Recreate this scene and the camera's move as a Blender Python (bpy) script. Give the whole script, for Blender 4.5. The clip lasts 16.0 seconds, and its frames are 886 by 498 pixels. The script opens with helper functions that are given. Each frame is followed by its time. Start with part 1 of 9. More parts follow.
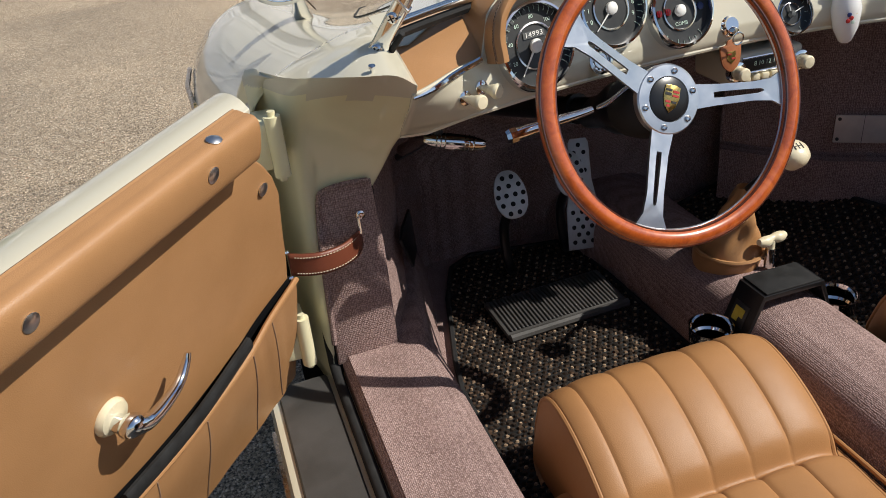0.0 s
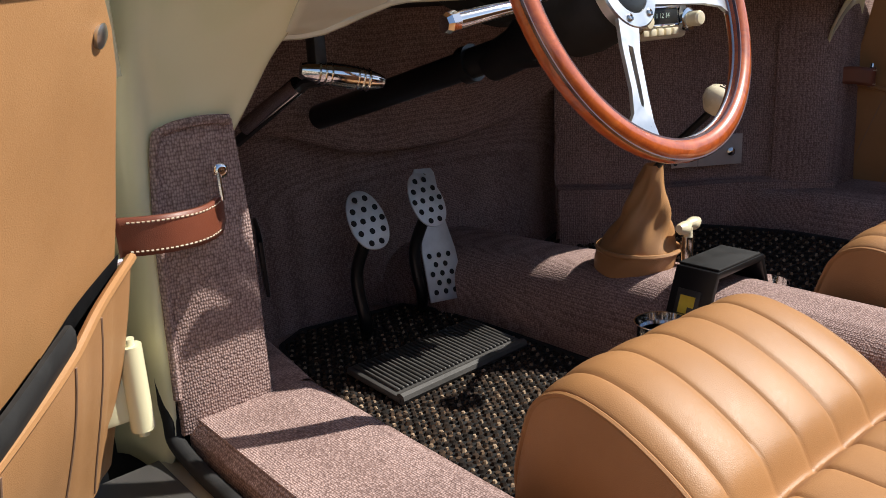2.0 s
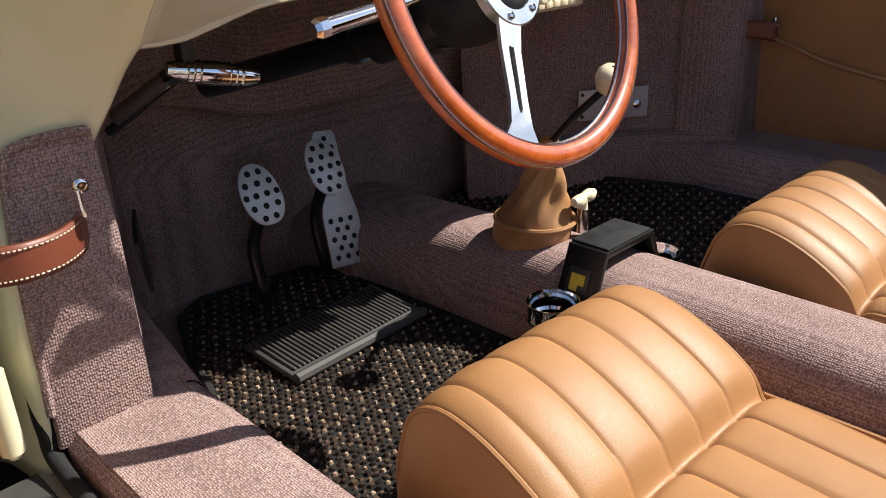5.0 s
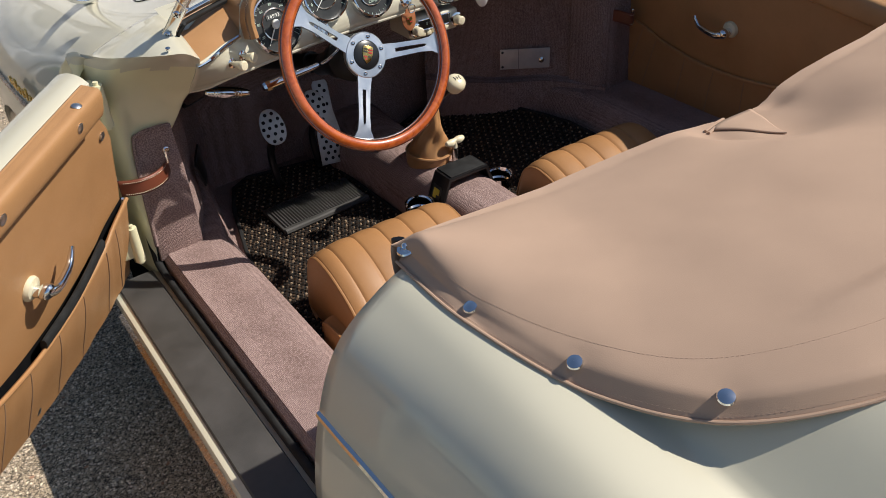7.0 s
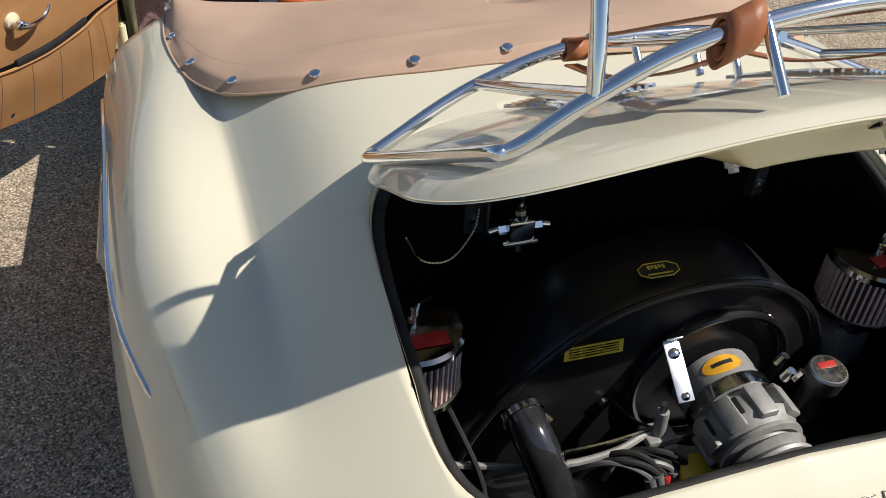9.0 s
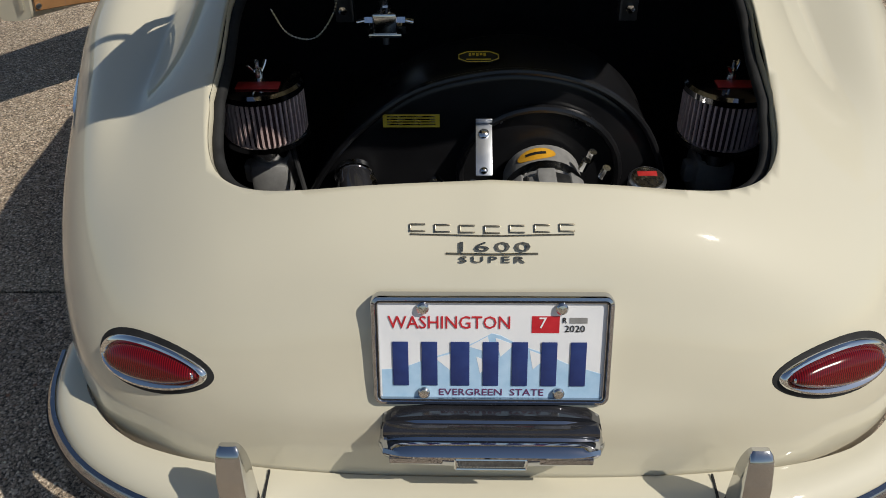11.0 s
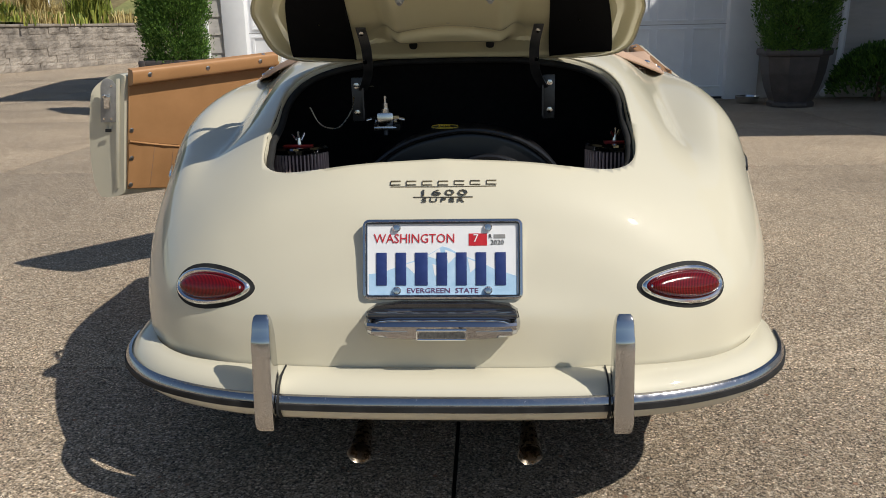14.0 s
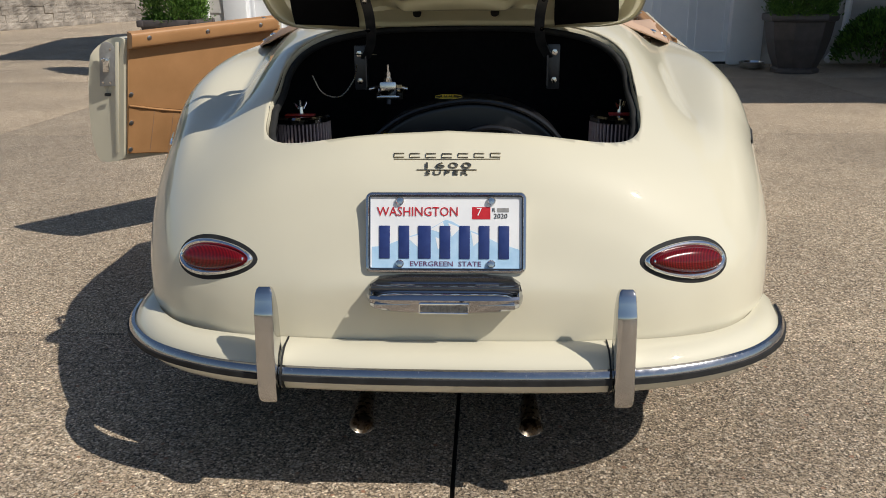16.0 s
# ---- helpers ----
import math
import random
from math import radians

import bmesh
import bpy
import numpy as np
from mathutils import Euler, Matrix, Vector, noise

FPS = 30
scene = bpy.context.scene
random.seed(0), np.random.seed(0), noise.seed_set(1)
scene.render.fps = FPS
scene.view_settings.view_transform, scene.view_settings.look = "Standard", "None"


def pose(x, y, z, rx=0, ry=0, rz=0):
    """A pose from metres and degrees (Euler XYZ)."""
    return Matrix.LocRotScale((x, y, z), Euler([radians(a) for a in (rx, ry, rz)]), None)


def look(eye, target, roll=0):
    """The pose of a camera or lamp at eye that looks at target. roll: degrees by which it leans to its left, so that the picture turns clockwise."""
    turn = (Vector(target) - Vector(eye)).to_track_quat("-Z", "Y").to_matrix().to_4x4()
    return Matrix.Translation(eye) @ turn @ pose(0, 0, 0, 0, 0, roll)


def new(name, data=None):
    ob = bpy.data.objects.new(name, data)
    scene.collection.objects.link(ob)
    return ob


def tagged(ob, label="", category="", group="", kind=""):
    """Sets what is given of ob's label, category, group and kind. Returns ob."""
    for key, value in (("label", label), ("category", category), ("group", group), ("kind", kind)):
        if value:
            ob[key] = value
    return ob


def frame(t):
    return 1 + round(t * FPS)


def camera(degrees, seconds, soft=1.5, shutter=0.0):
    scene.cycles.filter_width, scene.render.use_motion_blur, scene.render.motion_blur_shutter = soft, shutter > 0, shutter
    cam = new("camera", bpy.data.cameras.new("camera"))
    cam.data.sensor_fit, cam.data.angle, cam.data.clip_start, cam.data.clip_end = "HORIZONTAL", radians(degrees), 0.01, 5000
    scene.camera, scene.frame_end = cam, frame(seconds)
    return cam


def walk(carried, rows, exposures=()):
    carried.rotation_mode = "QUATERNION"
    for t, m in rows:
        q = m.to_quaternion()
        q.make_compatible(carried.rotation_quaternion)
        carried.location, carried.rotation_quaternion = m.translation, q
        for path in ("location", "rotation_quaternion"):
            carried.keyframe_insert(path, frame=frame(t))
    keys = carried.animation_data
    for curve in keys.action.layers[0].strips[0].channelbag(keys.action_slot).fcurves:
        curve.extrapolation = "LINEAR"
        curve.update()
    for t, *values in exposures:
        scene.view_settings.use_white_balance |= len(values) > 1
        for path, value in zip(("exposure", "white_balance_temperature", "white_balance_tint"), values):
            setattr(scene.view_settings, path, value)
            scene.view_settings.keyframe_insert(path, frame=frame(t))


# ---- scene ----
cam = camera(56.9, 16.0, 0.9)
PATH = [
    (0, (-0.885, 1.282, 1.232), (-0.407, 2.959, 0.253), -5.9),
    (0.5, (-0.985, 1.409, 1.157), (-0.275, 3.065, 0.288), -5.7),
    (1, (-1.026, 1.481, 1.041), (-0.119, 3.096, 0.286), -4.9),
    (1.5, (-1.05, 1.587, 0.926), (0.018, 3.146, 0.272), -4.1),
    (2, (-1.04, 1.636, 0.812), (0.173, 3.122, 0.247), -3.3),
    (2.5, (-0.991, 1.659, 0.749), (0.341, 3.065, 0.247), -2.9),
    (3, (-0.995, 1.666, 0.737), (0.42, 2.994, 0.255), -2.3),
    (3.2, (-0.997, 1.671, 0.734), (0.439, 2.977, 0.253), -2.2),
    (5.3, (-0.957, 1.599, 1.015), (0.255, 2.935, 0.151), -2.8),
    (5.5, (-0.956, 1.533, 1.112), (0.215, 2.876, 0.203), -3.1),
    (6, (-0.971, 1.328, 1.287), (0.086, 2.685, 0.267), -4.0),
    (6.5, (-1.07, 1.016, 1.417), (-0.108, 2.364, 0.297), -4.5),
    (7, (-1.089, 0.734, 1.499), (-0.184, 2.095, 0.347), -3.2),
    (7.5, (-1.015, 0.455, 1.522), (-0.154, 1.869, 0.4), -0.3),
    (8, (-0.985, 0.181, 1.508), (-0.182, 1.626, 0.382), 1.3),
    (8.5, (-0.881, -0.042, 1.533), (-0.181, 1.444, 0.393), 2.7),
    (8.6, (-0.828, -0.081, 1.541), (-0.168, 1.409, 0.381), 2.4),
    (9, (-0.629, -0.247, 1.503), (-0.096, 1.281, 0.327), 3.5),
    (9.2, (-0.536, -0.279, 1.497), (-0.081, 1.258, 0.301), 3.4),
    (11.3, (0.003, -0.796, 1.317), (-0.096, 0.802, 0.12), -1.8),
    (11.5, (0.023, -0.865, 1.3), (-0.097, 0.742, 0.115), -2.2),
    (12, (0.057, -1.061, 1.241), (-0.089, 0.581, 0.108), -2.7),
    (12.5, (0.01, -1.214, 1.152), (-0.144, 0.484, 0.106), -2.9),
    (13, (0.044, -1.36, 1.072), (-0.088, 0.436, 0.201), -2.1),
    (13.5, (0.087, -1.433, 1.037), (-0.027, 0.451, 0.376), -1.3),
    (14, (0.09, -1.465, 1.03), (-0.02, 0.461, 0.505), -1.2),
    (14.5, (0.08, -1.488, 1.038), (-0.034, 0.453, 0.57), -0.9),
    (15, (0.074, -1.488, 1.035), (-0.044, 0.454, 0.574), -0.8),
    (15.5, (0.079, -1.485, 1.035), (-0.038, 0.446, 0.526), -0.7),
    (16, (0.082, -1.457, 1.049), (-0.026, 0.444, 0.437), -0.7),
]
EXPOSURES = ((0, 0.0), (1, 0.24), (1.5, 0.44), (2, 0.55), (3.1, 0.93), (5.3, 0.66), (6, 0.30), (7, 0.08), (9, 0.12), (11.3, -0.48), (12.5, -0.40), (13, -0.36), (14.5, -0.14), (16, -0.16))
walk(cam, [(t, look(eye, target, roll)) for t, eye, target, roll in PATH], EXPOSURES)

# ---- light ----
SUN = Vector((0.83, -0.47, 1.0)).normalized()
world = bpy.data.worlds.new("sky")
scene.world = world
world.use_nodes = True
wn = world.node_tree
sky = wn.nodes.new("ShaderNodeTexSky")
sky.sky_type, sky.sun_disc = "NISHITA", False
sky.sun_elevation, sky.sun_rotation = math.asin(SUN.z), math.atan2(SUN.x, SUN.y)
sky.air_density, sky.dust_density, sky.ozone_density = 1.0, 0.6, 1.0
wn.links.new(sky.outputs[0], wn.nodes["Background"].inputs[0])
wn.nodes["Background"].inputs[1].default_value = 0.092
sun = new("sun", bpy.data.lights.new("sun", "SUN"))
sun.data.energy, sun.data.angle, sun.data.color = 5.0, radians(0.53), (1.0, 0.95, 0.87)
sun.matrix_world = look(SUN * 30, (0, 0, 0))
scene.view_settings.exposure = -0.12


# ---- materials ----
def material(name, color, rough=0.5, metal=0.0, spec=0.5, coat=0.0, coat_rough=0.05):
    m = bpy.data.materials.new(name)
    m.use_nodes = True
    b = m.node_tree.nodes["Principled BSDF"]
    b.inputs["Base Color"].default_value = (*color, 1)
    b.inputs["Roughness"].default_value = rough
    b.inputs["Metallic"].default_value = metal
    b.inputs["Specular IOR Level"].default_value = spec
    b.inputs["Coat Weight"].default_value = coat
    b.inputs["Coat Roughness"].default_value = coat_rough
    return m


def node(m, kind, **values):
    n = m.node_tree.nodes.new(kind)
    for k, v in values.items():
        n.inputs[k.replace("_", " ")].default_value = v
    return n


def link(m, a, b):
    m.node_tree.links.new(a, b)


def bsdf(m):
    return m.node_tree.nodes["Principled BSDF"]


def coords(m, scale=(1, 1, 1), kind="Object"):
    tc = m.node_tree.nodes.new("ShaderNodeTexCoord")
    mp = m.node_tree.nodes.new("ShaderNodeMapping")
    mp.inputs["Scale"].default_value = scale
    link(m, tc.outputs[kind], mp.inputs["Vector"])
    return mp.outputs[0]


def ramp(m, fac, stops):
    r = m.node_tree.nodes.new("ShaderNodeValToRGB")
    e = r.color_ramp.elements
    while len(e) < len(stops):
        e.new(0.5)
    for el, (p, c) in zip(e, stops):
        el.position, el.color = p, (*c, 1)
    link(m, fac, r.inputs[0])
    return r.outputs[0]


def mix(m, fac, a, b, blend="MIX"):
    n = m.node_tree.nodes.new("ShaderNodeMix")
    n.data_type, n.blend_type = "RGBA", blend
    for s, v in ((0, fac), (6, a), (7, b)):
        if isinstance(v, (int, float)):
            n.inputs[s].default_value = v
        elif isinstance(v, tuple):
            n.inputs[s].default_value = (*v, 1)
        else:
            link(m, v, n.inputs[s])
    return n.outputs[2]


def bump(m, height, strength, distance):
    b = node(m, "ShaderNodeBump", Strength=strength, Distance=distance)
    link(m, height, b.inputs["Height"])
    link(m, b.outputs[0], bsdf(m).inputs["Normal"])
    return b


def mottled(name, a, b, scale, rough, metal=0.0, fine=400, bump_strength=0.2, bump_distance=0.0005, coat=0.0, spec=0.5, kind="Object", stretch=(1, 1, 1)):
    """Two tones mingled by noise, with a fine grain in the relief and the gloss."""
    m = material(name, a, rough, metal, spec, coat)
    c = coords(m, stretch, kind)
    n1 = node(m, "ShaderNodeTexNoise", Scale=scale, Detail=6.0, Roughness=0.6)
    n2 = node(m, "ShaderNodeTexNoise", Scale=fine, Detail=3.0, Roughness=0.6)
    link(m, c, n1.inputs["Vector"])
    link(m, c, n2.inputs["Vector"])
    link(m, ramp(m, n1.outputs[0], ((0.3, a), (0.7, b))), bsdf(m).inputs["Base Color"])
    r = ramp(m, n1.outputs[0], ((0.3, (rough * 0.85,) * 3), (0.7, (min(1, rough * 1.15),) * 3)))
    link(m, r, bsdf(m).inputs["Roughness"])
    if bump_strength:
        bump(m, n2.outputs[0], bump_strength, bump_distance)
    return m


def leather_material(name, a, b, rough=0.42):
    m = material(name, a, rough, 0, 0.45)
    c = coords(m)
    big = node(m, "ShaderNodeTexNoise", Scale=9.0, Detail=5.0, Roughness=0.6)
    vor = m.node_tree.nodes.new("ShaderNodeTexVoronoi")
    vor.feature = "DISTANCE_TO_EDGE"
    vor.inputs["Scale"].default_value = 520
    fold = node(m, "ShaderNodeTexNoise", Scale=150.0, Detail=5.0, Roughness=0.7, Distortion=1.5)
    for n in (big, vor, fold):
        link(m, c, n.inputs["Vector"])
    link(m, ramp(m, big.outputs[0], ((0.3, a), (0.7, b))), bsdf(m).inputs["Base Color"])
    link(m, ramp(m, fold.outputs[0], ((0.3, (rough * 0.9,) * 3), (0.75, (rough * 1.15,) * 3))), bsdf(m).inputs["Roughness"])
    h = mix(m, 0.5, vor.outputs["Distance"], fold.outputs[0], "ADD")
    bump(m, h, 0.22, 0.0012)
    return m


def carpet_material(name, a, b, pitch=370):
    """Looped pile: small rounded loops in loose rows, two tones, very matte, with a little fuzz."""
    m = material(name, a, 0.96, 0, 0.08)
    c = coords(m, (1, 1, 0.72))
    vor = m.node_tree.nodes.new("ShaderNodeTexVoronoi")
    vor.inputs["Scale"].default_value = pitch
    vor.inputs["Randomness"].default_value = 0.50
    big = node(m, "ShaderNodeTexNoise", Scale=11.0, Detail=5.0, Roughness=0.65)
    fuzz = node(m, "ShaderNodeTexNoise", Scale=900.0, Detail=3.0, Roughness=0.7)
    for n in (vor, big, fuzz):
        link(m, c, n.inputs["Vector"])
    sep = m.node_tree.nodes.new("ShaderNodeSeparateColor")
    link(m, vor.outputs["Color"], sep.inputs[0])
    t = mix(m, 0.28, big.outputs[0], sep.outputs[0])
    t = mix(m, 0.30, t, fuzz.outputs[0])
    base = ramp(m, t, ((0.25, a), (0.75, b)))
    # loops' self-shadow painted in: base colour darkens towards each cell's edge
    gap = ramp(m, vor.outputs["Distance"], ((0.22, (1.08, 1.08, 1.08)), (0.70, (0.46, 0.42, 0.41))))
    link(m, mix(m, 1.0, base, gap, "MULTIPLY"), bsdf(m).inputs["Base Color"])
    h = ramp(m, vor.outputs["Distance"], ((0.0, (1, 1, 1)), (0.8, (0, 0, 0))))
    h = mix(m, 0.25, h, fuzz.outputs[0])
    bump(m, h, 0.85, 0.0019)
    return m


def paint_material(name, color, coat=1.0):
    m = material(name, color, 0.55, 0, 0.3, coat, 0.02)
    c = coords(m)
    big = node(m, "ShaderNodeTexNoise", Scale=3.0, Detail=4.0, Roughness=0.5)
    dust = node(m, "ShaderNodeTexNoise", Scale=160.0, Detail=6.0, Roughness=0.75)
    for n in (big, dust):
        link(m, c, n.inputs["Vector"])
    lo = tuple(v * 0.97 for v in color)
    hi = tuple(min(1, v * 1.02) for v in color)
    link(m, ramp(m, big.outputs[0], ((0.3, lo), (0.7, hi))), bsdf(m).inputs["Base Color"])
    link(m, ramp(m, dust.outputs[0], ((0.45, (0.028,) * 3), (0.8, (0.055,) * 3))), bsdf(m).inputs["Coat Roughness"])
    return m


def chrome_material(name, color=(0.78, 0.79, 0.80), rough=0.06):
    m = material(name, color, rough, 1.0)
    c = coords(m)
    n = node(m, "ShaderNodeTexNoise", Scale=90.0, Detail=5.0, Roughness=0.7)
    link(m, c, n.inputs["Vector"])
    link(m, ramp(m, n.outputs[0], ((0.35, (rough * 0.6,) * 3), (0.8, (rough * 2.0,) * 3))), bsdf(m).inputs["Roughness"])
    return m


def concrete_material():
    """Exposed aggregate: rounded pebbles of several tones set in grey mortar, with soft stains."""
    m = material("exposed_aggregate", (0.3, 0.27, 0.23), 0.85, 0, 0.3)
    c = coords(m)
    big = node(m, "ShaderNodeTexNoise", Scale=0.9, Detail=6.0, Roughness=0.62)
    mid = node(m, "ShaderNodeTexNoise", Scale=14.0, Detail=4.0, Roughness=0.6)
    v1 = m.node_tree.nodes.new("ShaderNodeTexVoronoi")
    v1.inputs["Scale"].default_value = 150
    v2 = m.node_tree.nodes.new("ShaderNodeTexVoronoi")
    v2.inputs["Scale"].default_value = 330
    v3 = m.node_tree.nodes.new("ShaderNodeTexVoronoi")
    v3.inputs["Scale"].default_value = 62
    warp = node(m, "ShaderNodeTexNoise", Scale=170.0, Detail=3.0, Roughness=0.6)
    link(m, c, warp.inputs["Vector"])
    bent = m.node_tree.nodes.new("ShaderNodeVectorMath")
    bent.operation = "MULTIPLY_ADD"
    link(m, warp.outputs["Color"], bent.inputs[0])
    bent.inputs[1].default_value = (0.014, 0.014, 0.014)
    link(m, c, bent.inputs[2])
    for n in (big, mid):
        link(m, c, n.inputs["Vector"])
    for n in (v1, v2, v3):
        link(m, bent.outputs[0], n.inputs["Vector"])
    sep = m.node_tree.nodes.new("ShaderNodeSeparateColor")
    link(m, v1.outputs["Color"], sep.inputs[0])
    stones = ramp(m, sep.outputs[0], ((0.0, (0.12, 0.10, 0.08)), (0.18, (0.36, 0.292, 0.218)), (0.55, (0.52, 0.43, 0.325)), (0.8, (0.55, 0.495, 0.42)), (1.0, (0.92, 0.84, 0.70))))
    sand = ramp(m, v2.outputs["Color"], ((0.20, (0.03, 0.025, 0.02)), (0.50, (0.16, 0.13, 0.10)), (0.85, (0.50, 0.42, 0.32))))
    gap = ramp(m, v1.outputs["Distance"], ((0.44, (0, 0, 0)), (0.56, (1, 1, 1))))
    base = mix(m, gap, stones, sand)
    # a few larger pebbles, pale or rusty
    sep3 = m.node_tree.nodes.new("ShaderNodeSeparateColor")
    link(m, v3.outputs["Color"], sep3.inputs[0])
    few = ramp(m, sep3.outputs[0], ((0.90, (0, 0, 0)), (0.91, (1, 1, 1))))
    near = ramp(m, v3.outputs["Distance"], ((0.30, (1, 1, 1)), (0.38, (0, 0, 0))))
    pebble = ramp(m, sep3.outputs[1], ((0.0, (0.62, 0.55, 0.46)), (0.55, (0.40, 0.36, 0.30)), (0.8, (0.36, 0.20, 0.13)), (1.0, (0.12, 0.11, 0.10))))
    base = mix(m, mix(m, 1.0, few, near, "MULTIPLY"), base, pebble)
    stain = ramp(m, big.outputs[0], ((0.3, (0.97, 0.935, 0.90)), (0.65, (1.36, 1.30, 1.22))))
    base = mix(m, 1.0, base, stain, "MULTIPLY")
    tone = ramp(m, mid.outputs[0], ((0.3, (0.86, 0.85, 0.84)), (0.7, (1.08, 1.06, 1.03))))
    link(m, mix(m, 1.0, base, tone, "MULTIPLY"), bsdf(m).inputs["Base Color"])
    h = ramp(m, v1.outputs["Distance"], ((0.0, (1, 1, 1)), (0.6, (0, 0, 0))))
    bump(m, h, 0.8, 0.004)
    return m


CREAM = paint_material("ivory_paint", (0.605, 0.562, 0.432))
# the same ivory, yellowed in its colour for light bounced off tan leather
BOUNCE_IVORY = paint_material("ivory_with_bounce_tint", (0.76, 0.71, 0.46), 1.0)
LEATHER = leather_material("tan_leather", (0.36, 0.185, 0.076), (0.42, 0.220, 0.094))
SEAT_LEATHER = leather_material("seat_leather", (0.330, 0.158, 0.058), (0.385, 0.190, 0.072), 0.50)
STRAP = leather_material("brown_strap_leather", (0.13, 0.035, 0.018), (0.19, 0.055, 0.028), 0.4)
TAN_STRAP = leather_material("rack_strap_leather", (0.26, 0.085, 0.03), (0.36, 0.13, 0.05), 0.45)
CANVAS = mottled("tan_canvas", (0.415, 0.282, 0.202), (0.465, 0.318, 0.229), 5, 0.75, fine=900, bump_strength=0.25, bump_distance=0.0006, spec=0.25)
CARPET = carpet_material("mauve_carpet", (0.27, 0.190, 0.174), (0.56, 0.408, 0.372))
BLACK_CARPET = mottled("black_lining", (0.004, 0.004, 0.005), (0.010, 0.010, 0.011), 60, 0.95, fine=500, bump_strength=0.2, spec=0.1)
CHROME = chrome_material("chrome")
STEEL = chrome_material("polished_steel", (0.66, 0.66, 0.65), 0.14)
ALU = mottled("brushed_aluminium", (0.62, 0.63, 0.64), (0.70, 0.71, 0.72), 40, 0.32, 1.0, 700, 0.06, 0.0003)
LAMP_CHROME = chrome_material("dark_lamp_chrome", (0.48, 0.49, 0.52), 0.05)
STRIP_METAL = chrome_material("dull_strip_metal", (0.40, 0.40, 0.42), 0.17)
GUARD_CHROME = chrome_material("worn_guard_chrome", (0.56, 0.56, 0.56), 0.11)
CAST_ALU = mottled("cast_aluminium", (0.26, 0.255, 0.245), (0.36, 0.355, 0.34), 50, 0.55, 0.35, 500, 0.4, 0.0006)
RUBBER = mottled("black_rubber", (0.012, 0.012, 0.012), (0.03, 0.03, 0.03), 30, 0.7, fine=500, bump_strength=0.2, spec=0.22)
STEP_RUBBER = mottled("grey_sill_rubber", (0.045, 0.043, 0.04), (0.075, 0.07, 0.066), 12, 0.55, fine=600, bump_strength=0.25)
BLACK_METAL = mottled("satin_black_metal", (0.006, 0.006, 0.007), (0.012, 0.012, 0.013), 8, 0.3, fine=300, bump_strength=0.05)
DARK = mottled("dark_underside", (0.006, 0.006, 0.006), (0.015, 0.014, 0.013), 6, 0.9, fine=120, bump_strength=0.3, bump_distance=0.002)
IVORY = mottled("ivory_plastic", (0.72, 0.63, 0.42), (0.78, 0.70, 0.50), 30, 0.28, fine=300, bump_strength=0.03, coat=0.3)
CONCRETE = concrete_material()


# ---- shapes ----
def part(name, bm, mat, parent=None, label="", smooth=True):
    """One mesh object from a bmesh or (vertices, faces), under a thing or a part."""
    me = bpy.data.meshes.new(name)
    if isinstance(bm, tuple):
        me.from_pydata([tuple(map(float, v)) for v in bm[0]], [], [tuple(int(i) for i in f) for f in bm[1]])
    else:
        bm.to_mesh(me)
        bm.free()
    me.validate()
    me.update()
    me.polygons.foreach_set("use_smooth", [bool(smooth)] * len(me.polygons))
    if smooth:
        me.set_sharp_from_angle(angle=radians(38))
    me.materials.append(mat)
    ob = new(name, me)
    if parent:
        ob.parent = parent
    if label:
        ob["label"] = label
    return ob


def thing(name, label, category, group="", kind=""):
    ob = new(name)
    ob.empty_display_size = 0.1
    return tagged(ob, label, category, group, kind)


def join(*shapes):
    verts, faces = [], []
    for v, f in shapes:
        k = len(verts)
        verts += [tuple(p) for p in v]
        faces += [tuple(i + k for i in q) for q in f]
    return verts, faces


def moved(shape, m):
    return [tuple(m @ Vector(p)) for p in shape[0]], shape[1]


def flipped(shape):
    return [(-x, y, z) for x, y, z in shape[0]], [tuple(reversed(f)) for f in shape[1]]


def out(bm):
    bm.verts.index_update()
    r = [tuple(v.co) for v in bm.verts], [tuple(v.index for v in f.verts) for f in bm.faces]
    bm.free()
    return r


def bmesh_from(verts, faces):
    bm = bmesh.new()
    vs = [bm.verts.new(v) for v in verts]
    for f in faces:
        bm.faces.new([vs[i] for i in f])
    bmesh.ops.recalc_face_normals(bm, faces=bm.faces[:])
    return bm


def block(x0, x1, y0, y1, z0, z1, r=0.0, seg=2):
    """A box with rounded edges."""
    bm = bmesh.new()
    bmesh.ops.create_cube(bm, size=1)
    for v in bm.verts:
        v.co = ((x0 + x1) / 2 + v.co.x * (x1 - x0), (y0 + y1) / 2 + v.co.y * (y1 - y0), (z0 + z1) / 2 + v.co.z * (z1 - z0))
    if r:
        bmesh.ops.bevel(bm, geom=bm.edges[:], offset=r, segments=seg, profile=0.5, affect="EDGES")
    return out(bm)


def prism(outline, z0, z1, r=0.0, seg=2):
    """An outline in x and y, given depth along z, with rounded edges."""
    bm = bmesh.new()
    a = [bm.verts.new((x, y, z0)) for x, y in outline]
    f = bm.faces.new(a)
    top = bmesh.ops.extrude_face_region(bm, geom=[f])
    bmesh.ops.translate(bm, vec=(0, 0, z1 - z0), verts=[g for g in top["geom"] if isinstance(g, bmesh.types.BMVert)])
    bmesh.ops.recalc_face_normals(bm, faces=bm.faces[:])
    if r:
        rim = [e for e in bm.edges if abs(e.verts[0].co.z - e.verts[1].co.z) < 1e-6]
        bmesh.ops.bevel(bm, geom=rim, offset=r, segments=seg, profile=0.5, affect="EDGES")
    return out(bm)


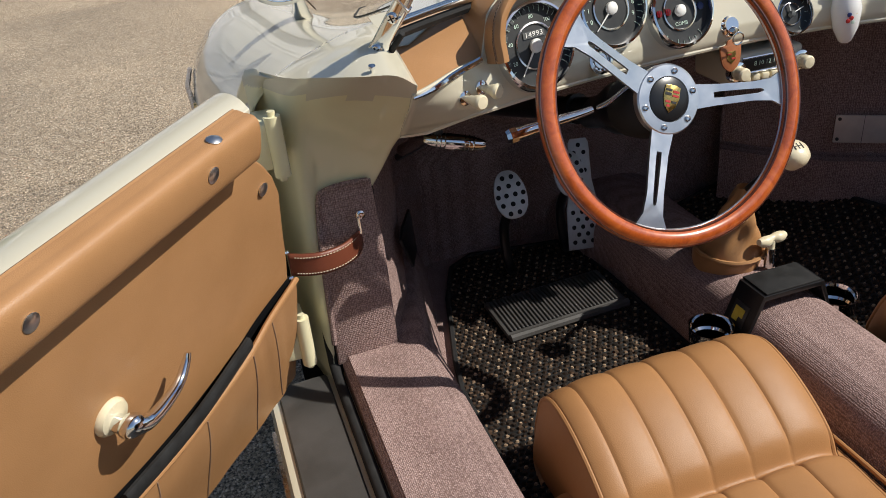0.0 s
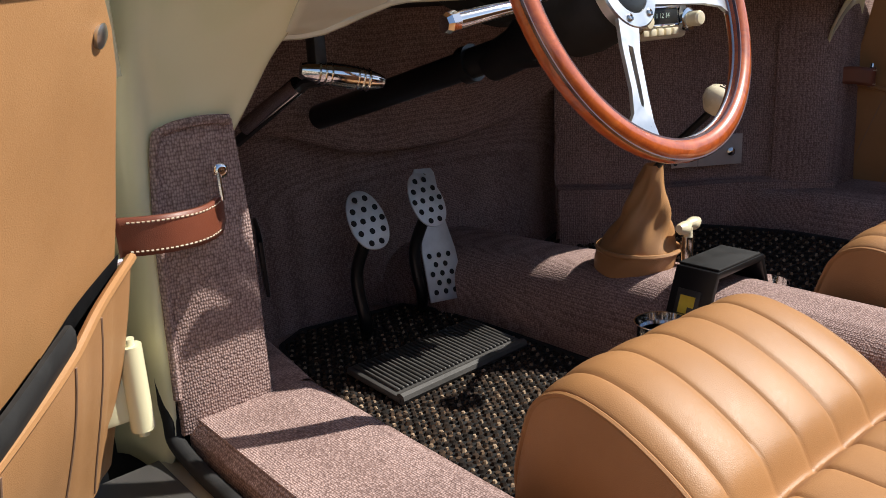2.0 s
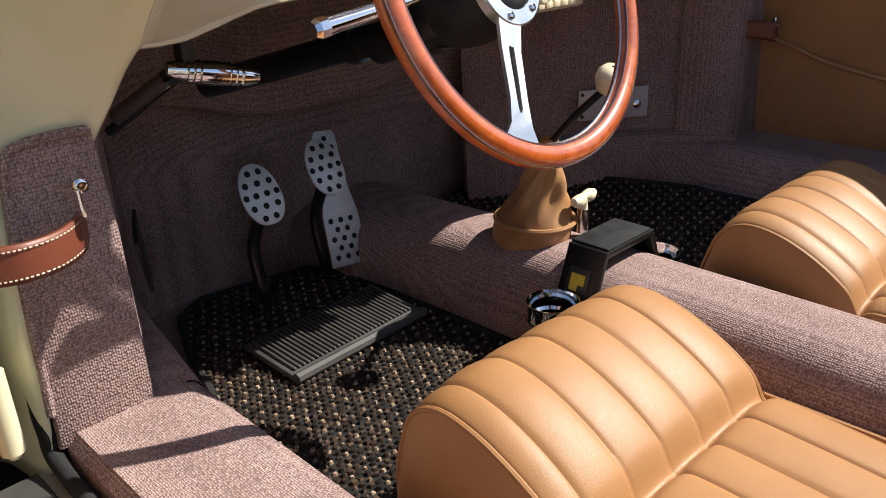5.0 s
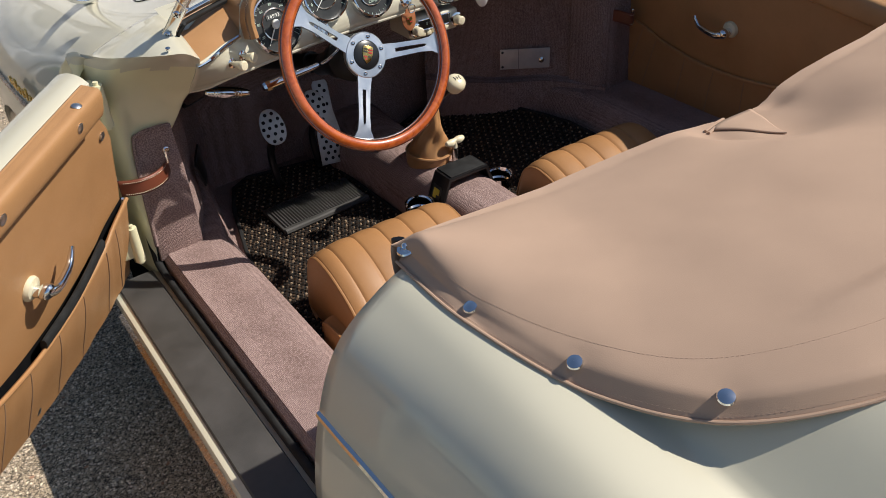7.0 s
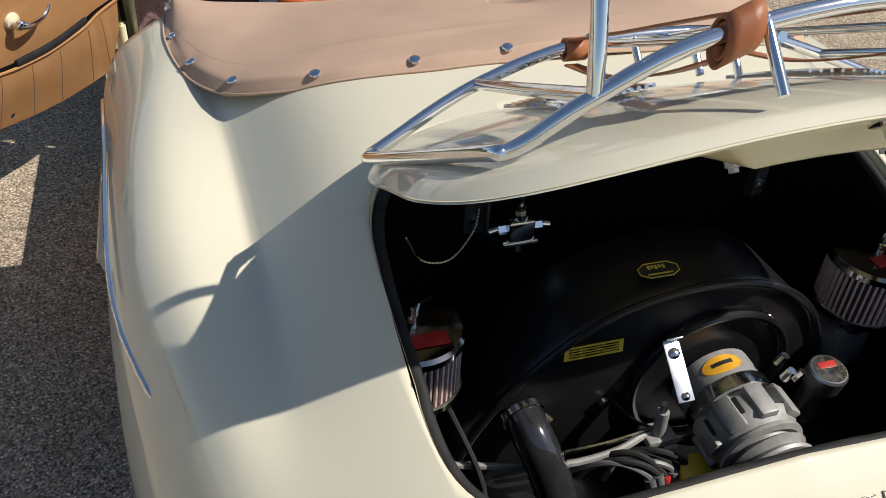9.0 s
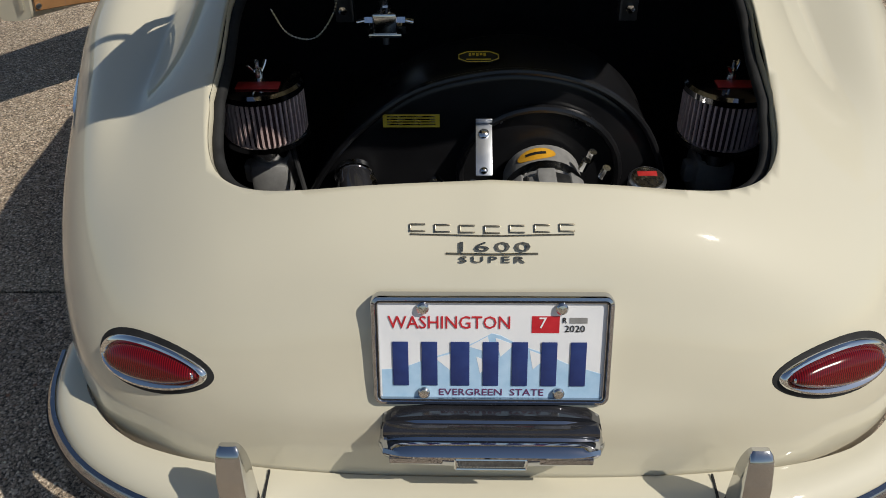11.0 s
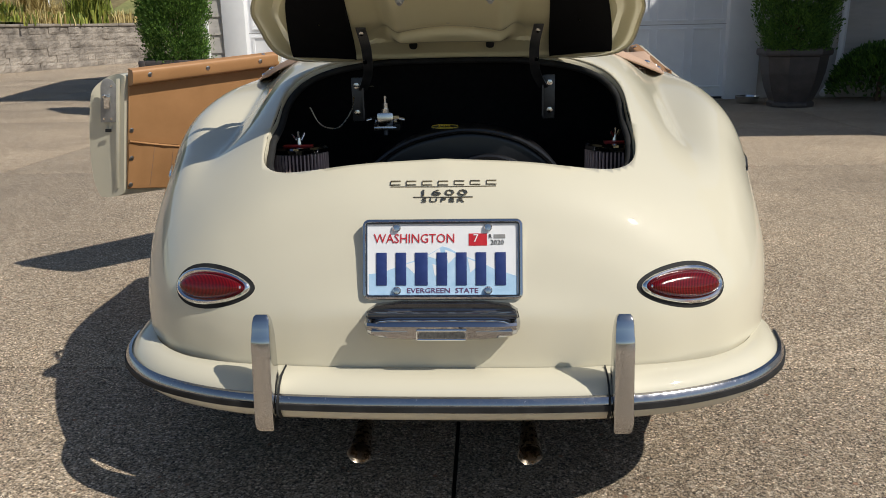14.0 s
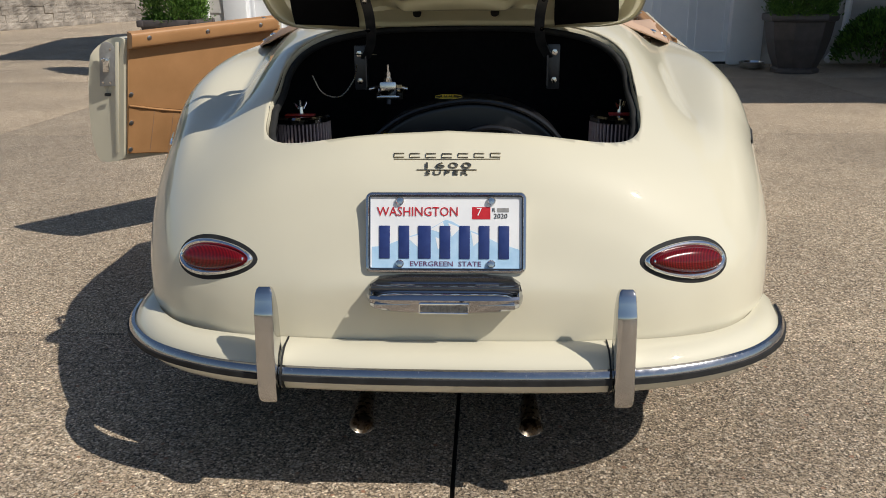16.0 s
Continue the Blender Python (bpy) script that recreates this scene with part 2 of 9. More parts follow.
def spline(points, n, closed=False):
    """n points along a Catmull-Rom curve through the given ones."""
    p = np.array(points, float)
    k = len(p)
    res = []
    spans = k if closed else k - 1
    for i in range(n):
        t = i / (n if closed else n - 1) * spans
        j = min(int(t), spans - 1)
        t -= j
        if closed:
            a, b, c, d = (p[(j + q) % k] for q in (-1, 0, 1, 2))
        else:
            b, c = p[j], p[j + 1]
            a = p[j - 1] if j > 0 else 2 * b - c
            d = p[j + 2] if j + 2 < k else 2 * c - b
        res.append(0.5 * (2 * b + (c - a) * t + (2 * a - 5 * b + 4 * c - d) * t * t + (3 * b - a - 3 * c + d) * t ** 3))
    return [tuple(q) for q in res]


def tube(points, r, n=10, closed=False, flat=1.0):
    """A round bar along a line of points; r may be a list."""
    p = [Vector(q) for q in points]
    k = len(p)
    radii = r if isinstance(r, (list, tuple)) else [r] * k
    verts, faces = [], []
    up = None
    for i in range(k):
        t = (p[(i + 1) % k] - p[i - 1]) if closed else (p[min(i + 1, k - 1)] - p[max(i - 1, 0)])
        t.normalize()
        if up is None:
            up = t.orthogonal().normalized() if abs(t.z) > 0.9 else Vector((0, 0, 1))
        up = (up - t * up.dot(t)).normalized()
        side = t.cross(up)
        for j in range(n):
            a = 2 * math.pi * j / n
            verts.append(tuple(p[i] + side * (math.cos(a) * radii[i]) + up * (math.sin(a) * radii[i] * flat)))
    for i in range(k if closed else k - 1):
        for j in range(n):
            a, b = i * n + j, i * n + (j + 1) % n
            c, d = ((i + 1) % k) * n + (j + 1) % n, ((i + 1) % k) * n + j
            faces.append((a, d, c, b))
    if not closed:
        faces.append(tuple(range(n)))
        faces.append(tuple(reversed(range((k - 1) * n, k * n))))
    return verts, faces


def lathe(profile, n=24, cap=True):
    """A profile of (radius, height) turned round z."""
    verts, faces = [], []
    for r, z in profile:
        for j in range(n):
            a = 2 * math.pi * j / n
            verts.append((r * math.cos(a), r * math.sin(a), z))
    for i in range(len(profile) - 1):
        for j in range(n):
            faces.append((i * n + j, i * n + (j + 1) % n, (i + 1) * n + (j + 1) % n, (i + 1) * n + j))
    if cap:
        faces.append(tuple(reversed(range(n))))
        faces.append(tuple(range((len(profile) - 1) * n, len(profile) * n)))
    return verts, faces


def sheet(fn, nu, nv, wrap=False):
    """A surface fn(u, v), u and v from 0 to 1."""
    verts = [tuple(fn(i / (nu if wrap else nu - 1), j / (nv - 1))) for i in range(nu) for j in range(nv)]
    faces = []
    for i in range(nu if wrap else nu - 1):
        for j in range(nv - 1):
            a, b = i * nv + j, ((i + 1) % nu) * nv + j
            faces.append((a, b, b + 1, a + 1))
    return verts, faces


def ball(x, y, z, rx, ry=None, rz=None, n=14):
    prof = [(math.sin(math.pi * i / n) + 1e-5, -math.cos(math.pi * i / n)) for i in range(n + 1)]
    return moved(lathe(prof, n + 4), Matrix.Translation((x, y, z)) @ Matrix.Diagonal((rx, ry or rx, rz or rx, 1)))


def aimed(place, axis, roll=0):
    """A pose whose z points along axis, at place."""
    z = Vector(axis).normalized()
    x = Vector((0, 0, 1)).cross(z)
    x = x.normalized() if x.length > 0.05 else (Vector((1, 0, 0)) - z * z.x).normalized()
    y = z.cross(x)
    turn = Matrix((x, y, z)).transposed().to_4x4()
    return Matrix.Translation(place) @ turn @ pose(0, 0, 0, 0, 0, roll)


def thick(ob, t, offset=-1):
    m = ob.modifiers.new("thickness", "SOLIDIFY")
    m.thickness, m.offset = t, offset
    return ob


def lettering(text, size, depth, m, wide=1.0, space=1.0, centred=True):
    """Raised letters in the built-in font, lying in the pose's x and y, as (vertices, faces)."""
    cu = bpy.data.curves.new("letters", "FONT")
    cu.body, cu.size, cu.extrude, cu.space_character, cu.resolution_u = text, size, depth, space, 2
    if centred:
        cu.align_x, cu.align_y = "CENTER", "CENTER"
    ob = bpy.data.objects.new("letters", cu)
    me = bpy.data.meshes.new_from_object(ob)
    mm = m @ Matrix.Diagonal((wide, 1, 1, 1))
    r = [tuple(mm @ v.co) for v in me.vertices], [tuple(p.vertices) for p in me.polygons]
    bpy.data.objects.remove(ob)
    bpy.data.curves.remove(cu)
    bpy.data.meshes.remove(me)
    return r

# ---- ground ----
def driveway():
    ground = part("ground", sheet(lambda u, v: ((u - 0.5) * 600, (v - 0.5) * 600, -0.014), 3, 3), DARK_SOIL)
    tagged(ground, "dark soil and joint filler under the driveway", "ground", kind="structure")
    pave = part("driveway", block(-0.001, 0.001, -0.001, 0.001, -0.013, -0.010), CONCRETE)
    tagged(pave, "tan exposed aggregate concrete driveway with dark control joints", "driveway", kind="structure")
    step, gap = 3.70, 0.005
    for i in range(-6, 2):
        for j in range(-3, 11):
            if i == 1 and not 1 <= j <= 2:
                continue
            x0, y0 = 0.008 + step * i, 0.898 + step * j
            s = part("slab", block(x0 + gap, (3.30 if i == 0 and j < 1 else 6.3 if i == 1 else x0 + step) - gap, y0 + gap, y0 + step - gap, -0.0135, 0.0, 0.004), CONCRETE, pave)
    return ground


DARK_SOIL = mottled("joint_filler", (0.02, 0.016, 0.012), (0.05, 0.04, 0.03), 3, 0.95, fine=80, bump_strength=0.5, bump_distance=0.004)
driveway()

# ---- car body ----
from mathutils.bvhtree import BVHTree
car = thing("roadster_car", "ivory two-seat roadster with tan interior, driver's door and engine lid open", "car")


def half_section(y, *xz):
    return [(x, y, z) for x, z in xz]


def creased(points, n, at):
    """A curve like spline's, but with a sharp fold at one of its points."""
    m = 64
    a, b = spline(points[:at + 1], at * m + 1), spline(points[at:], (len(points) - 1 - at) * m + 1)
    line = a + b[1:]
    return [line[int(i / (n - 1) * (len(line) - 1) + 0.5)] for i in range(n)]


def loft(sections, nv, nu):
    """A smooth half skin through cross sections, nv steps along the car and nu across, as an array of places."""
    across = []
    for s in sections:
        soft, keen = np.array(spline(s, nu)), np.array(creased(s, nu, 3))
        w = float(np.interp(s[0][1], [0.40, 0.62, 1.05, 1.26], [0.0, 1.0, 1.0, 0.0]))
        across.append([tuple(p) for p in soft * (1 - w) + keen * w])
    return np.array([spline([a[j] for a in across], nv) for j in range(nu)])  # nu, nv, 3


REAR = [
    half_section(0.0545, (0, 0.470), (0, 0.465), (0, 0.455), (0, 0.445), (0, 0.43), (0, 0.41), (0, 0.39), (0, 0.35), (0, 0.285)),
    half_section(0.057, (0, 0.490), (0.08, 0.487), (0.14, 0.478), (0.18, 0.46), (0.20, 0.435), (0.21, 0.41), (0.212, 0.38), (0.212, 0.345), (0.21, 0.285)),
    half_section(0.078, (0, 0.535), (0.16, 0.528), (0.27, 0.508), (0.34, 0.48), (0.38, 0.445), (0.40, 0.41), (0.405, 0.375), (0.405, 0.34), (0.40, 0.28)),
    half_section(0.115, (0, 0.630), (0.18, 0.62), (0.32, 0.59), (0.41, 0.55), (0.465, 0.505), (0.495, 0.46), (0.508, 0.41), (0.51, 0.35), (0.505, 0.275)),
    half_section(0.175, (0, 0.722), (0.20, 0.71), (0.35, 0.675), (0.46, 0.62), (0.535, 0.56), (0.582, 0.50), (0.600, 0.44), (0.606, 0.36), (0.60, 0.27)),
    half_section(0.290, (0, 0.795), (0.20, 0.782), (0.380, 0.735), (0.515, 0.672), (0.605, 0.605), (0.655, 0.53), (0.680, 0.455), (0.688, 0.365), (0.68, 0.27)),
    half_section(0.450, (0, 0.862), (0.21, 0.85), (0.41, 0.797), (0.557, 0.724), (0.645, 0.688), (0.708, 0.595), (0.742, 0.49), (0.748, 0.38), (0.74, 0.265)),
    half_section(0.620, (0, 0.917), (0.21, 0.907), (0.42, 0.864), (0.572, 0.750), (0.668, 0.752), (0.736, 0.668), (0.778, 0.53), (0.790, 0.39), (0.78, 0.262)),
    half_section(0.800, (0, 0.965), (0.22, 0.959), (0.43, 0.918), (0.576, 0.792), (0.690, 0.806), (0.762, 0.732), (0.806, 0.55), (0.815, 0.40), (0.805, 0.26)),
    half_section(1.020, (0, 0.995), (0.24, 0.988), (0.45, 0.948), (0.588, 0.846), (0.700, 0.842), (0.772, 0.762), (0.815, 0.58), (0.827, 0.42), (0.815, 0.255)),
    half_section(1.250, (0, 0.985), (0.25, 0.975), (0.47, 0.925), (0.610, 0.880), (0.70, 0.852), (0.772, 0.770), (0.824, 0.59), (0.832, 0.43), (0.818, 0.25)),
    half_section(1.470, (0, 0.970), (0.25, 0.96), (0.48, 0.915), (0.620, 0.880), (0.70, 0.852), (0.778, 0.780), (0.826, 0.61), (0.832, 0.44), (0.818, 0.25)),
]
FRONT = [
    half_section(2.47, (0, 0.985), (0.25, 0.98), (0.45, 0.965), (0.60, 0.945), (0.70, 0.92), (0.80, 0.862), (0.855, 0.70), (0.86, 0.45), (0.84, 0.25)),
    half_section(2.80, (0, 0.95), (0.25, 0.94), (0.45, 0.905), (0.58, 0.875), (0.71, 0.878), (0.825, 0.825), (0.890, 0.68), (0.895, 0.45), (0.88, 0.26)),
    half_section(3.20, (0, 0.86), (0.25, 0.845), (0.42, 0.81), (0.54, 0.80), (0.71, 0.84), (0.835, 0.79), (0.902, 0.65), (0.905, 0.45), (0.89, 0.27)),
    half_section(3.55, (0, 0.74), (0.22, 0.73), (0.38, 0.71), (0.50, 0.72), (0.67, 0.79), (0.80, 0.735), (0.870, 0.61), (0.872, 0.45), (0.86, 0.28)),
    half_section(3.80, (0, 0.60), (0.20, 0.59), (0.35, 0.58), (0.45, 0.58), (0.58, 0.64), (0.68, 0.60), (0.74, 0.50), (0.74, 0.40), (0.73, 0.30)),
    half_section(3.90, (0, 0.48), (0.15, 0.475), (0.25, 0.47), (0.33, 0.465), (0.38, 0.45), (0.42, 0.43), (0.43, 0.40), (0.43, 0.36), (0.42, 0.32)),
    half_section(3.92, (0, 0.46), (0, 0.45), (0, 0.44), (0, 0.43), (0, 0.42), (0, 0.41), (0, 0.39), (0, 0.36), (0, 0.32)),
]
LID = (0.0, 0.515, 0.424, 0.262, 4.2)  # engine opening seen from above: middle x, y, half width, half length, squareness


def lid_edge(a, grow=0.0, square=None):
    cx, cy, ax, by, n = LID
    n = square or n
    c, s = math.cos(a), math.sin(a)
    x = math.copysign(abs(c) ** (2 / n), c) * (ax + grow)
    y = math.copysign(abs(s) ** (2 / n), s) * (by + grow)
    return cx + x * (1 + 0.10 * y), cy + y - (0.027 + 0.010 * min(1, abs(x) / ax) ** 2) * (s < 0)


def lid_field(x, y, z):
    """Below zero inside the engine opening."""
    cx, cy, ax, by, n = LID
    if z < 0.6:
        return 1.0
    y -= cy
    if y < 0:
        y += 0.027 + 0.010 * min(1, abs(x) / ax) ** 2
    return ((abs(x / (1 + 0.10 * y)) / ax) ** n + (abs(y) / by) ** n) ** (1 / n) - 1


def cockpit_field(x, y, z):
    if y < 0.90:
        return 1.0
    return ((abs(x) / 0.60) ** 4 + max(0, (1.5 - y) / 0.50) ** 4) ** 0.25 - 1


def arch_field(y0, r):
    def field(x, y, z):
        return 1.0 if abs(x) < 0.45 else math.hypot(y - y0, z - 0.29) / r - 1
    return field


def skin_height(x, y, grid):
    """The height of the skin above (x, y): straight down onto the uncut shell, or from the nearest places of a fine grid."""
    for tree in SKINS:
        hit = tree.ray_cast(Vector((max(abs(x), 0.0005), y, 3.0)), Vector((0, 0, -1)))[0]
        if hit:
            return hit.z
    d = (grid[:, 0] - abs(x)) ** 2 + (grid[:, 1] - y) ** 2
    k = np.argsort(d)[:6]
    w = 1 / (d[k] + 1e-8)
    return float((grid[k, 2] * w).sum() / w.sum())


SKINS = []


def clipped(verts, faces, field):
    """The faces with the part inside the field cut away along its edge."""
    verts = [tuple(v) for v in verts]
    val = [field(*v) for v in verts]
    made, kept = {}, []

    def crossing(a, b):
        key = (min(a, b), max(a, b))
        if key not in made:
            p, q = (np.array(verts[k]) for k in ((a, b) if val[a] > 0 else (b, a)))
            for _ in range(18):
                m = (p + q) / 2
                p, q = (m, q) if field(*m) > 0 else (p, m)
            made[key] = len(verts)
            verts.append(tuple(p))
            val.append(0.0)
        return made[key]

    for f in faces:
        inside = [val[i] <= 0 for i in f]
        if not any(inside):
            kept.append(tuple(f))
        elif not all(inside):
            ring = []
            for k, a in enumerate(f):
                b = f[(k + 1) % len(f)]
                if val[a] > 0:
                    ring.append(a)
                if (val[a] > 0) != (val[b] > 0):
                    ring.append(crossing(a, b))
            if len(ring) > 2:
                kept.append(tuple(ring))
    return verts, kept


def shell(sections, nv, nu, fields):
    half = loft(sections, nv, nu)
    both = np.concatenate([half[::-1] * (-1, 1, 1), half[1:]])
    n, m = both.shape[:2]
    faces = [(i * m + j, i * m + j + 1, (i + 1) * m + j + 1, (i + 1) * m + j) for i in range(n - 1) for j in range(m - 1)]
    verts = both.reshape(-1, 3)
    SKINS.append(BVHTree.FromPolygons([tuple(v) for v in verts], faces))
    for field in fields:
        verts, faces = clipped(verts, faces, field)
    return verts, faces, half.reshape(-1, 3)


rear_v, rear_f, rear_half = shell(REAR, 110, 90, (lid_field, cockpit_field, arch_field(0.93, 0.325)))
rear_grid = rear_half[rear_half[:, 2] > 0.6]
TAIL = body = part("rear_body", (rear_v, rear_f), CREAM, car, "glossy ivory rear body shell with rounded fenders")
weld = bmesh.new()
weld.from_mesh(body.data)
bmesh.ops.remove_doubles(weld, verts=[v for v in weld.verts if abs(v.co.x) < 0.0004], dist=0.0008)
weld.to_mesh(body.data)
weld.free()
thick(body, 0.006)


front_v, front_f, front_half = shell(FRONT, 60, 60, (arch_field(2.98, 0.33),))
front = part("front_body", (front_v, front_f), CREAM, car, "ivory front body with bonnet and fenders")

ring = [lid_edge(2 * math.pi * i / 160, -0.001) for i in range(160)]
rim_z = [skin_height(x, y, rear_grid) for x, y in ring]
rim_z = [sum(rim_z[(i + k) % 160] for k in (-1, 0, 1)) / 3 - 0.0008 for i in range(160)]
gutter = ((0.0, 0.001), (-0.002, -0.003), (-0.003, -0.014), (-0.004, -0.020))
part("opening_flange", sheet(lambda u, v: (*lid_edge(2 * math.pi * u, gutter[int(v * 3 + 0.5)][0]), rim_z[int(u * 160 + 0.5) % 160] + gutter[int(v * 3 + 0.5)][1]), 160, 4, True), CREAM, body, "turned-down ivory flange of the engine opening")
ring = [lid_edge(2 * math.pi * i / 160, -0.0105) for i in range(160)]
part("rubber_seal", tube([(x, y, z - 0.0155) for (x, y), z in zip(ring, rim_z)], 0.0085, 10, True), RUBBER, body, "black rubber seal round the engine opening")

# ---- rear of the car ----
RED_GLASS = material("red_lens", (0.20, 0.002, 0.004), 0.12, 0, 0.35, 0.25, 0.02)
_v = RED_GLASS.node_tree.nodes.new("ShaderNodeTexVoronoi")
_v.inputs["Scale"].default_value = 260
_v.inputs["Randomness"].default_value = 0.2
link(RED_GLASS, coords(RED_GLASS), _v.inputs["Vector"])
bump(RED_GLASS, _v.outputs["Distance"], 0.35, 0.001)
_v = RED_GLASS.node_tree.nodes.new("ShaderNodeTexWave")
_v.inputs["Scale"].default_value = 95
link(RED_GLASS, coords(RED_GLASS), _v.inputs["Vector"])
link(RED_GLASS, ramp(RED_GLASS, _v.outputs[0], ((0.2, (0.055, 0.001, 0.002)), (0.9, (0.17, 0.003, 0.005)))), bsdf(RED_GLASS).inputs["Base Color"])
bump(RED_GLASS, _v.outputs[0], 0.12, 0.0008)
CLEAR_LENS = mottled("ribbed_clear_lens", (0.09, 0.09, 0.085), (0.20, 0.20, 0.19), 120, 0.12, fine=500, bump_strength=0.4, bump_distance=0.001, coat=0.5)
PLATE_WHITE = mottled("plate_white", (0.72, 0.73, 0.74), (0.80, 0.80, 0.80), 12, 0.35, fine=600, bump_strength=0.05)
PLATE_BLUE = mottled("plate_light_blue", (0.33, 0.52, 0.70), (0.45, 0.62, 0.78), 40, 0.4, fine=600, bump_strength=0.05)
NAVY = mottled("navy_ink", (0.012, 0.025, 0.12), (0.02, 0.04, 0.16), 60, 0.4, fine=600, bump_strength=0.05)
RED_INK = mottled("red_ink", (0.45, 0.012, 0.02), (0.55, 0.02, 0.03), 60, 0.45, fine=600, bump_strength=0.05)
BLACK_INK = mottled("black_ink", (0.01, 0.01, 0.01), (0.02, 0.02, 0.02), 60, 0.5, fine=600, bump_strength=0.05)
BRONZE = chrome_material("dull_gilt_letters", (0.30, 0.26, 0.19), 0.25)


def along(line, profile, inner=None):
    """A profile of (outward, up) swept along a level line of (x, y, z); outward is to the line's right."""
    p = [Vector(q) for q in line]
    k, n = len(p), len(profile)
    verts, faces = [], []
    for i in range(k):
        t = (p[min(i + 1, k - 1)] - p[max(i - 1, 0)])
        t.z = 0
        t.normalize()
        o = Vector((t.y, -t.x, 0))
        for a, b in profile:
            a = a * inner(p[i].x) if inner and a < -0.02 else a
            verts.append(tuple(p[i] + o * a + Vector((0, 0, b))))
    for i in range(k - 1):
        for j in range(n):
            a, b = i * n + j, i * n + (j + 1) % n
            faces.append((a, b, b + n, a + n))
    faces += [tuple(reversed(range(n))), tuple(range((k - 1) * n, k * n))]
    return verts, faces


def bumper():
    half = [(0.0, -0.030), (0.20, -0.027), (0.37, -0.012), (0.50, 0.025), (0.61, 0.085), (0.685, 0.165), (0.722, 0.245), (0.738, 0.33)]
    plan = [(-x, y) for x, y in reversed(half[1:])] + half
    line = [(x, y, 0) for x, y in spline(plan, 70)]
    face = [(-0.075, 0.372), (-0.055, 0.373), (-0.03, 0.369), (-0.010, 0.358), (0.0, 0.345), (0.002, 0.330), (-0.002, 0.305), (-0.012, 0.290), (-0.030, 0.282), (-0.036, 0.286), (-0.016, 0.296), (-0.008, 0.310), (-0.006, 0.335), (-0.015, 0.352), (-0.035, 0.362), (-0.075, 0.366)]
    b = part("rear_bumper", along(line, face, lambda x: float(np.interp(abs(x), [0.36, 0.56], [1.0, 0.74]))), CREAM, car, "ivory wrap-round rear bumper")
    strip = [(0.001, 0.346), (0.008, 0.345), (0.014, 0.338), (0.015, 0.330), (0.012, 0.326), (0.012, 0.320), (0.009, 0.314), (0.001, 0.312)]
    part("trim_strip", along(line, strip), STRIP_METAL, b, "polished metal strip with a dark insert")
    part("rubber_insert", along(line, [(0.010, 0.3335), (0.0180, 0.331), (0.0180, 0.3195), (0.010, 0.317)]), RUBBER, b, "dark rubber insert")
    for s in (-1, 1):
        # out from the body, up: a sloping facet above a nearly straight face, round at both ends
        rows = [(0.008, 0.507, 0.0110), (0.0135, 0.5035, 0.0145), (0.0185, 0.495, 0.0170), (0.0225, 0.482, 0.0182), (0.0270, 0.466, 0.0192), (0.0290, 0.4615, 0.0198), (0.0305, 0.455, 0.0198), (0.0350, 0.42, 0.0198), (0.0410, 0.37, 0.0200), (0.0455, 0.32, 0.0200), (0.0465, 0.300, 0.0198), (0.0445, 0.289, 0.0190), (0.0410, 0.281, 0.0174), (0.0360, 0.2755, 0.0150), (0.0290, 0.272, 0.0110)]
        lip = [(-0.97, 0.72), (-1.0, 0.30), (-0.985, 0.10), (-0.90, 0.03), (-0.60, 0.0), (0.0, -0.010), (0.60, 0.0), (0.90, 0.03), (0.985, 0.10), (1.0, 0.30), (0.97, 0.72)]
        verts, m = [], len(lip)
        for a, c, w in rows:
            back = float(np.interp(c, [0.27, 0.30, 0.345, 0.375, 0.42, 0.475, 0.507], [0.012, -0.002, -0.022, -0.034, -0.027, -0.020, -0.004]))
            verts += [(0.343 * s + w * u, -0.006 - (a + (back - a) * v), c - 0.003 * v) for u, v in lip]
        n = len(rows)
        faces = [(k * m + j, k * m + j + 1, (k + 1) * m + j + 1, (k + 1) * m + j) for k in range(n - 1) for j in range(m - 1)]
        faces += [tuple(range(m)), tuple(reversed(range((n - 1) * m, n * m)))] + [tuple((k * m, (k + 1) * m, (k + 1) * m + m - 1, k * m + m - 1)) for k in range(n - 1)]
        part("bumper_guard", bmesh_from(verts, faces), GUARD_CHROME, b, "polished upright bumper guard")
        x = 0.3195 * s
        part("rubber_gasket", along([(x - 0.0015, -0.018, 0), (x + 0.0015, -0.018, 0)], [(-0.070, 0.376), (-0.028, 0.373), (-0.007, 0.361), (0.004, 0.349), (0.020, 0.342), (0.0215, 0.312), (0.004, 0.300), (-0.010, 0.287), (-0.030, 0.279), (-0.040, 0.300), (-0.040, 0.350)]), RUBBER, b)


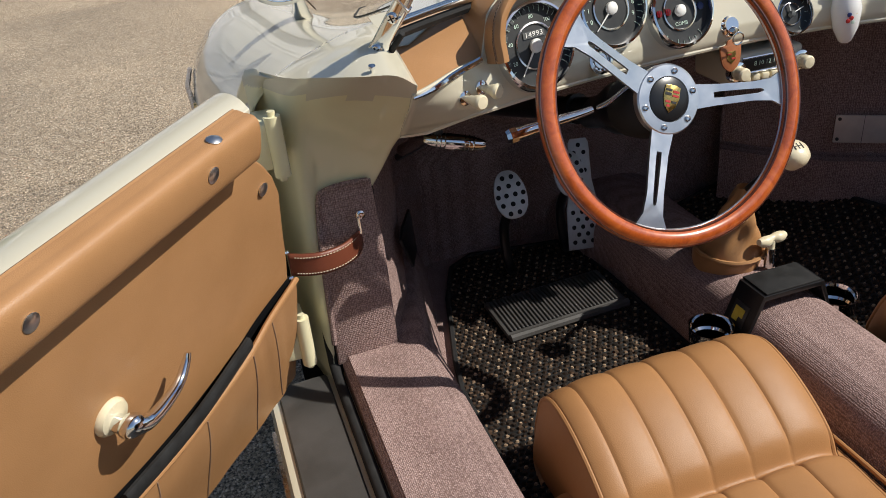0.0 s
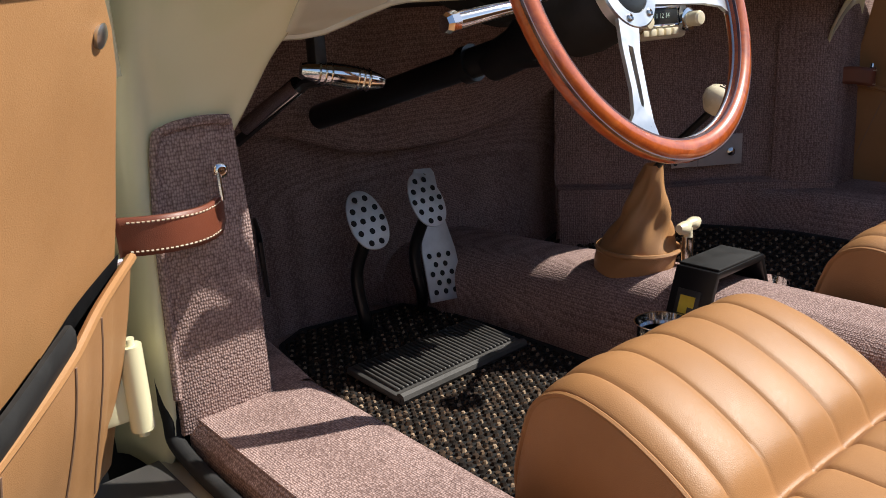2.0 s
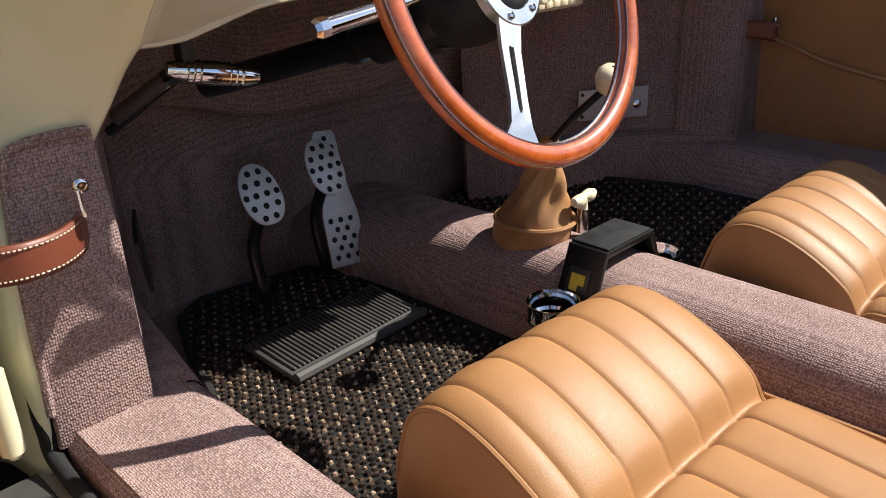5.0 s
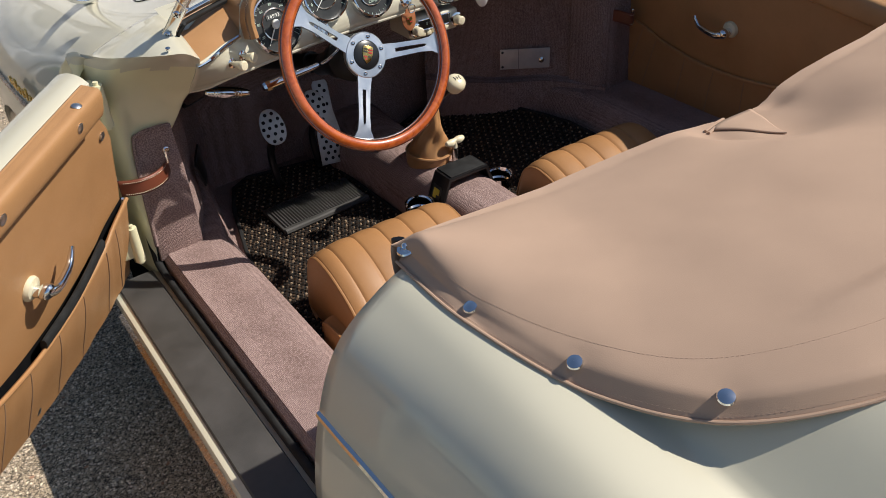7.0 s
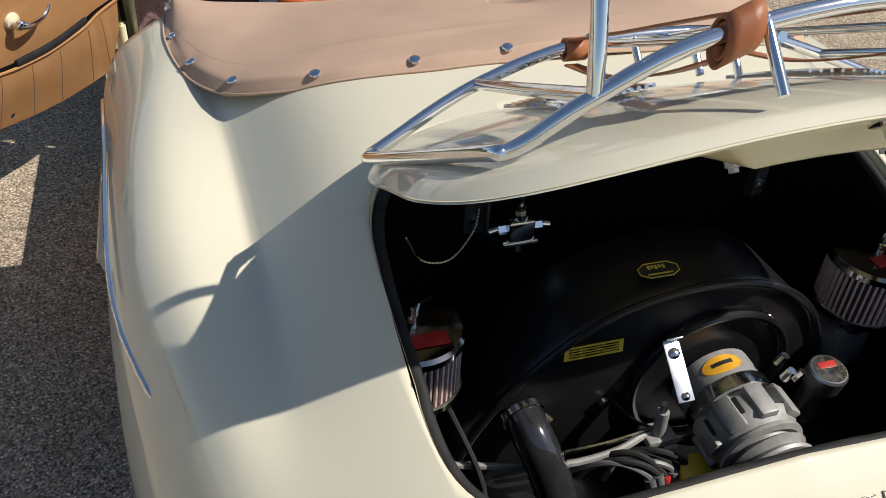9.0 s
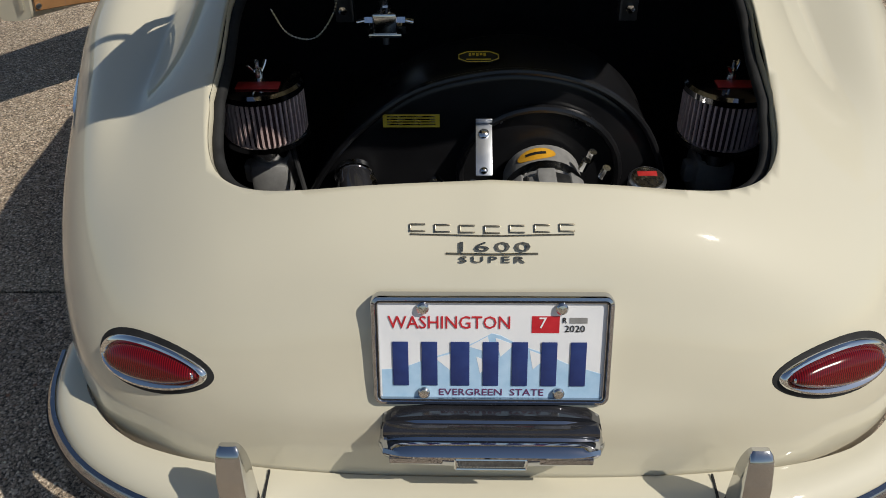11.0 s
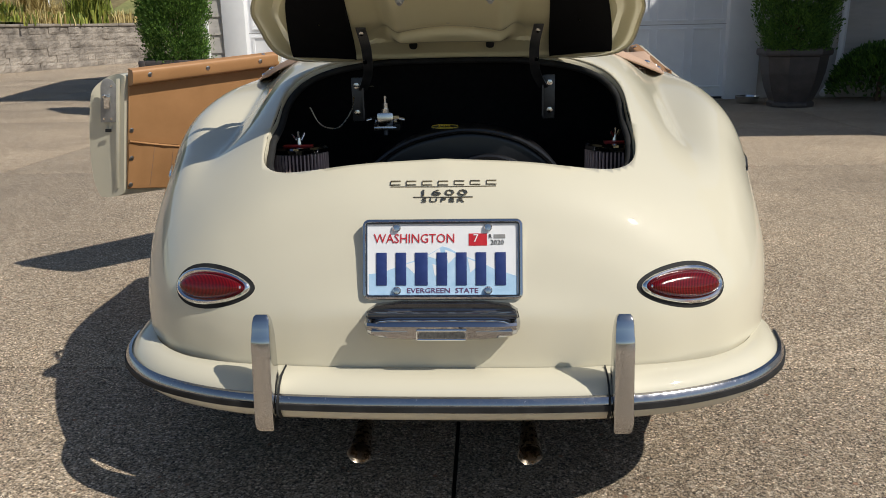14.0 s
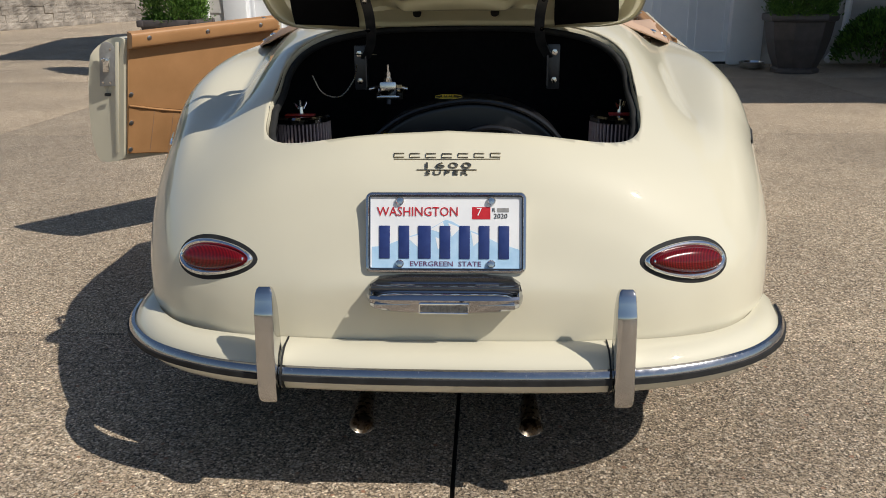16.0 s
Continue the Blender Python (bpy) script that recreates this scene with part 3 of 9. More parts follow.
def tail_lamp(s):
    def ring_at(k, grow):
        a = 2 * math.pi * k / 40
        u, v = math.cos(a), math.sin(a)
        u2 = u * (0.088 + grow)
        return u2, v * (0.033 + grow) * (1 + 0.22 * u * -1) ** 0.9

    # lens axes: outwards along the fender, slightly raised at the outer end
    centre = Vector((0.480, 0.124, 0.520))
    nrm = Vector((0.42, -0.82, 0.30)).normalized()
    e1 = Vector((0.86, 0.46, -0.11)).normalized()
    e1 = (e1 - nrm * e1.dot(nrm)).normalized()
    e2 = nrm.cross(e1)
    if e2.z < 0:
        e2 = -e2

    def settle(p):
        hit = SKINS[0].ray_cast(p + nrm * 0.15, -nrm)[0]
        return (hit - p).dot(nrm) if hit else 0.0

    def layer(profile):
        verts = []
        for grow, h in profile:
            for k in range(40):
                u, v = ring_at(k, grow)
                p = centre + e1 * (-u) + e2 * v
                p += nrm * (h + 0.003 + settle(p))
                verts.append((p.x * s, p.y, p.z))
        n = len(profile)
        faces = [(i * 40 + k, i * 40 + (k + 1) % 40, (i + 1) * 40 + (k + 1) % 40, (i + 1) * 40 + k) for i in range(n - 1) for k in range(40)]
        faces.append(tuple(range((n - 1) * 40, n * 40)))
        bm = bmesh.new()
        vs = [bm.verts.new(v) for v in verts]
        for f in faces:
            bm.faces.new([vs[i] for i in f])
        bmesh.ops.recalc_face_normals(bm, faces=bm.faces[:])
        return bm

    base = part("tail_lamp", layer([(0.016, -0.045), (0.0155, 0.0), (0.013, 0.004), (0.004, 0.005)]), RUBBER, car, "teardrop tail lamp with a black gasket")
    part("bezel", layer([(0.005, 0.002), (0.005, 0.009), (0.0025, 0.012), (-0.001, 0.0125), (-0.0045, 0.0105), (-0.0075, 0.008), (-0.009, 0.006)]), CHROME, base, "chrome rim")
    part("lens", layer([(-0.0075, 0.006), (-0.0090, 0.0125), (-0.013, 0.0170), (-0.020, 0.0200), (-0.028, 0.0212)]), RED_GLASS, base, "red lens")
    for u in (-0.077, 0.074):
        p = centre + e1 * (-u)
        p += nrm * (0.013 + settle(p))
        part("screw", moved(lathe([(0.004, 0), (0.0045, 0.003), (0.003, 0.005), (0.0005, 0.0055)], 10), aimed((p.x * s, p.y, p.z), (nrm.x * s, nrm.y, nrm.z))), CHROME, base)


BLACK_GLOSS = mottled("glossy_black", (0.012, 0.012, 0.014), (0.03, 0.03, 0.033), 20, 0.12, fine=300, bump_strength=0.02, coat=1.0)


PURPLE_INK = mottled("dark_purple_ink", (0.10, 0.025, 0.09), (0.14, 0.035, 0.12), 60, 0.5, fine=300, bump_strength=0.0)


def number_plate():
    """Built upright in x and y, then leaned onto the tail."""
    tilt = pose(0, 0.060, 0.512, 90 - 17, 0, 0)
    w, h = 0.157, 0.157
    plate = part("number_plate", moved(block(-0.150, 0.150, 0.004, 0.153, -0.0015, 0.0, 0.0), tilt), PLATE_WHITE, car, "white pressed number plate with blue mountain print")
    line = []
    for cx, cy, a0 in ((w - 0.012, 0.012, -90), (w - 0.012, h - 0.012, 0), (-w + 0.012, h - 0.012, 90), (-w + 0.012, 0.012, 180)):
        for k in range(7):
            a = radians(a0 + 15 * k)
            line.append((cx, cy, math.cos(a), math.sin(a)))
    section = ((0.0130, -0.012), (0.0136, -0.002), (0.0128, 0.0035), (0.0118, 0.0050), (0.0080, 0.0058), (0.0070, 0.0050), (0.0064, 0.0030), (0.0052, 0.0030), (0.0046, 0.0042), (0.0036, 0.0040), (0.0030, 0.0005))
    n = len(section)
    verts = [(cx + c * r, cy + q * r, z) for cx, cy, c, q in line for r, z in section]
    faces = [(i * n + k, ((i + 1) % 28) * n + k, ((i + 1) % 28) * n + k + 1, i * n + k + 1) for i in range(28) for k in range(n - 1)]
    part("plate_frame", moved((verts, faces), tilt), LAMP_CHROME, plate, "chrome plate frame with a dark groove")
    groove = tube([(cx + c * 0.0058, cy + q * 0.0058, 0.0032) for cx, cy, c, q in line], 0.0010, 6, True)
    part("frame_groove", moved(groove, tilt), BLACK_INK, plate, "dark groove in the frame")
    hills = [(-0.146, 0.05), (-0.12, 0.052), (-0.08, 0.068), (-0.05, 0.078), (-0.02, 0.092), (0.0, 0.104), (0.012, 0.101), (0.035, 0.088), (0.07, 0.075), (0.1, 0.06), (0.146, 0.045)]
    part("mountain_print", moved(prism([(-0.146, 0.008), (0.146, 0.008)] + hills[::-1], 0.0, 0.0004), tilt), PLATE_BLUE, plate, "pale blue mountain")
    snow = [[(-0.03, 0.085), (-0.005, 0.1), (0.0, 0.075)], [(0.005, 0.098), (0.03, 0.088), (0.012, 0.07)], [(-0.075, 0.068), (-0.05, 0.075), (-0.055, 0.05)], [(0.05, 0.08), (0.075, 0.07), (0.055, 0.052)], [(-0.02, 0.07), (0.0, 0.062), (-0.015, 0.045)]]
    for q in snow:
        part("snow_print", moved(prism(q, 0.0003, 0.0007), tilt), PLATE_WHITE, plate)
    x = -0.134
    bars = []
    for k, wide in enumerate((0.027, 0.027, 0.031, 0.027, 0.027, 0.027, 0.027)):
        bars.append(block(x + 0.003, x + wide - 0.003, 0.027, 0.092, 0.0004, 0.0022, 0.0008))
        x += wide + 0.0115
    for q in bars:
        part("plate_character", moved(q, tilt), NAVY, plate, "embossed dark blue bar")
    part("state_name", moved(lettering("WASHINGTON", 0.0255, 0.0004, pose(-0.055, 0.119, 0.001), 0.92), tilt), RED_INK, plate, "red state name", False)
    part("state_motto", moved(lettering("EVERGREEN  STATE", 0.0140, 0.0004, pose(0, 0.0165, 0.001), 1.16), tilt), PURPLE_INK, plate, "dark purple motto", False)
    part("month_sticker", moved(block(0.052, 0.088, 0.105, 0.129, 0, 0.0006), tilt), RED_INK, plate, "red registration sticker", False)
    part("month_number", moved(lettering("7", 0.022, 0.0003, pose(0.066, 0.119, 0.001)), tilt), PLATE_WHITE, plate, "", False)
    part("year_number", moved(lettering("2020", 0.0135, 0.0003, pose(0.108, 0.111, 0.001)), tilt), BLACK_INK, plate, "", False)
    part("sticker_box", moved(block(0.101, 0.124, 0.119, 0.127, 0, 0.0006), tilt), CAST_ALU, plate, "", False)
    part("sticker_letter", moved(lettering("R", 0.011, 0.0003, pose(0.0945, 0.123, 0.001)), tilt), BLACK_INK, plate, "", False)
    for sx in (-0.09, 0.09):
        for sy in (0.017, 0.141):
            screw = lathe([(0.008, 0), (0.0082, 0.003), (0.006, 0.0055), (0.0005, 0.0062)], 14)
            part("screw", moved(screw, tilt @ pose(sx, sy, 0.002)), STEEL, plate)
    for sx in (-0.09, 0.09):
        part("bracket", moved(block(sx - 0.012, sx + 0.012, 0.02, 0.13, -0.05, -0.002), tilt), RUBBER, plate)


SMOKED = mottled("smoked_glass", (0.03, 0.03, 0.032), (0.06, 0.06, 0.062), 30, 0.1, fine=300, bump_strength=0.02, coat=1.0)


def plate_light():
    """The lamp below the plate: a dark recess with two small glass windows over a facetted chrome bar with a ribbed lens."""
    base = part("plate_light", block(-0.146, 0.146, 0.020, 0.080, 0.492, 0.506, 0.005), BLACK_GLOSS, car, "chrome number plate light under the plate")
    prof = [(0.070, 0.508), (0.052, 0.513), (0.046, 0.513), (0.041, 0.511), (0.040, 0.508), (0.016, 0.495), (0.012, 0.4965), (0.004, 0.4955), (-0.002, 0.492), (-0.0055, 0.487), (-0.0050, 0.4835), (-0.0015, 0.4815), (-0.001, 0.4800), (0.004, 0.464), (0.012, 0.459), (0.070, 0.464)]
    xs = [-0.151, -0.149, -0.144, -0.134, -0.120, -0.100, -0.062, -0.056, -0.050, 0.050, 0.056, 0.062, 0.100, 0.120, 0.134, 0.144, 0.149, 0.151]
    verts, faces = [], []
    for x in xs:
        end = max(0, (abs(x) - 0.144) / 0.006)
        drop = 0.008 * max(0, 1 - abs(x) / 0.156)
        turn = max(0, (abs(x) - 0.10) / 0.051) ** 2
        for a, b in prof:
            verts.append((x, a + (0.010 * end + 0.010 * turn) * (a < 0.06), b - drop * (b < 0.481) + (0.004 * end + 0.007 * turn) * (b < 0.47) - (0.004 * end + 0.010 * turn) * (b > 0.494)))
    n = len(prof)
    for i in range(len(xs) - 1):
        for j in range(n - 1):
            faces.append((i * n + j, i * n + j + 1, (i + 1) * n + j + 1, (i + 1) * n + j))
    faces += [tuple(range(n)), tuple(reversed(range((len(xs) - 1) * n, len(xs) * n)))]
    bm = bmesh.new()
    vs = [bm.verts.new(v) for v in verts]
    for f in faces:
        bm.faces.new([vs[i] for i in f])
    bmesh.ops.recalc_face_normals(bm, faces=bm.faces[:])
    base.location.z = -0.009
    part("housing", bm, LAMP_CHROME, base, "chrome housing")
    part("top_gasket", moved(prism([(-0.150, 0.490), (-0.147, 0.503), (-0.130, 0.5135), (-0.08, 0.518), (0.08, 0.518), (0.130, 0.5135), (0.147, 0.503), (0.150, 0.490)], 0.040, 0.075), Matrix(((1, 0, 0, 0), (0, 0, 1, 0), (0, 1, 0, 0), (0, 0, 0, 1)))), BLACK_GLOSS, base, "glossy black gasket")
    slope = pose(0, 0.028, 0.5022, 28, 0, 0)
    part("lens", block(-0.045, 0.045, -0.001, 0.02, 0.461, 0.478, 0.003), CLEAR_LENS, base, "ribbed clear lens")
    for k in range(20):
        part("lens_rib", block(-0.043 + 0.0044 * k, -0.0415 + 0.0044 * k, -0.0025, 0.002, 0.462, 0.477), CLEAR_LENS, base)
    for z in (0.4600, 0.4790):
        part("lens_rim", tube([(-0.047, -0.002, z), (0.047, -0.002, z)], 0.0018, 6), CHROME, base)
    for s in (-1, 1):
        part("lens_rim", tube([(0.047 * s, -0.002, 0.4600), (0.047 * s, -0.002, 0.4790)], 0.0018, 6), CHROME, base)
        part("facet", block(0.100 * s - 0.036, 0.100 * s + 0.036, -0.0015, 0.010, 0.4675, 0.4785, 0.002), LAMP_CHROME, base, "raised chrome facet")
        part("window", moved(block(0.082 * s - 0.024, 0.082 * s + 0.024, -0.006, 0.006, -0.001, 0.003, 0.0012), slope), SMOKED, base, "small glass window")
        for d in (-0.030, 0.030):
            part("screw", moved(lathe([(0.0035, 0), (0.003, 0.002), (0.0005, 0.0025)], 10), slope @ pose(0.082 * s + d * 1.15, -0.004, 0.0)), STEEL, base)


def tail_lettering():
    tree = BVHTree.FromObject(TAIL, bpy.context.evaluated_depsgraph_get())

    def on_tail(x, z):
        return tree.ray_cast(Vector((x, -1.0, z)), Vector((0, 1, 0)))[0].y

    def facing(z):
        return math.degrees(math.atan2(0.02, on_tail(0.0, z + 0.01) - on_tail(0.0, z - 0.01)))

    base = part("name_bar", tube([(x, on_tail(x, 0.7170) - 0.0005, 0.7170) for x in np.linspace(-0.107, 0.107, 12)], 0.0013, 6), BRONZE, car, "gilt maker's script drawn as plain bars above a thin line")
    for k in range(7):
        x = -0.0975 + 0.0325 * k
        y = on_tail(max(abs(x), 0.004), 0.7225)
        m = pose(x, y, 0.7225, facing(0.7225), 0, 0)
        for q in (block(-0.0105, 0.0105, 0.0042, 0.0062, 0, 0.0026, 0.0006), block(-0.0105, 0.0105, -0.0048, -0.0030, 0, 0.0026, 0.0006), block(-0.0105, -0.0085, -0.0045, 0.006, 0, 0.0026, 0.0006)):
            part("letter_bar", moved(q, m), BRONZE, base)
    m = pose(0.0, on_tail(0.004, 0.7060) - 0.0004, 0.7060, facing(0.7060), 0, 0)
    part("engine_size_figures", moved(lettering("1600", 0.0180, 0.0015, m @ pose(0, 0, 0.001), 2.5, 1.18), Matrix()), BRONZE, base, "dull gilt raised figures", False)
    part("line", tube([(x, on_tail(x, 0.6985) - 0.0006, 0.6985) for x in np.linspace(-0.060, 0.060, 8)], 0.0016, 6), BRONZE, base)
    m = pose(0.0, on_tail(0.004, 0.6930) - 0.0004, 0.6930, facing(0.6930), 0, 0)
    part("model_word", moved(lettering("SUPER", 0.0115, 0.0012, m @ pose(0, 0, 0.001), 2.2, 1.32), Matrix()), BRONZE, base, "dull gilt raised letters", False)


TAILPIPE = chrome_material("sooty_tailpipe", (0.36, 0.31, 0.25), 0.28)


def exhausts():
    for s in (-1, 1):
        x = 0.171 * s
        prof = [(0.015, -0.30), (0.015, -0.09), (0.0165, -0.05), (0.0235, -0.004), (0.0248, 0.0), (0.0230, -0.003), (0.019, -0.045), (0.014, -0.12)]
        p = part("exhaust_tip", moved(lathe(prof, 24, False), aimed((x, 0.004, 0.203), (0, -0.97, -0.2))), TAILPIPE, car, "flared dull exhaust tip")
        thick(p, 0.001)
    part("muffler", moved(lathe([(0.001, -0.32), (0.07, -0.31), (0.075, -0.29), (0.075, 0.29), (0.07, 0.31), (0.001, 0.32)], 24), pose(0, 0.26, 0.25, 0, 90, 0)), DARK, car, "dark exhaust silencer")


def side_trim():
    pts = [(0.735, 0.604, 0.664), (0.75, 0.68, 0.670), (0.77, 0.80, 0.678), (0.79, 1.0, 0.686), (0.80, 1.2, 0.694), (0.815, 1.47, 0.702)]
    for s in (-1, 1):
        line = []
        for x, y, z in spline(pts, 24):
            c = rear_half[(abs(rear_half[:, 1] - y) < 0.03) & (abs(rear_half[:, 2] - z) < 0.03)]
            w = 1 / ((c[:, 1] - y) ** 2 + (c[:, 2] - z) ** 2 + 1e-7)
            line.append((s * (float((c[:, 0] * w).sum() / w.sum()) + 0.005), y, z))
        part("side_trim", tube(line, [0.003] + [0.0065] * 23, 8), CHROME, car, "thin chrome strip along the fender")


def wheels():
    tyre = lathe([(0.19, -0.075), (0.25, -0.08), (0.30, -0.072), (0.318, -0.05), (0.32, 0.0), (0.318, 0.05), (0.30, 0.072), (0.25, 0.08), (0.19, 0.075)], 40)
    disc = lathe([(0.005, 0.02), (0.05, 0.025), (0.12, 0.02), (0.17, 0.045), (0.195, 0.062), (0.20, 0.07)], 32)
    for x, y in ((-0.68, 0.93), (0.68, 0.93), (-0.68, 2.98), (0.68, 2.98)):
        s = 1 if x > 0 else -1
        m = pose(x, y, 0.32, 0, 90 * s, 0)
        w = part("wheel", moved(tyre, m), RUBBER, car, "black tyre on an ivory wheel")
        part("rim", moved(disc, m), CREAM, w, "ivory steel rim")


bumper()
for side in (-1, 1):
    tail_lamp(side)
number_plate()
plate_light()
tail_lettering()
exhausts()
side_trim()
wheels()
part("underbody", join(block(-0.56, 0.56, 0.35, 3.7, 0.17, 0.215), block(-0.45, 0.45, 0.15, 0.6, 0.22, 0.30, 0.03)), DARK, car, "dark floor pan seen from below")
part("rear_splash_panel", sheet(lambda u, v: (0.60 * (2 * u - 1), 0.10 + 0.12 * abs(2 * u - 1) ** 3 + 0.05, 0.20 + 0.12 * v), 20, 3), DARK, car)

# ---- engine lid and luggage rack ----
HINGE = Vector((0, 0.745, 0.957))
SWING = Matrix.Translation(HINGE + Vector((0, 0.025, 0.020))) @ Matrix.Rotation(radians(-44.7), 4, "X") @ Matrix.Translation(-HINGE)


def closed_height(x, y):
    """The smooth crown of the lid, from the body's own sections."""
    i = next(k for k in range(len(REAR) - 1) if REAR[k + 1][0][1] >= y)
    t = (y - REAR[i][0][1]) / (REAR[i + 1][0][1] - REAR[i][0][1])
    z = []
    for s in (REAR[i], REAR[i + 1]):
        z.append(np.interp(abs(x), [p[0] for p in s[:6]], [p[2] for p in s[:6]]))
    flat = z[0] * (1 - t) + z[1] * t
    return float(flat)


def smooth_heights():
    xs, ys = np.linspace(-0.5, 0.5, 41), np.linspace(0.16, 0.92, 41)
    h = np.array([[closed_height(x, y) for y in ys] for x in xs])
    for _ in range(14):
        g = h.copy()
        g[1:-1, 1:-1] = (h[:-2, 1:-1] + h[2:, 1:-1] + h[1:-1, :-2] + h[1:-1, 2:]) / 4
        h = g
    return xs, ys, h


LX, LY, LH = smooth_heights()


def crown(x, y):
    i = min(max((x + 0.5) / 1.0 * 40, 0), 39.999)
    j = min(max((y - 0.16) / 0.76 * 40, 0), 39.999)
    a, b = int(i), int(j)
    s, t = i - a, j - b
    return float((LH[a, b] * (1 - t) + LH[a, b + 1] * t) * (1 - s) + (LH[a + 1, b] * (1 - t) + LH[a + 1, b + 1] * t) * s)


def lid_place(u, v, drop=0.0, grow=0.016):
    x, y = lid_edge(2 * math.pi * u, grow, 3.2)
    x, y = x * v * (1 - 0.25 * max(0, 0.42 - y)), LID[1] + (y - LID[1]) * v * (0.90 if y < LID[1] else 0.97)
    return Vector((x, y, crown(x, y) + 0.006 - drop))


def engine_lid():
    def skin(u, v):
        return SWING @ lid_place(u, v, 0.012 * max(0, (v - 0.97) / 0.03) ** 2)

    lid = part("engine_lid", sheet(skin, 120, 26, True), CREAM, car, "ivory engine lid standing open, with a luggage rack on it")

    def step(a, b, x):
        t = min(1, max(0, (x - a) / (b - a)))
        return t * t * (3 - 2 * t)

    def inner_depth(x, y, v):
        """How far the pressed inner panel lies below the outer skin."""
        d = 0.010 + 0.010 * (1 - step(0.955, 0.985, v)) + 0.012 * (1 - step(0.86, 0.90, v)) - 0.006 * (1 - step(0.80, 0.84, v))
        box = (1 - step(0.118, 0.168, abs(x))) * step(0.285, 0.325, y) * (1 - step(0.60, 0.675, y))
        d += 0.046 * box
        bow = math.hypot(x / 0.19, (y - 0.66) / 0.11) - 1
        return d - 0.012 * math.exp(-(bow / 0.14) ** 2) * (y < 0.66) * (v < 0.93)

    def under(u, v):
        p = lid_place(u, v)
        return SWING @ (p - Vector((0, 0, inner_depth(p.x, p.y, v))))

    # underside reuses the bounce-yellowed ivory
    part("inner_panel", sheet(lambda u, v: under(u, 0.01 + 0.988 * v), 200, 60, True), BOUNCE_IVORY, lid, "pressed ivory inner panel")
    # black mesh behind the two air grilles, with a slim pressed frame
    for s in (-1, 1):
        quad = [(0.250, 0.700), (0.262, 0.716), (0.330, 0.684), (0.384, 0.652), (0.392, 0.628), (0.372, 0.50), (0.343, 0.375), (0.320, 0.345), (0.295, 0.330), (0.240, 0.314), (0.226, 0.324), (0.226, 0.36), (0.236, 0.48)]
        ring2 = spline(quad, 72, True)
        cx, cy = 0.305, 0.52
        verts, faces = [], []
        for a, d in ((1.03, 0.020), (1.02, 0.0335), (1.0, 0.0350), (0.99, 0.0340), (0.6, 0.0350), (0.02, 0.0350)):
            for x, y in ring2:
                px, py = cx + (x - cx) * a, cy + (y - cy) * a
                verts.append(tuple(SWING @ Vector((s * px, py, crown(px, py) + 0.006 - d))))
        n = len(ring2)
        for i in range(5):
            for k in range(n):
                f = (i * n + k, i * n + (k + 1) % n, (i + 1) * n + (k + 1) % n, (i + 1) * n + k)
                faces.append(f if s < 0 else f[::-1])
        part("mesh_backing", (verts, faces), BLACK_CARPET, lid, "matte black mesh backing")
        # slatted grille on the outer side
        for k in range(11):
            x = s * (0.11 + 0.0125 * k)
            line = [SWING @ Vector((x, y, crown(x, y) + 0.012)) for y in np.linspace(0.46 + 0.004 * abs(k - 5), 0.66 - 0.004 * abs(k - 5), 8)]
            part("grille_slat", tube(line, 0.003, 6), CHROME, lid)
    # bolts on the pressed box, rubber buffers below it, small drain holes
    down = SWING.to_3x3() @ Vector((0, 0.1, -1))
    for x, y in ((-0.098, 0.384), (0.098, 0.384)):
        p = SWING @ Vector((x, y, crown(x, y) + 0.006 - inner_depth(x, y, 0.5)))
        part("buffer_bolt", moved(lathe([(0.014, -0.002), (0.014, 0.002), (0.0095, 0.003), (0.0095, 0.012), (0.006, 0.013), (0.006, 0.018), (0.001, 0.0185)], 6), aimed(p, down)), ZINC, lid, "zinc bolt head")
    for x, y in ((-0.098, 0.678), (0.098, 0.678)):
        p = SWING @ Vector((x, y, crown(x, y) + 0.006 - inner_depth(x, y, 0.8)))
        part("rubber_buffer", moved(lathe([(0.008, -0.004), (0.011, 0.004), (0.010, 0.011), (0.001, 0.012)], 14), aimed(p, down)), RUBBER, lid, "small rubber buffer")
    for x in (-0.150, 0.150):
        p = SWING @ Vector((x, 0.345, crown(x, 0.345) + 0.006 - inner_depth(x, 0.345, 0.5) - 0.0005))
        part("drain_hole", moved(lathe([(0.0045, 0), (0.0005, 0.0004)], 12), aimed(p, down)), DARK, lid)
    p = SWING @ Vector((0, 0.275, crown(0, 0.275) - 0.02))
    ax = SWING.to_3x3() @ Vector((0, -0.1, -1))
    part("catch_pin", moved(lathe([(0.018, 0), (0.018, 0.006), (0.007, 0.007), (0.007, 0.03), (0.011, 0.032), (0.011, 0.046), (0.004, 0.052)], 16), aimed(p, ax)), STEEL, lid, "steel catch pin")
    # flat hinge arms, bolted to the lid and to brackets on the bulkhead
    for s in (-1, 1):
        line = spline([(0.214 * s, 0.560, 1.030), (0.205 * s, 0.585, 0.975), (0.212 * s, 0.640, 0.915), (0.236 * s, 0.700, 0.872)], 18)
        verts, faces = [], []
        for k, (x, y, z) in enumerate(line):
            a = line[min(k + 1, 17)]
            b = line[max(k - 1, 0)]
            ty, tz = a[1] - b[1], a[2] - b[2]
            n = math.hypot(ty, tz)
            oy, oz = -tz / n, ty / n
            for dx, w in ((-0.012, 0), (0.012, 0), (0.012, 0.005), (-0.012, 0.005)):
                verts.append((x + dx, y + oy * w, z + oz * w))
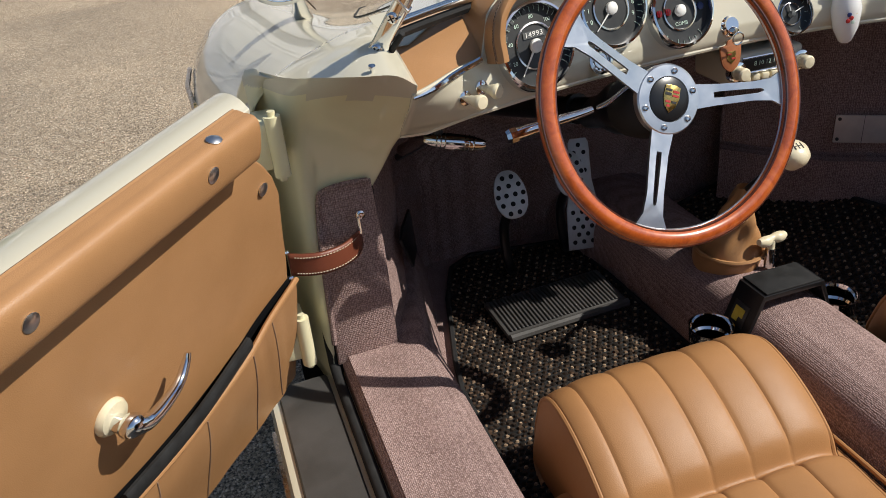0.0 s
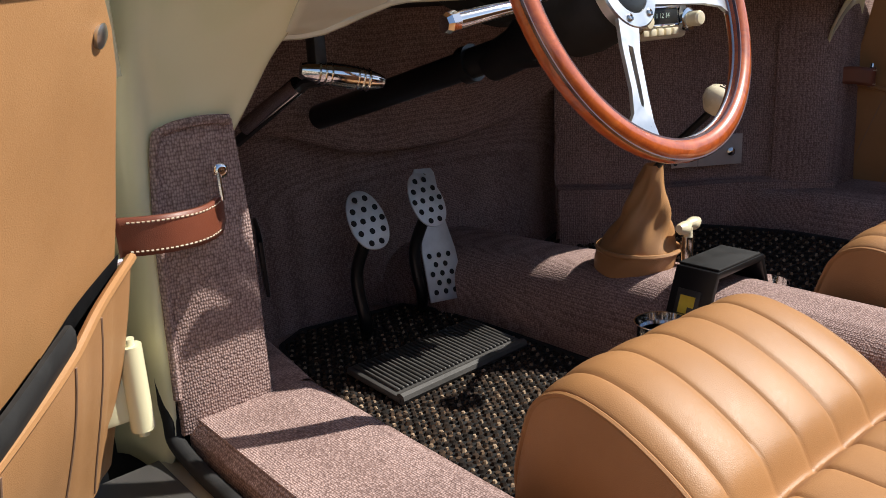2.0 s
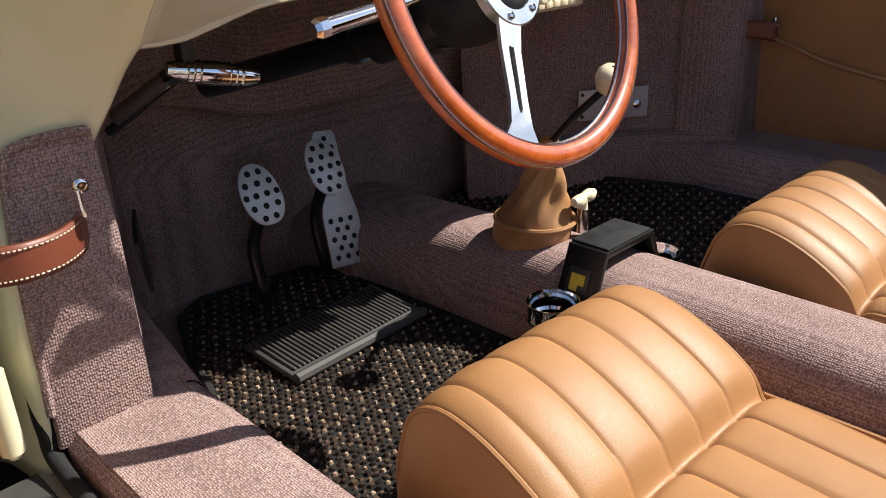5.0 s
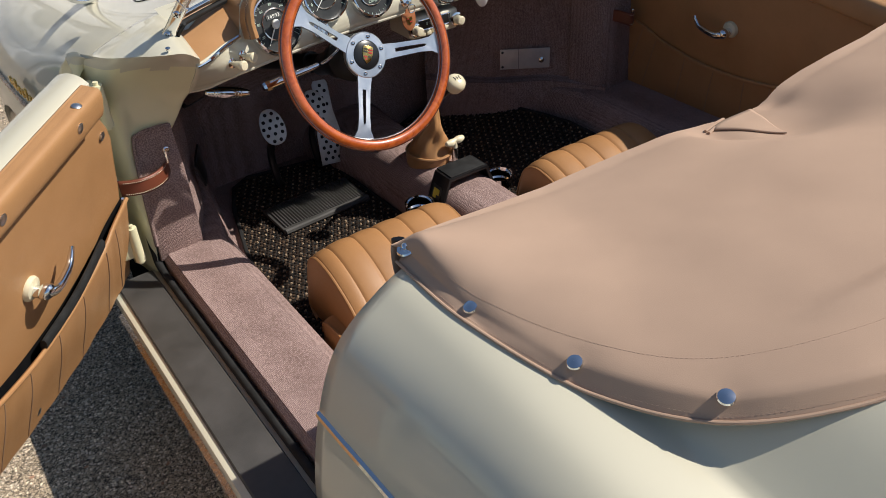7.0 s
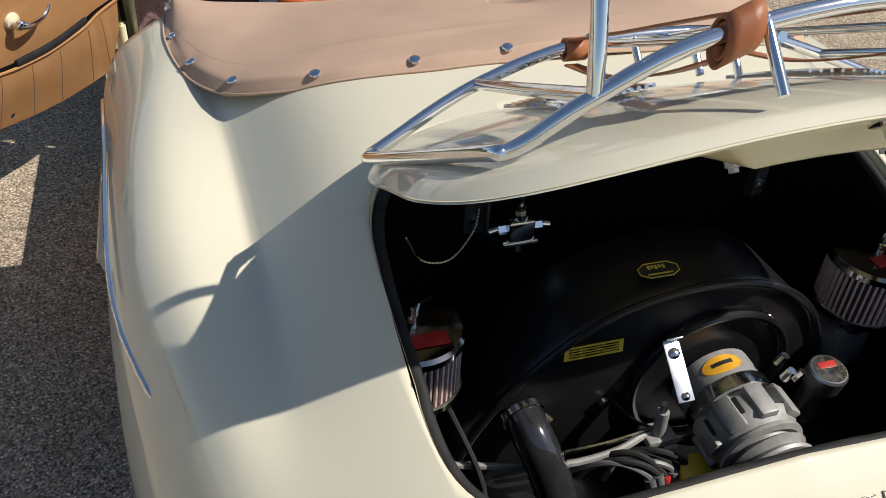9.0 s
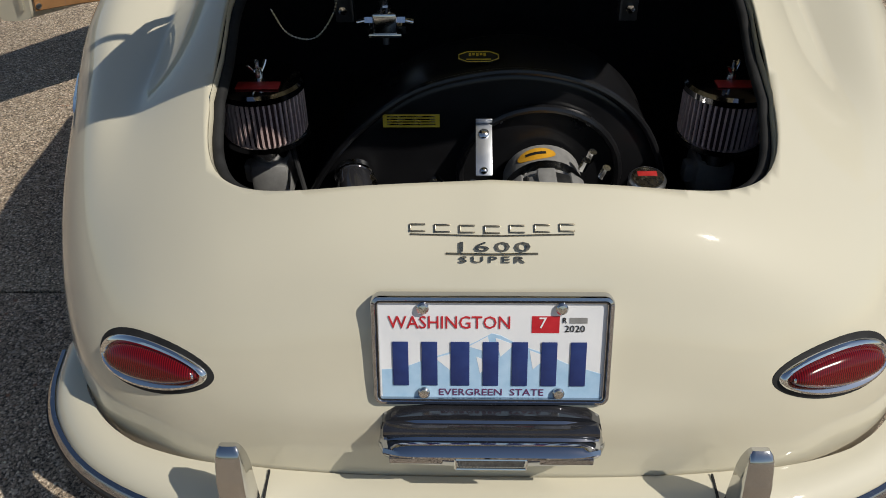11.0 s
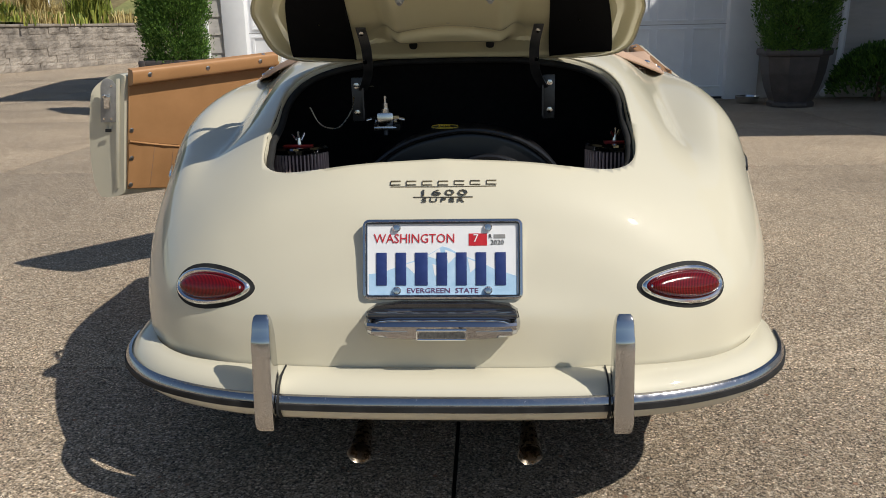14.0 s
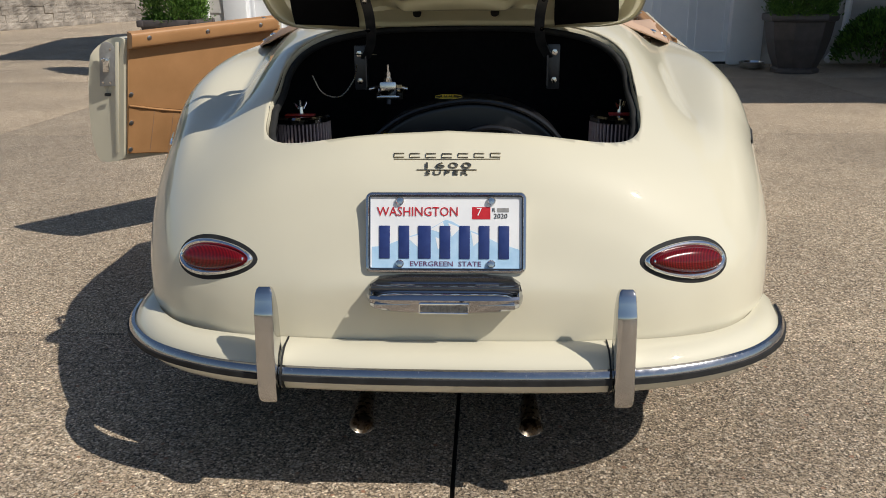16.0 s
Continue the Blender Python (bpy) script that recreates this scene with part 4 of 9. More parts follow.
        for k in range(17):
            for q in range(4):
                faces.append((4 * k + q, 4 * k + (q + 1) % 4, 4 * k + 4 + (q + 1) % 4, 4 * k + 4 + q))
        faces += [(3, 2, 1, 0), (68, 69, 70, 71)]
        h = part("hinge_arm", (verts, faces), DARK_STEEL, lid, "dark steel hinge arm", False)
        for y, z in ((0.562, 1.018), (0.600, 0.950)):
            part("arm_bolt", moved(lathe([(0.006, 0), (0.006, 0.005), (0.001, 0.0055)], 6), aimed((0.211 * s, y - 0.004, z), (0, -0.9, -0.35))), STEEL, h)
        part("hinge_bracket", join(block(0.250 * s - 0.016, 0.250 * s + 0.016, 0.704, 0.710, 0.792, 0.905, 0.002), block(0.250 * s - 0.016 * s - 0.002, 0.250 * s - 0.016 * s + 0.002, 0.690, 0.710, 0.80, 0.90)), DARK_STEEL, h, "grey hinge bracket")
        for z in (0.815, 0.885):
            part("bolt", moved(lathe([(0.008, 0), (0.008, 0.006), (0.001, 0.007)], 6), aimed((0.252 * s, 0.704, z), (0, -1, 0))), STEEL, h)
    return lid


DARK_STEEL = mottled("dark_grey_steel", (0.05, 0.052, 0.055), (0.09, 0.09, 0.092), 30, 0.4, 0.7, 300, 0.1)
ZINC = mottled("bright_zinc", (0.50, 0.52, 0.55), (0.60, 0.62, 0.65), 30, 0.35, 0.8, 400, 0.1)
engine_lid()


def luggage_rack():
    rack = part("luggage_rack", tube(spline([(x * s, y, z) for s, q in ((-1, [(0.427, 0.630, 0.992), (0.271, 0.684, 1.049), (0.109, 0.696, 1.090)]), (1, [(0.109, 0.696, 1.090), (0.271, 0.684, 1.049), (0.427, 0.630, 0.992)])) for x, y, z in q], 60), 0.0085, 12), CHROME, car, "polished tubular luggage rack on the engine lid")
    for s in (-1, 1):
        # rounded front corner, side rail, rounded rear corner, then the rear rail
        side = spline([(0.420 * s, 0.633, 0.993), (0.430 * s, 0.618, 0.996), (0.428 * s, 0.595, 1.006), (0.372 * s, 0.395, 1.117), (0.356 * s, 0.372, 1.130), (0.330 * s, 0.362, 1.150)], 40)
        part("side_rail", tube(side, 0.0085, 12), CHROME, rack)
        part("cross_bar", tube([(0.271 * s, 0.684, 1.049), (0.279 * s, 0.52, 1.118), (0.283 * s, 0.358, 1.187)], 0.0075, 12), CHROME, rack)
        part("hoop_upright", tube(spline([(0.283 * s, 0.356, 1.186), (0.281 * s, 0.368, 1.23), (0.276 * s, 0.388, 1.285), (0.255 * s, 0.402, 1.325), (0.20 * s, 0.408, 1.342), (0.0, 0.412, 1.352)], 30), 0.0085, 12), CHROME, rack)
        for x, y, z, low in ((0.11, 0.693, 1.085, 0.062), (0.125, 0.352, 1.252, 0.075), (0.045, 0.695, 1.094, 0.062)):
            d = SWING.to_3x3() @ Vector((0, 0, -1))
            part("post", tube([(x * s, y, z), tuple(Vector((x * s, y, z)) + d * low)], 0.006, 10), CHROME, rack)
    rear = spline([(-0.340, 0.365, 1.142), (-0.283, 0.356, 1.186), (-0.18, 0.352, 1.235), (0.0, 0.350, 1.262), (0.18, 0.352, 1.235), (0.283, 0.356, 1.186), (0.340, 0.365, 1.142)], 50)
    part("rear_rail", tube(rear, 0.0085, 12), CHROME, rack)
    for x in (-0.10, 0.0, 0.10):
        part("slat_bar", tube([(x, 0.694, 1.089 - abs(x) * 0.02), (x, 0.352, 1.262 - abs(x) * 0.3)], 0.0055, 10), CHROME, rack)
    # a leather strap on each side: tied to the front rail, run back over the slats, looped round the rear rail
    for s in (-1, 1):
        for ry, rz, wide, x in ((0.017, 0.025, 0.034, 0.152), (0.012, 0.018, 0.030, 0.152)):
            loop = sheet(lambda u, v: ((x + (v - 0.5) * wide) * s, 0.352 + ry * math.cos(2 * math.pi * u), 1.238 - (v - 0.5) * wide * 0.45 + rz * math.sin(2 * math.pi * u)), 28, 4, True)
            thick(part("strap_loop", loop, TAN_STRAP, rack, "leather strap looped round the rail"), 0.003, 1)
        knot = sheet(lambda u, v: ((0.132 + (v - 0.5) * 0.030) * s, 0.694 + 0.014 * math.cos(2 * math.pi * u), 1.083 + 0.016 * math.sin(2 * math.pi * u)), 20, 3, True)
        thick(part("strap_knot", knot, TAN_STRAP, rack, "leather strap tied round the front rail"), 0.003, 1)
        for dz, sag in ((0.014, 0.0), (-0.030, 0.012)):
            run = spline([(0.150 * s, 0.368, 1.236 + dz), (0.144 * s, 0.46, 1.192 + dz - sag), (0.138 * s, 0.58, 1.134 + dz - sag), (0.133 * s, 0.694, 1.083 + dz * 0.8)], 16)
            verts = [(p[0] + q * 0.010 * s, p[1], p[2] + e) for p in run for q, e in ((-1, 0.0), (1, 0.0), (1, 0.003), (-1, 0.003))]
            faces = [(4 * k + j, 4 * k + (j + 1) % 4, 4 * k + 4 + (j + 1) % 4, 4 * k + 4 + j) for k in range(15) for j in range(4)] + [(0, 1, 2, 3), (60, 61, 62, 63)]
            part("strap", bmesh_from(verts, faces), TAN_STRAP, rack, "reddish brown leather strap")


luggage_rack()

# ---- engine bay ----
YELLOW = mottled("yellow_label", (0.55, 0.40, 0.03), (0.68, 0.50, 0.05), 60, 0.45, fine=400, bump_strength=0.05)
RED_LABEL = mottled("red_label", (0.38, 0.02, 0.02), (0.50, 0.035, 0.03), 60, 0.4, fine=400, bump_strength=0.05)
# pleats brightened for sun that misses them; shade between pleats is a near-black core
FILTER_PLEAT = mottled("sun_brightened_gauze", (0.46, 0.33, 0.31), (0.60, 0.46, 0.43), 90, 0.8, fine=600, bump_strength=0.4)
FILTER_GAP_SHADE = mottled("filter_gap_shade", (0.03, 0.016, 0.016), (0.06, 0.032, 0.03), 90, 0.9, fine=600, bump_strength=0.4)
LEAD_GREY = mottled("grey_lead_rubber", (0.10, 0.10, 0.105), (0.17, 0.17, 0.175), 40, 0.45, fine=300, bump_strength=0.1)
ORANGE = mottled("orange_label", (0.62, 0.30, 0.02), (0.74, 0.38, 0.03), 60, 0.4, fine=400, bump_strength=0.03)
COPPER = chrome_material("copper_pipe", (0.55, 0.25, 0.12), 0.2)


def engine_bay():
    def wall(u, v):
        x, y = lid_edge(2 * math.pi * u, 0.03 + 0.06 * math.sin(math.pi * min(1, v * 1.4)))
        top = skin_height(x, min(max(y, 0.2), 0.9), rear_grid) - 0.03
        return x, y + 0.03 * v, top * (1 - v) + 0.36 * v

    bay = part("engine_bay", sheet(wall, 80, 8, True), BLACK_CARPET, car, "matte black lined engine compartment")
    part("engine_tin", sheet(lambda u, v: (0.55 * (2 * u - 1), 0.18 + 0.68 * v, 0.44 + 0.02 * math.sin(9 * u) * v), 20, 12), BLACK_METAL, bay, "black sheet metal round the engine")
    # fan shroud
    arch = [(-0.330, 0.42), (-0.325, 0.50), (-0.29, 0.585), (-0.22, 0.675), (-0.12, 0.752), (0.0, 0.785), (0.10, 0.783), (0.19, 0.752), (0.26, 0.69), (0.30, 0.60), (0.31, 0.50), (0.31, 0.42)]
    face = prism(spline(arch, 60), 0.0, 0.16, 0.018, 4)
    m = Matrix(((1, 0, 0, 0), (0, 0, 1, 0.512), (0, 1, 0, 0), (0, 0, 0, 1)))
    shroud = part("fan_shroud", moved(face, m), BLACK_METAL, car, "satin black arched fan shroud")
    part("shroud_lip", tube([(x, 0.508, z) for x, z in spline(arch, 50)], 0.006, 8), BLACK_METAL, shroud)
    part("fan_ring", tube([(0.09 + 0.135 * math.cos(a), 0.503, 0.600 + 0.125 * math.sin(a)) for a in np.linspace(0, 2 * math.pi, 40, endpoint=False)], 0.007, 8, True), BLACK_METAL, shroud)
    part("yellow_label", moved(block(-0.047, 0.047, -0.011, 0.011, 0, 0.0015), aimed((-0.125, 0.509, 0.700), (0, -1, 0.15)) @ pose(0, 0, 0, 0, 0, 0)), YELLOW, shroud, "yellow printed label")
    part("label_bar", moved(join(*[block(-0.04, 0.04, -0.007 + 0.0045 * k, -0.005 + 0.0045 * k, 0.0014, 0.002) for k in range(4)]), aimed((-0.125, 0.509, 0.700), (0, -1, 0.15))), BRONZE, shroud)
    octa = [(0.036 * math.cos(a) * (1.0), 0.017 * math.sin(a)) for a in (0.35, 1.0, 2.14, 2.79, 3.49, 4.14, 5.28, 5.93)]
    lab = aimed((-0.014, 0.556, 0.7905), (0, -0.22, 0.97))
    part("maker_label", moved(prism(octa, 0, 0.001), lab), BLACK_INK, shroud, "black label with a gilt border")
    part("label_border", moved(tube([(x * 0.95, y * 0.92, 0.0015) for x, y in octa], 0.0009, 5, True), lab), YELLOW, shroud)
    part("label_mark", moved(join(*[block(-0.016 + 0.006 * k, -0.012 + 0.006 * k, 0.002 + 0.002 * (k % 2), 0.009, 0.001, 0.002) for k in range(5)], block(-0.02, 0.02, -0.008, -0.006, 0.001, 0.002)), lab), YELLOW, shroud)
    for x, z in ((0.169, 0.700), (-0.09, 0.585), (0.02, 0.705)):
        part("bolt", moved(lathe([(0.008, 0), (0.008, 0.007), (0.001, 0.0075)], 6), aimed((x, 0.508, z), (0, -1, 0))), STEEL, shroud)
    # alternator
    ax = aimed((0.095, 0.51, 0.595), (0.02, -1, -0.10))
    body = lathe([(0.05, 0.0), (0.066, 0.005), (0.066, 0.05), (0.068, 0.052), (0.068, 0.075), (0.062, 0.078), (0.070, 0.09), (0.072, 0.12), (0.066, 0.135), (0.052, 0.145), (0.045, 0.16), (0.02, 0.162)], 36)
    alt = part("alternator", moved(body, ax), CAST_ALU, car, "grey cast alternator on the fan shroud")
    def on_drum(r, a, z):
        return r * math.cos(1.80 + a), r * math.sin(1.80 + a), 0.029 + z

    part("maker_label", moved(sheet(lambda u, v: on_drum(0.0668, 0.50 * v * math.cos(2 * math.pi * u), 0.0155 * v * math.sin(2 * math.pi * u)), 28, 5, True), ax), ORANGE, alt, "orange-yellow oval maker's label")
    part("label_bar", moved(sheet(lambda u, v: on_drum(0.0673, -0.26 + 0.52 * u, -0.0045 + 0.007 * v), 10, 2), ax), BLACK_INK, alt)
    part("rear_ring", moved(lathe([(0.050, 0.143), (0.060, 0.140), (0.066, 0.144), (0.066, 0.150), (0.058, 0.154), (0.050, 0.150)], 36, False), ax), CAST_ALU, alt, "stepped cast ring")
    for a, w in ((0.55, 0.012), (1.25, 0.020), (2.25, 0.016), (2.95, 0.011)):
        part("cooling_slot", moved(block(-0.004, 0.004, -w, w, -0.014, 0.014, 0.002), ax @ pose(0.0705 * math.cos(a), 0.0705 * math.sin(a), 0.104, 0, 0, math.degrees(a))), BLACK_INK, alt, "dark cooling slot")
    for k in range(5):
        a = 0.9 + k * 0.72
        part("cast_lug", moved(block(-0.011, 0.011, -0.015, 0.015, -0.024, 0.030, 0.004), ax @ pose(0.066 * math.cos(a), 0.066 * math.sin(a), 0.105, 0, 0, math.degrees(a))), CAST_ALU, alt)
    part("band", moved(lathe([(0.0675, 0.052), (0.0695, 0.053), (0.0695, 0.074), (0.0675, 0.075)], 36), ax), STEEL, alt)
    part("pulley", moved(lathe([(0.015, 0.155), (0.055, 0.158), (0.062, 0.163), (0.050, 0.172), (0.062, 0.181), (0.060, 0.186), (0.02, 0.187)], 30), ax), CAST_ALU, alt, "grey belt pulley")
    for k in range(6):
        part("pulley_nut", moved(lathe([(0.006, 0.186), (0.006, 0.196), (0.001, 0.197)], 6), ax @ pose(0.028 * math.cos(k * 1.05), 0.028 * math.sin(k * 1.05), 0)), STEEL, alt)
    for x, y, z in ((0.165, 0.455, 0.655), (0.185, 0.43, 0.64), (0.15, 0.42, 0.66)):
        part("terminal", tube([(x, y, z), (x + 0.005, y - 0.005, z + 0.02)], 0.007, 8), STEEL, alt)
    # slim zinc strap sloping from the shroud down to the alternator
    top, foot = Vector((-0.005, 0.500, 0.700)), Vector((-0.005, 0.430, 0.645))
    along_strap = (foot - top).normalized()
    strap_m = Matrix((Vector((1, 0, 0)), along_strap, Vector((1, 0, 0)).cross(along_strap))).transposed().to_4x4()
    strap_m.translation = top
    facing_up = strap_m.to_3x3() @ Vector((0, 0, 1))
    if facing_up.z < 0:
        strap_m = strap_m @ pose(0, 0, 0, 0, 180, 0)
    bracket = part("coil_bracket", moved(join(block(-0.0135, 0.0135, 0.0, 0.092, -0.0015, 0.0015, 0.001), block(-0.0135, 0.0135, -0.0015, 0.0015, 0.0, 0.016, 0.001)), strap_m), ZINC, car, "bright zinc strap over the alternator")
    for d, r in ((0.020, 0.0085), (0.084, 0.006)):
        part("bolt", moved(lathe([(r, 0), (r, 0.003), (r * 0.6, 0.0055), (0.001, 0.006)], 14), strap_m @ pose(0, d, 0.001)), STEEL, bracket)
    part("strap_hole", moved(lathe([(0.004, 0), (0.0005, 0.0003)], 12), aimed((-0.004, 0.4985, 0.708), (0, -1, 0.3))), BLACK_INK, bracket)
    # oil filler
    oil = part("oil_filler", moved(lathe([(0.022, -0.10), (0.022, -0.02), (0.030, -0.018), (0.031, 0.012), (0.028, 0.016), (0.001, 0.017)], 24), aimed((0.262, 0.445, 0.615), (0.0, -0.15, 1))), ALU, car, "polished oil filler with a printed cap")
    part("cap_label", moved(lathe([(0.001, 0.0175), (0.026, 0.0172)], 24), aimed((0.262, 0.445, 0.615), (0.0, -0.15, 1))), BRONZE, oil, "tan cap label")
    part("cap_mark", moved(block(-0.016, 0.016, 0.002, 0.014, 0.017, 0.0182, 0.0004), aimed((0.262, 0.445, 0.615), (0.0, -0.15, 1))), RED_LABEL, oil)
    # air filters
    for s in (-1, 1):
        c = (0.384, 0.568, 0) if s < 0 else (0.402, 0.556, 0)
        c = (c[0] * s, c[1], 0)
        f = part("air_filter", moved(lathe([(0.060, 0.650), (0.067, 0.652), (0.067, 0.738), (0.058, 0.74)], 48), pose(*c)), FILTER_GAP_SHADE, car, "round pleated air filter with a chrome lid")
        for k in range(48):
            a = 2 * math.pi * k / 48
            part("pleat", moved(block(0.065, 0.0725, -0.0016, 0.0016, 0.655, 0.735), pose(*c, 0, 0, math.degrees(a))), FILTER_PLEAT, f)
        part("lid", moved(lathe([(0.072, 0.732), (0.0765, 0.735), (0.0765, 0.745), (0.071, 0.750), (0.02, 0.752), (0.001, 0.752)], 48), pose(*c)), CHROME_DARK, f, "chrome filter lid")
        part("base", moved(lathe([(0.03, 0.60), (0.045, 0.64), (0.0765, 0.645), (0.0765, 0.655), (0.07, 0.658)], 40), pose(*c)), STEEL, f)
        part("red_label", block(c[0] - 0.036 * 1 + 0.006, c[0] + 0.042, 0.520, 0.547, 0.7521, 0.7535, 0.0005), RED_LABEL, f, "red label on the lid")
        part("stud", moved(lathe([(0.004, 0.75), (0.004, 0.782), (0.001, 0.784)], 10), pose(*c)), STEEL, f)
        part("wing_nut", moved(join(lathe([(0.009, 0.752), (0.007, 0.768), (0.004, 0.770)], 14), tube([(0.006, 0, 0.760), (0.014, 0.003, 0.772), (0.018, 0.004, 0.778)], [0.003, 0.0045, 0.003], 8, flat=0.6), tube([(-0.006, 0, 0.760), (-0.014, -0.003, 0.772), (-0.018, -0.004, 0.778)], [0.003, 0.0045, 0.003], 8, flat=0.6)), pose(*c, 0, 0, 35)), STEEL, f)
        part("carburettor", join(block(c[0] - 0.035, c[0] + 0.035, 0.53, 0.61, 0.52, 0.60, 0.012), block(c[0] - 0.05, c[0] + 0.02, 0.55, 0.58, 0.55, 0.59, 0.008)), CAST_ALU, car, "cast carburettor under the filter")
    # pressure regulator on the bulkhead
    cx, cy, cz = -0.178, 0.700, 0.795
    r = part("fuel_regulator", join(block(cx - 0.022, cx + 0.022, cy - 0.016, cy + 0.016, cz - 0.020, cz + 0.020, 0.005), block(cx - 0.030, cx + 0.030, cy - 0.018, cy + 0.018, cz - 0.024, cz - 0.016, 0.003), tube([(cx, cy, cz + 0.018), (cx, cy, cz + 0.030)], 0.014, 14), tube([(cx, cy, cz + 0.030), (cx, cy, cz + 0.044)], 0.009, 6), tube([(cx, cy, cz + 0.044), (cx, cy, cz + 0.062)], 0.0045, 10)), STEEL, car, "bright fuel pressure regulator")
    for d in (-1, 1):
        part("fitting", join(tube([(cx + 0.022 * d, cy, cz + 0.002), (cx + 0.036 * d, cy, cz + 0.002)], 0.010, 6), tube([(cx + 0.036 * d, cy, cz + 0.002), (cx + 0.050 * d, cy, cz - 0.001)], 0.0065, 10)), CHROME, r, "hexagonal pipe fitting")
    part("fitting", tube([(cx, cy, cz - 0.020), (cx, cy - 0.006, cz - 0.040)], 0.006, 8), DARK_STEEL, r)
    part("mounting_bar", block(cx - 0.035, cx + 0.035, cy + 0.016, cy + 0.09, cz - 0.03, cz - 0.014), BLACK_METAL, r)
    part("throttle_rod", tube([(-0.262, 0.69, 0.884), (-0.205, 0.69, 0.883)], 0.0016, 6), STEEL, car, "thin steel rod")
    # hoses and wires
    hose = spline([(-0.228, 0.512, 0.600), (-0.222, 0.470, 0.585), (-0.205, 0.425, 0.535), (-0.19, 0.395, 0.47), (-0.185, 0.385, 0.42)], 44)
    h = part("air_hose", tube(hose, [0.0305 + (0.0012 if k % 2 else 0) for k in range(44)], 18), BLACK_GLOSS, car, "ribbed black heater hose")
    part("hose_clamp", moved(lathe([(0.033, -0.006), (0.0345, -0.005), (0.0345, 0.005), (0.033, 0.006)], 28), aimed(hose[2], Vector(hose[3]) - Vector(hose[1]))), STEEL, h)
    part("clamp_screw", tube([(-0.198, 0.490, 0.602), (-0.190, 0.480, 0.598)], 0.006, 8), BRONZE, h)
    for k in range(7):
        d = 0.013 * k
        line = spline([(-0.175 + d, 0.475 - 0.004 * k, 0.47), (-0.150 + d, 0.450, 0.515 + 0.006 * (k % 3)), (-0.105 + d, 0.420 - 0.006 * (k % 2), 0.548 + 0.007 * (k % 3)), (-0.060 + d, 0.396, 0.530 + 0.005 * (k % 2)), (-0.045 + d * 0.8, 0.380, 0.485)], 22)
        lead = part("ignition_lead", tube(line, 0.0052, 8), RUBBER if k % 3 else LEAD_GREY, car, "rubber ignition lead")
        part("lead_boot", tube([line[-6], line[-1]], [0.009, 0.0075], 10), RED_LABEL if k in (2, 4, 5) else LEAD_GREY, lead)
    for q, r_, m_ in ((spline([(-0.36, 0.50, 0.53), (-0.2, 0.45, 0.535), (-0.10, 0.44, 0.548), (-0.03, 0.455, 0.56)], 14), 0.006, CAST_ALU), (spline([(-0.17, 0.46, 0.545), (-0.10, 0.45, 0.560), (-0.02, 0.455, 0.565)], 10), 0.004, STEEL), (spline([(-0.36, 0.60, 0.66), (-0.33, 0.53, 0.60), (-0.30, 0.46, 0.52), (-0.30, 0.42, 0.44)], 14), 0.005, RUBBER), (spline([(-0.08, 0.51, 0.59), (-0.05, 0.47, 0.57), (-0.01, 0.45, 0.56)], 8), 0.002, RUBBER)):
        part("fuel_line", tube(q, r_, 8), m_, car)
    part("fuel_pump_post", join(tube([(-0.022, 0.445, 0.53), (-0.022, 0.45, 0.605)], 0.010, 12), tube([(-0.022, 0.45, 0.60), (-0.022, 0.45, 0.62)], 0.006, 8), block(-0.045, 0.005, 0.43, 0.47, 0.545, 0.56, 0.004)), CAST_ALU, car, "small cast fuel fitting")
    part("copper_pipe", tube([(-0.03, 0.43, 0.545), (-0.03, 0.425, 0.50)], 0.005, 8), COPPER, car)
    part("coil_cap", moved(lathe([(0.034, 0), (0.034, 0.018), (0.028, 0.022), (0.001, 0.022)], 24), aimed((0.02, 0.385, 0.515), (0, -0.4, 1))), YELLOW, car, "dull yellow filler cap")
    # lamp chain near the hinge
    chain = spline([(-0.37, 0.66, 0.835), (-0.345, 0.66, 0.79), (-0.30, 0.665, 0.78), (-0.265, 0.67, 0.82), (-0.255, 0.675, 0.86)], 60)
    part("lid_chain", tube(chain, [0.0012 + 0.0012 * (k % 2) for k in range(60)], 6), BRONZE, car, "fine bead chain")
    part("rear_baffle", block(-0.46, 0.46, 0.205, 0.215, 0.36, 0.60), BLACK_CARPET, car)


CHROME_DARK = chrome_material("chrome_filter_lid", (0.30, 0.30, 0.31), 0.1)
engine_bay()

# ---- canvas cover over the folded top ----
SNAPS = [(0.649, 1.482, 0.892), (0.651, 1.341, 0.886), (0.626, 1.190, 0.894), (0.564, 1.047, 0.918), (0.442, 0.949, 0.962), (0.292, 0.907, 0.991), (0.143, 0.896, 1.005), (0.0, 0.892, 1.013)]


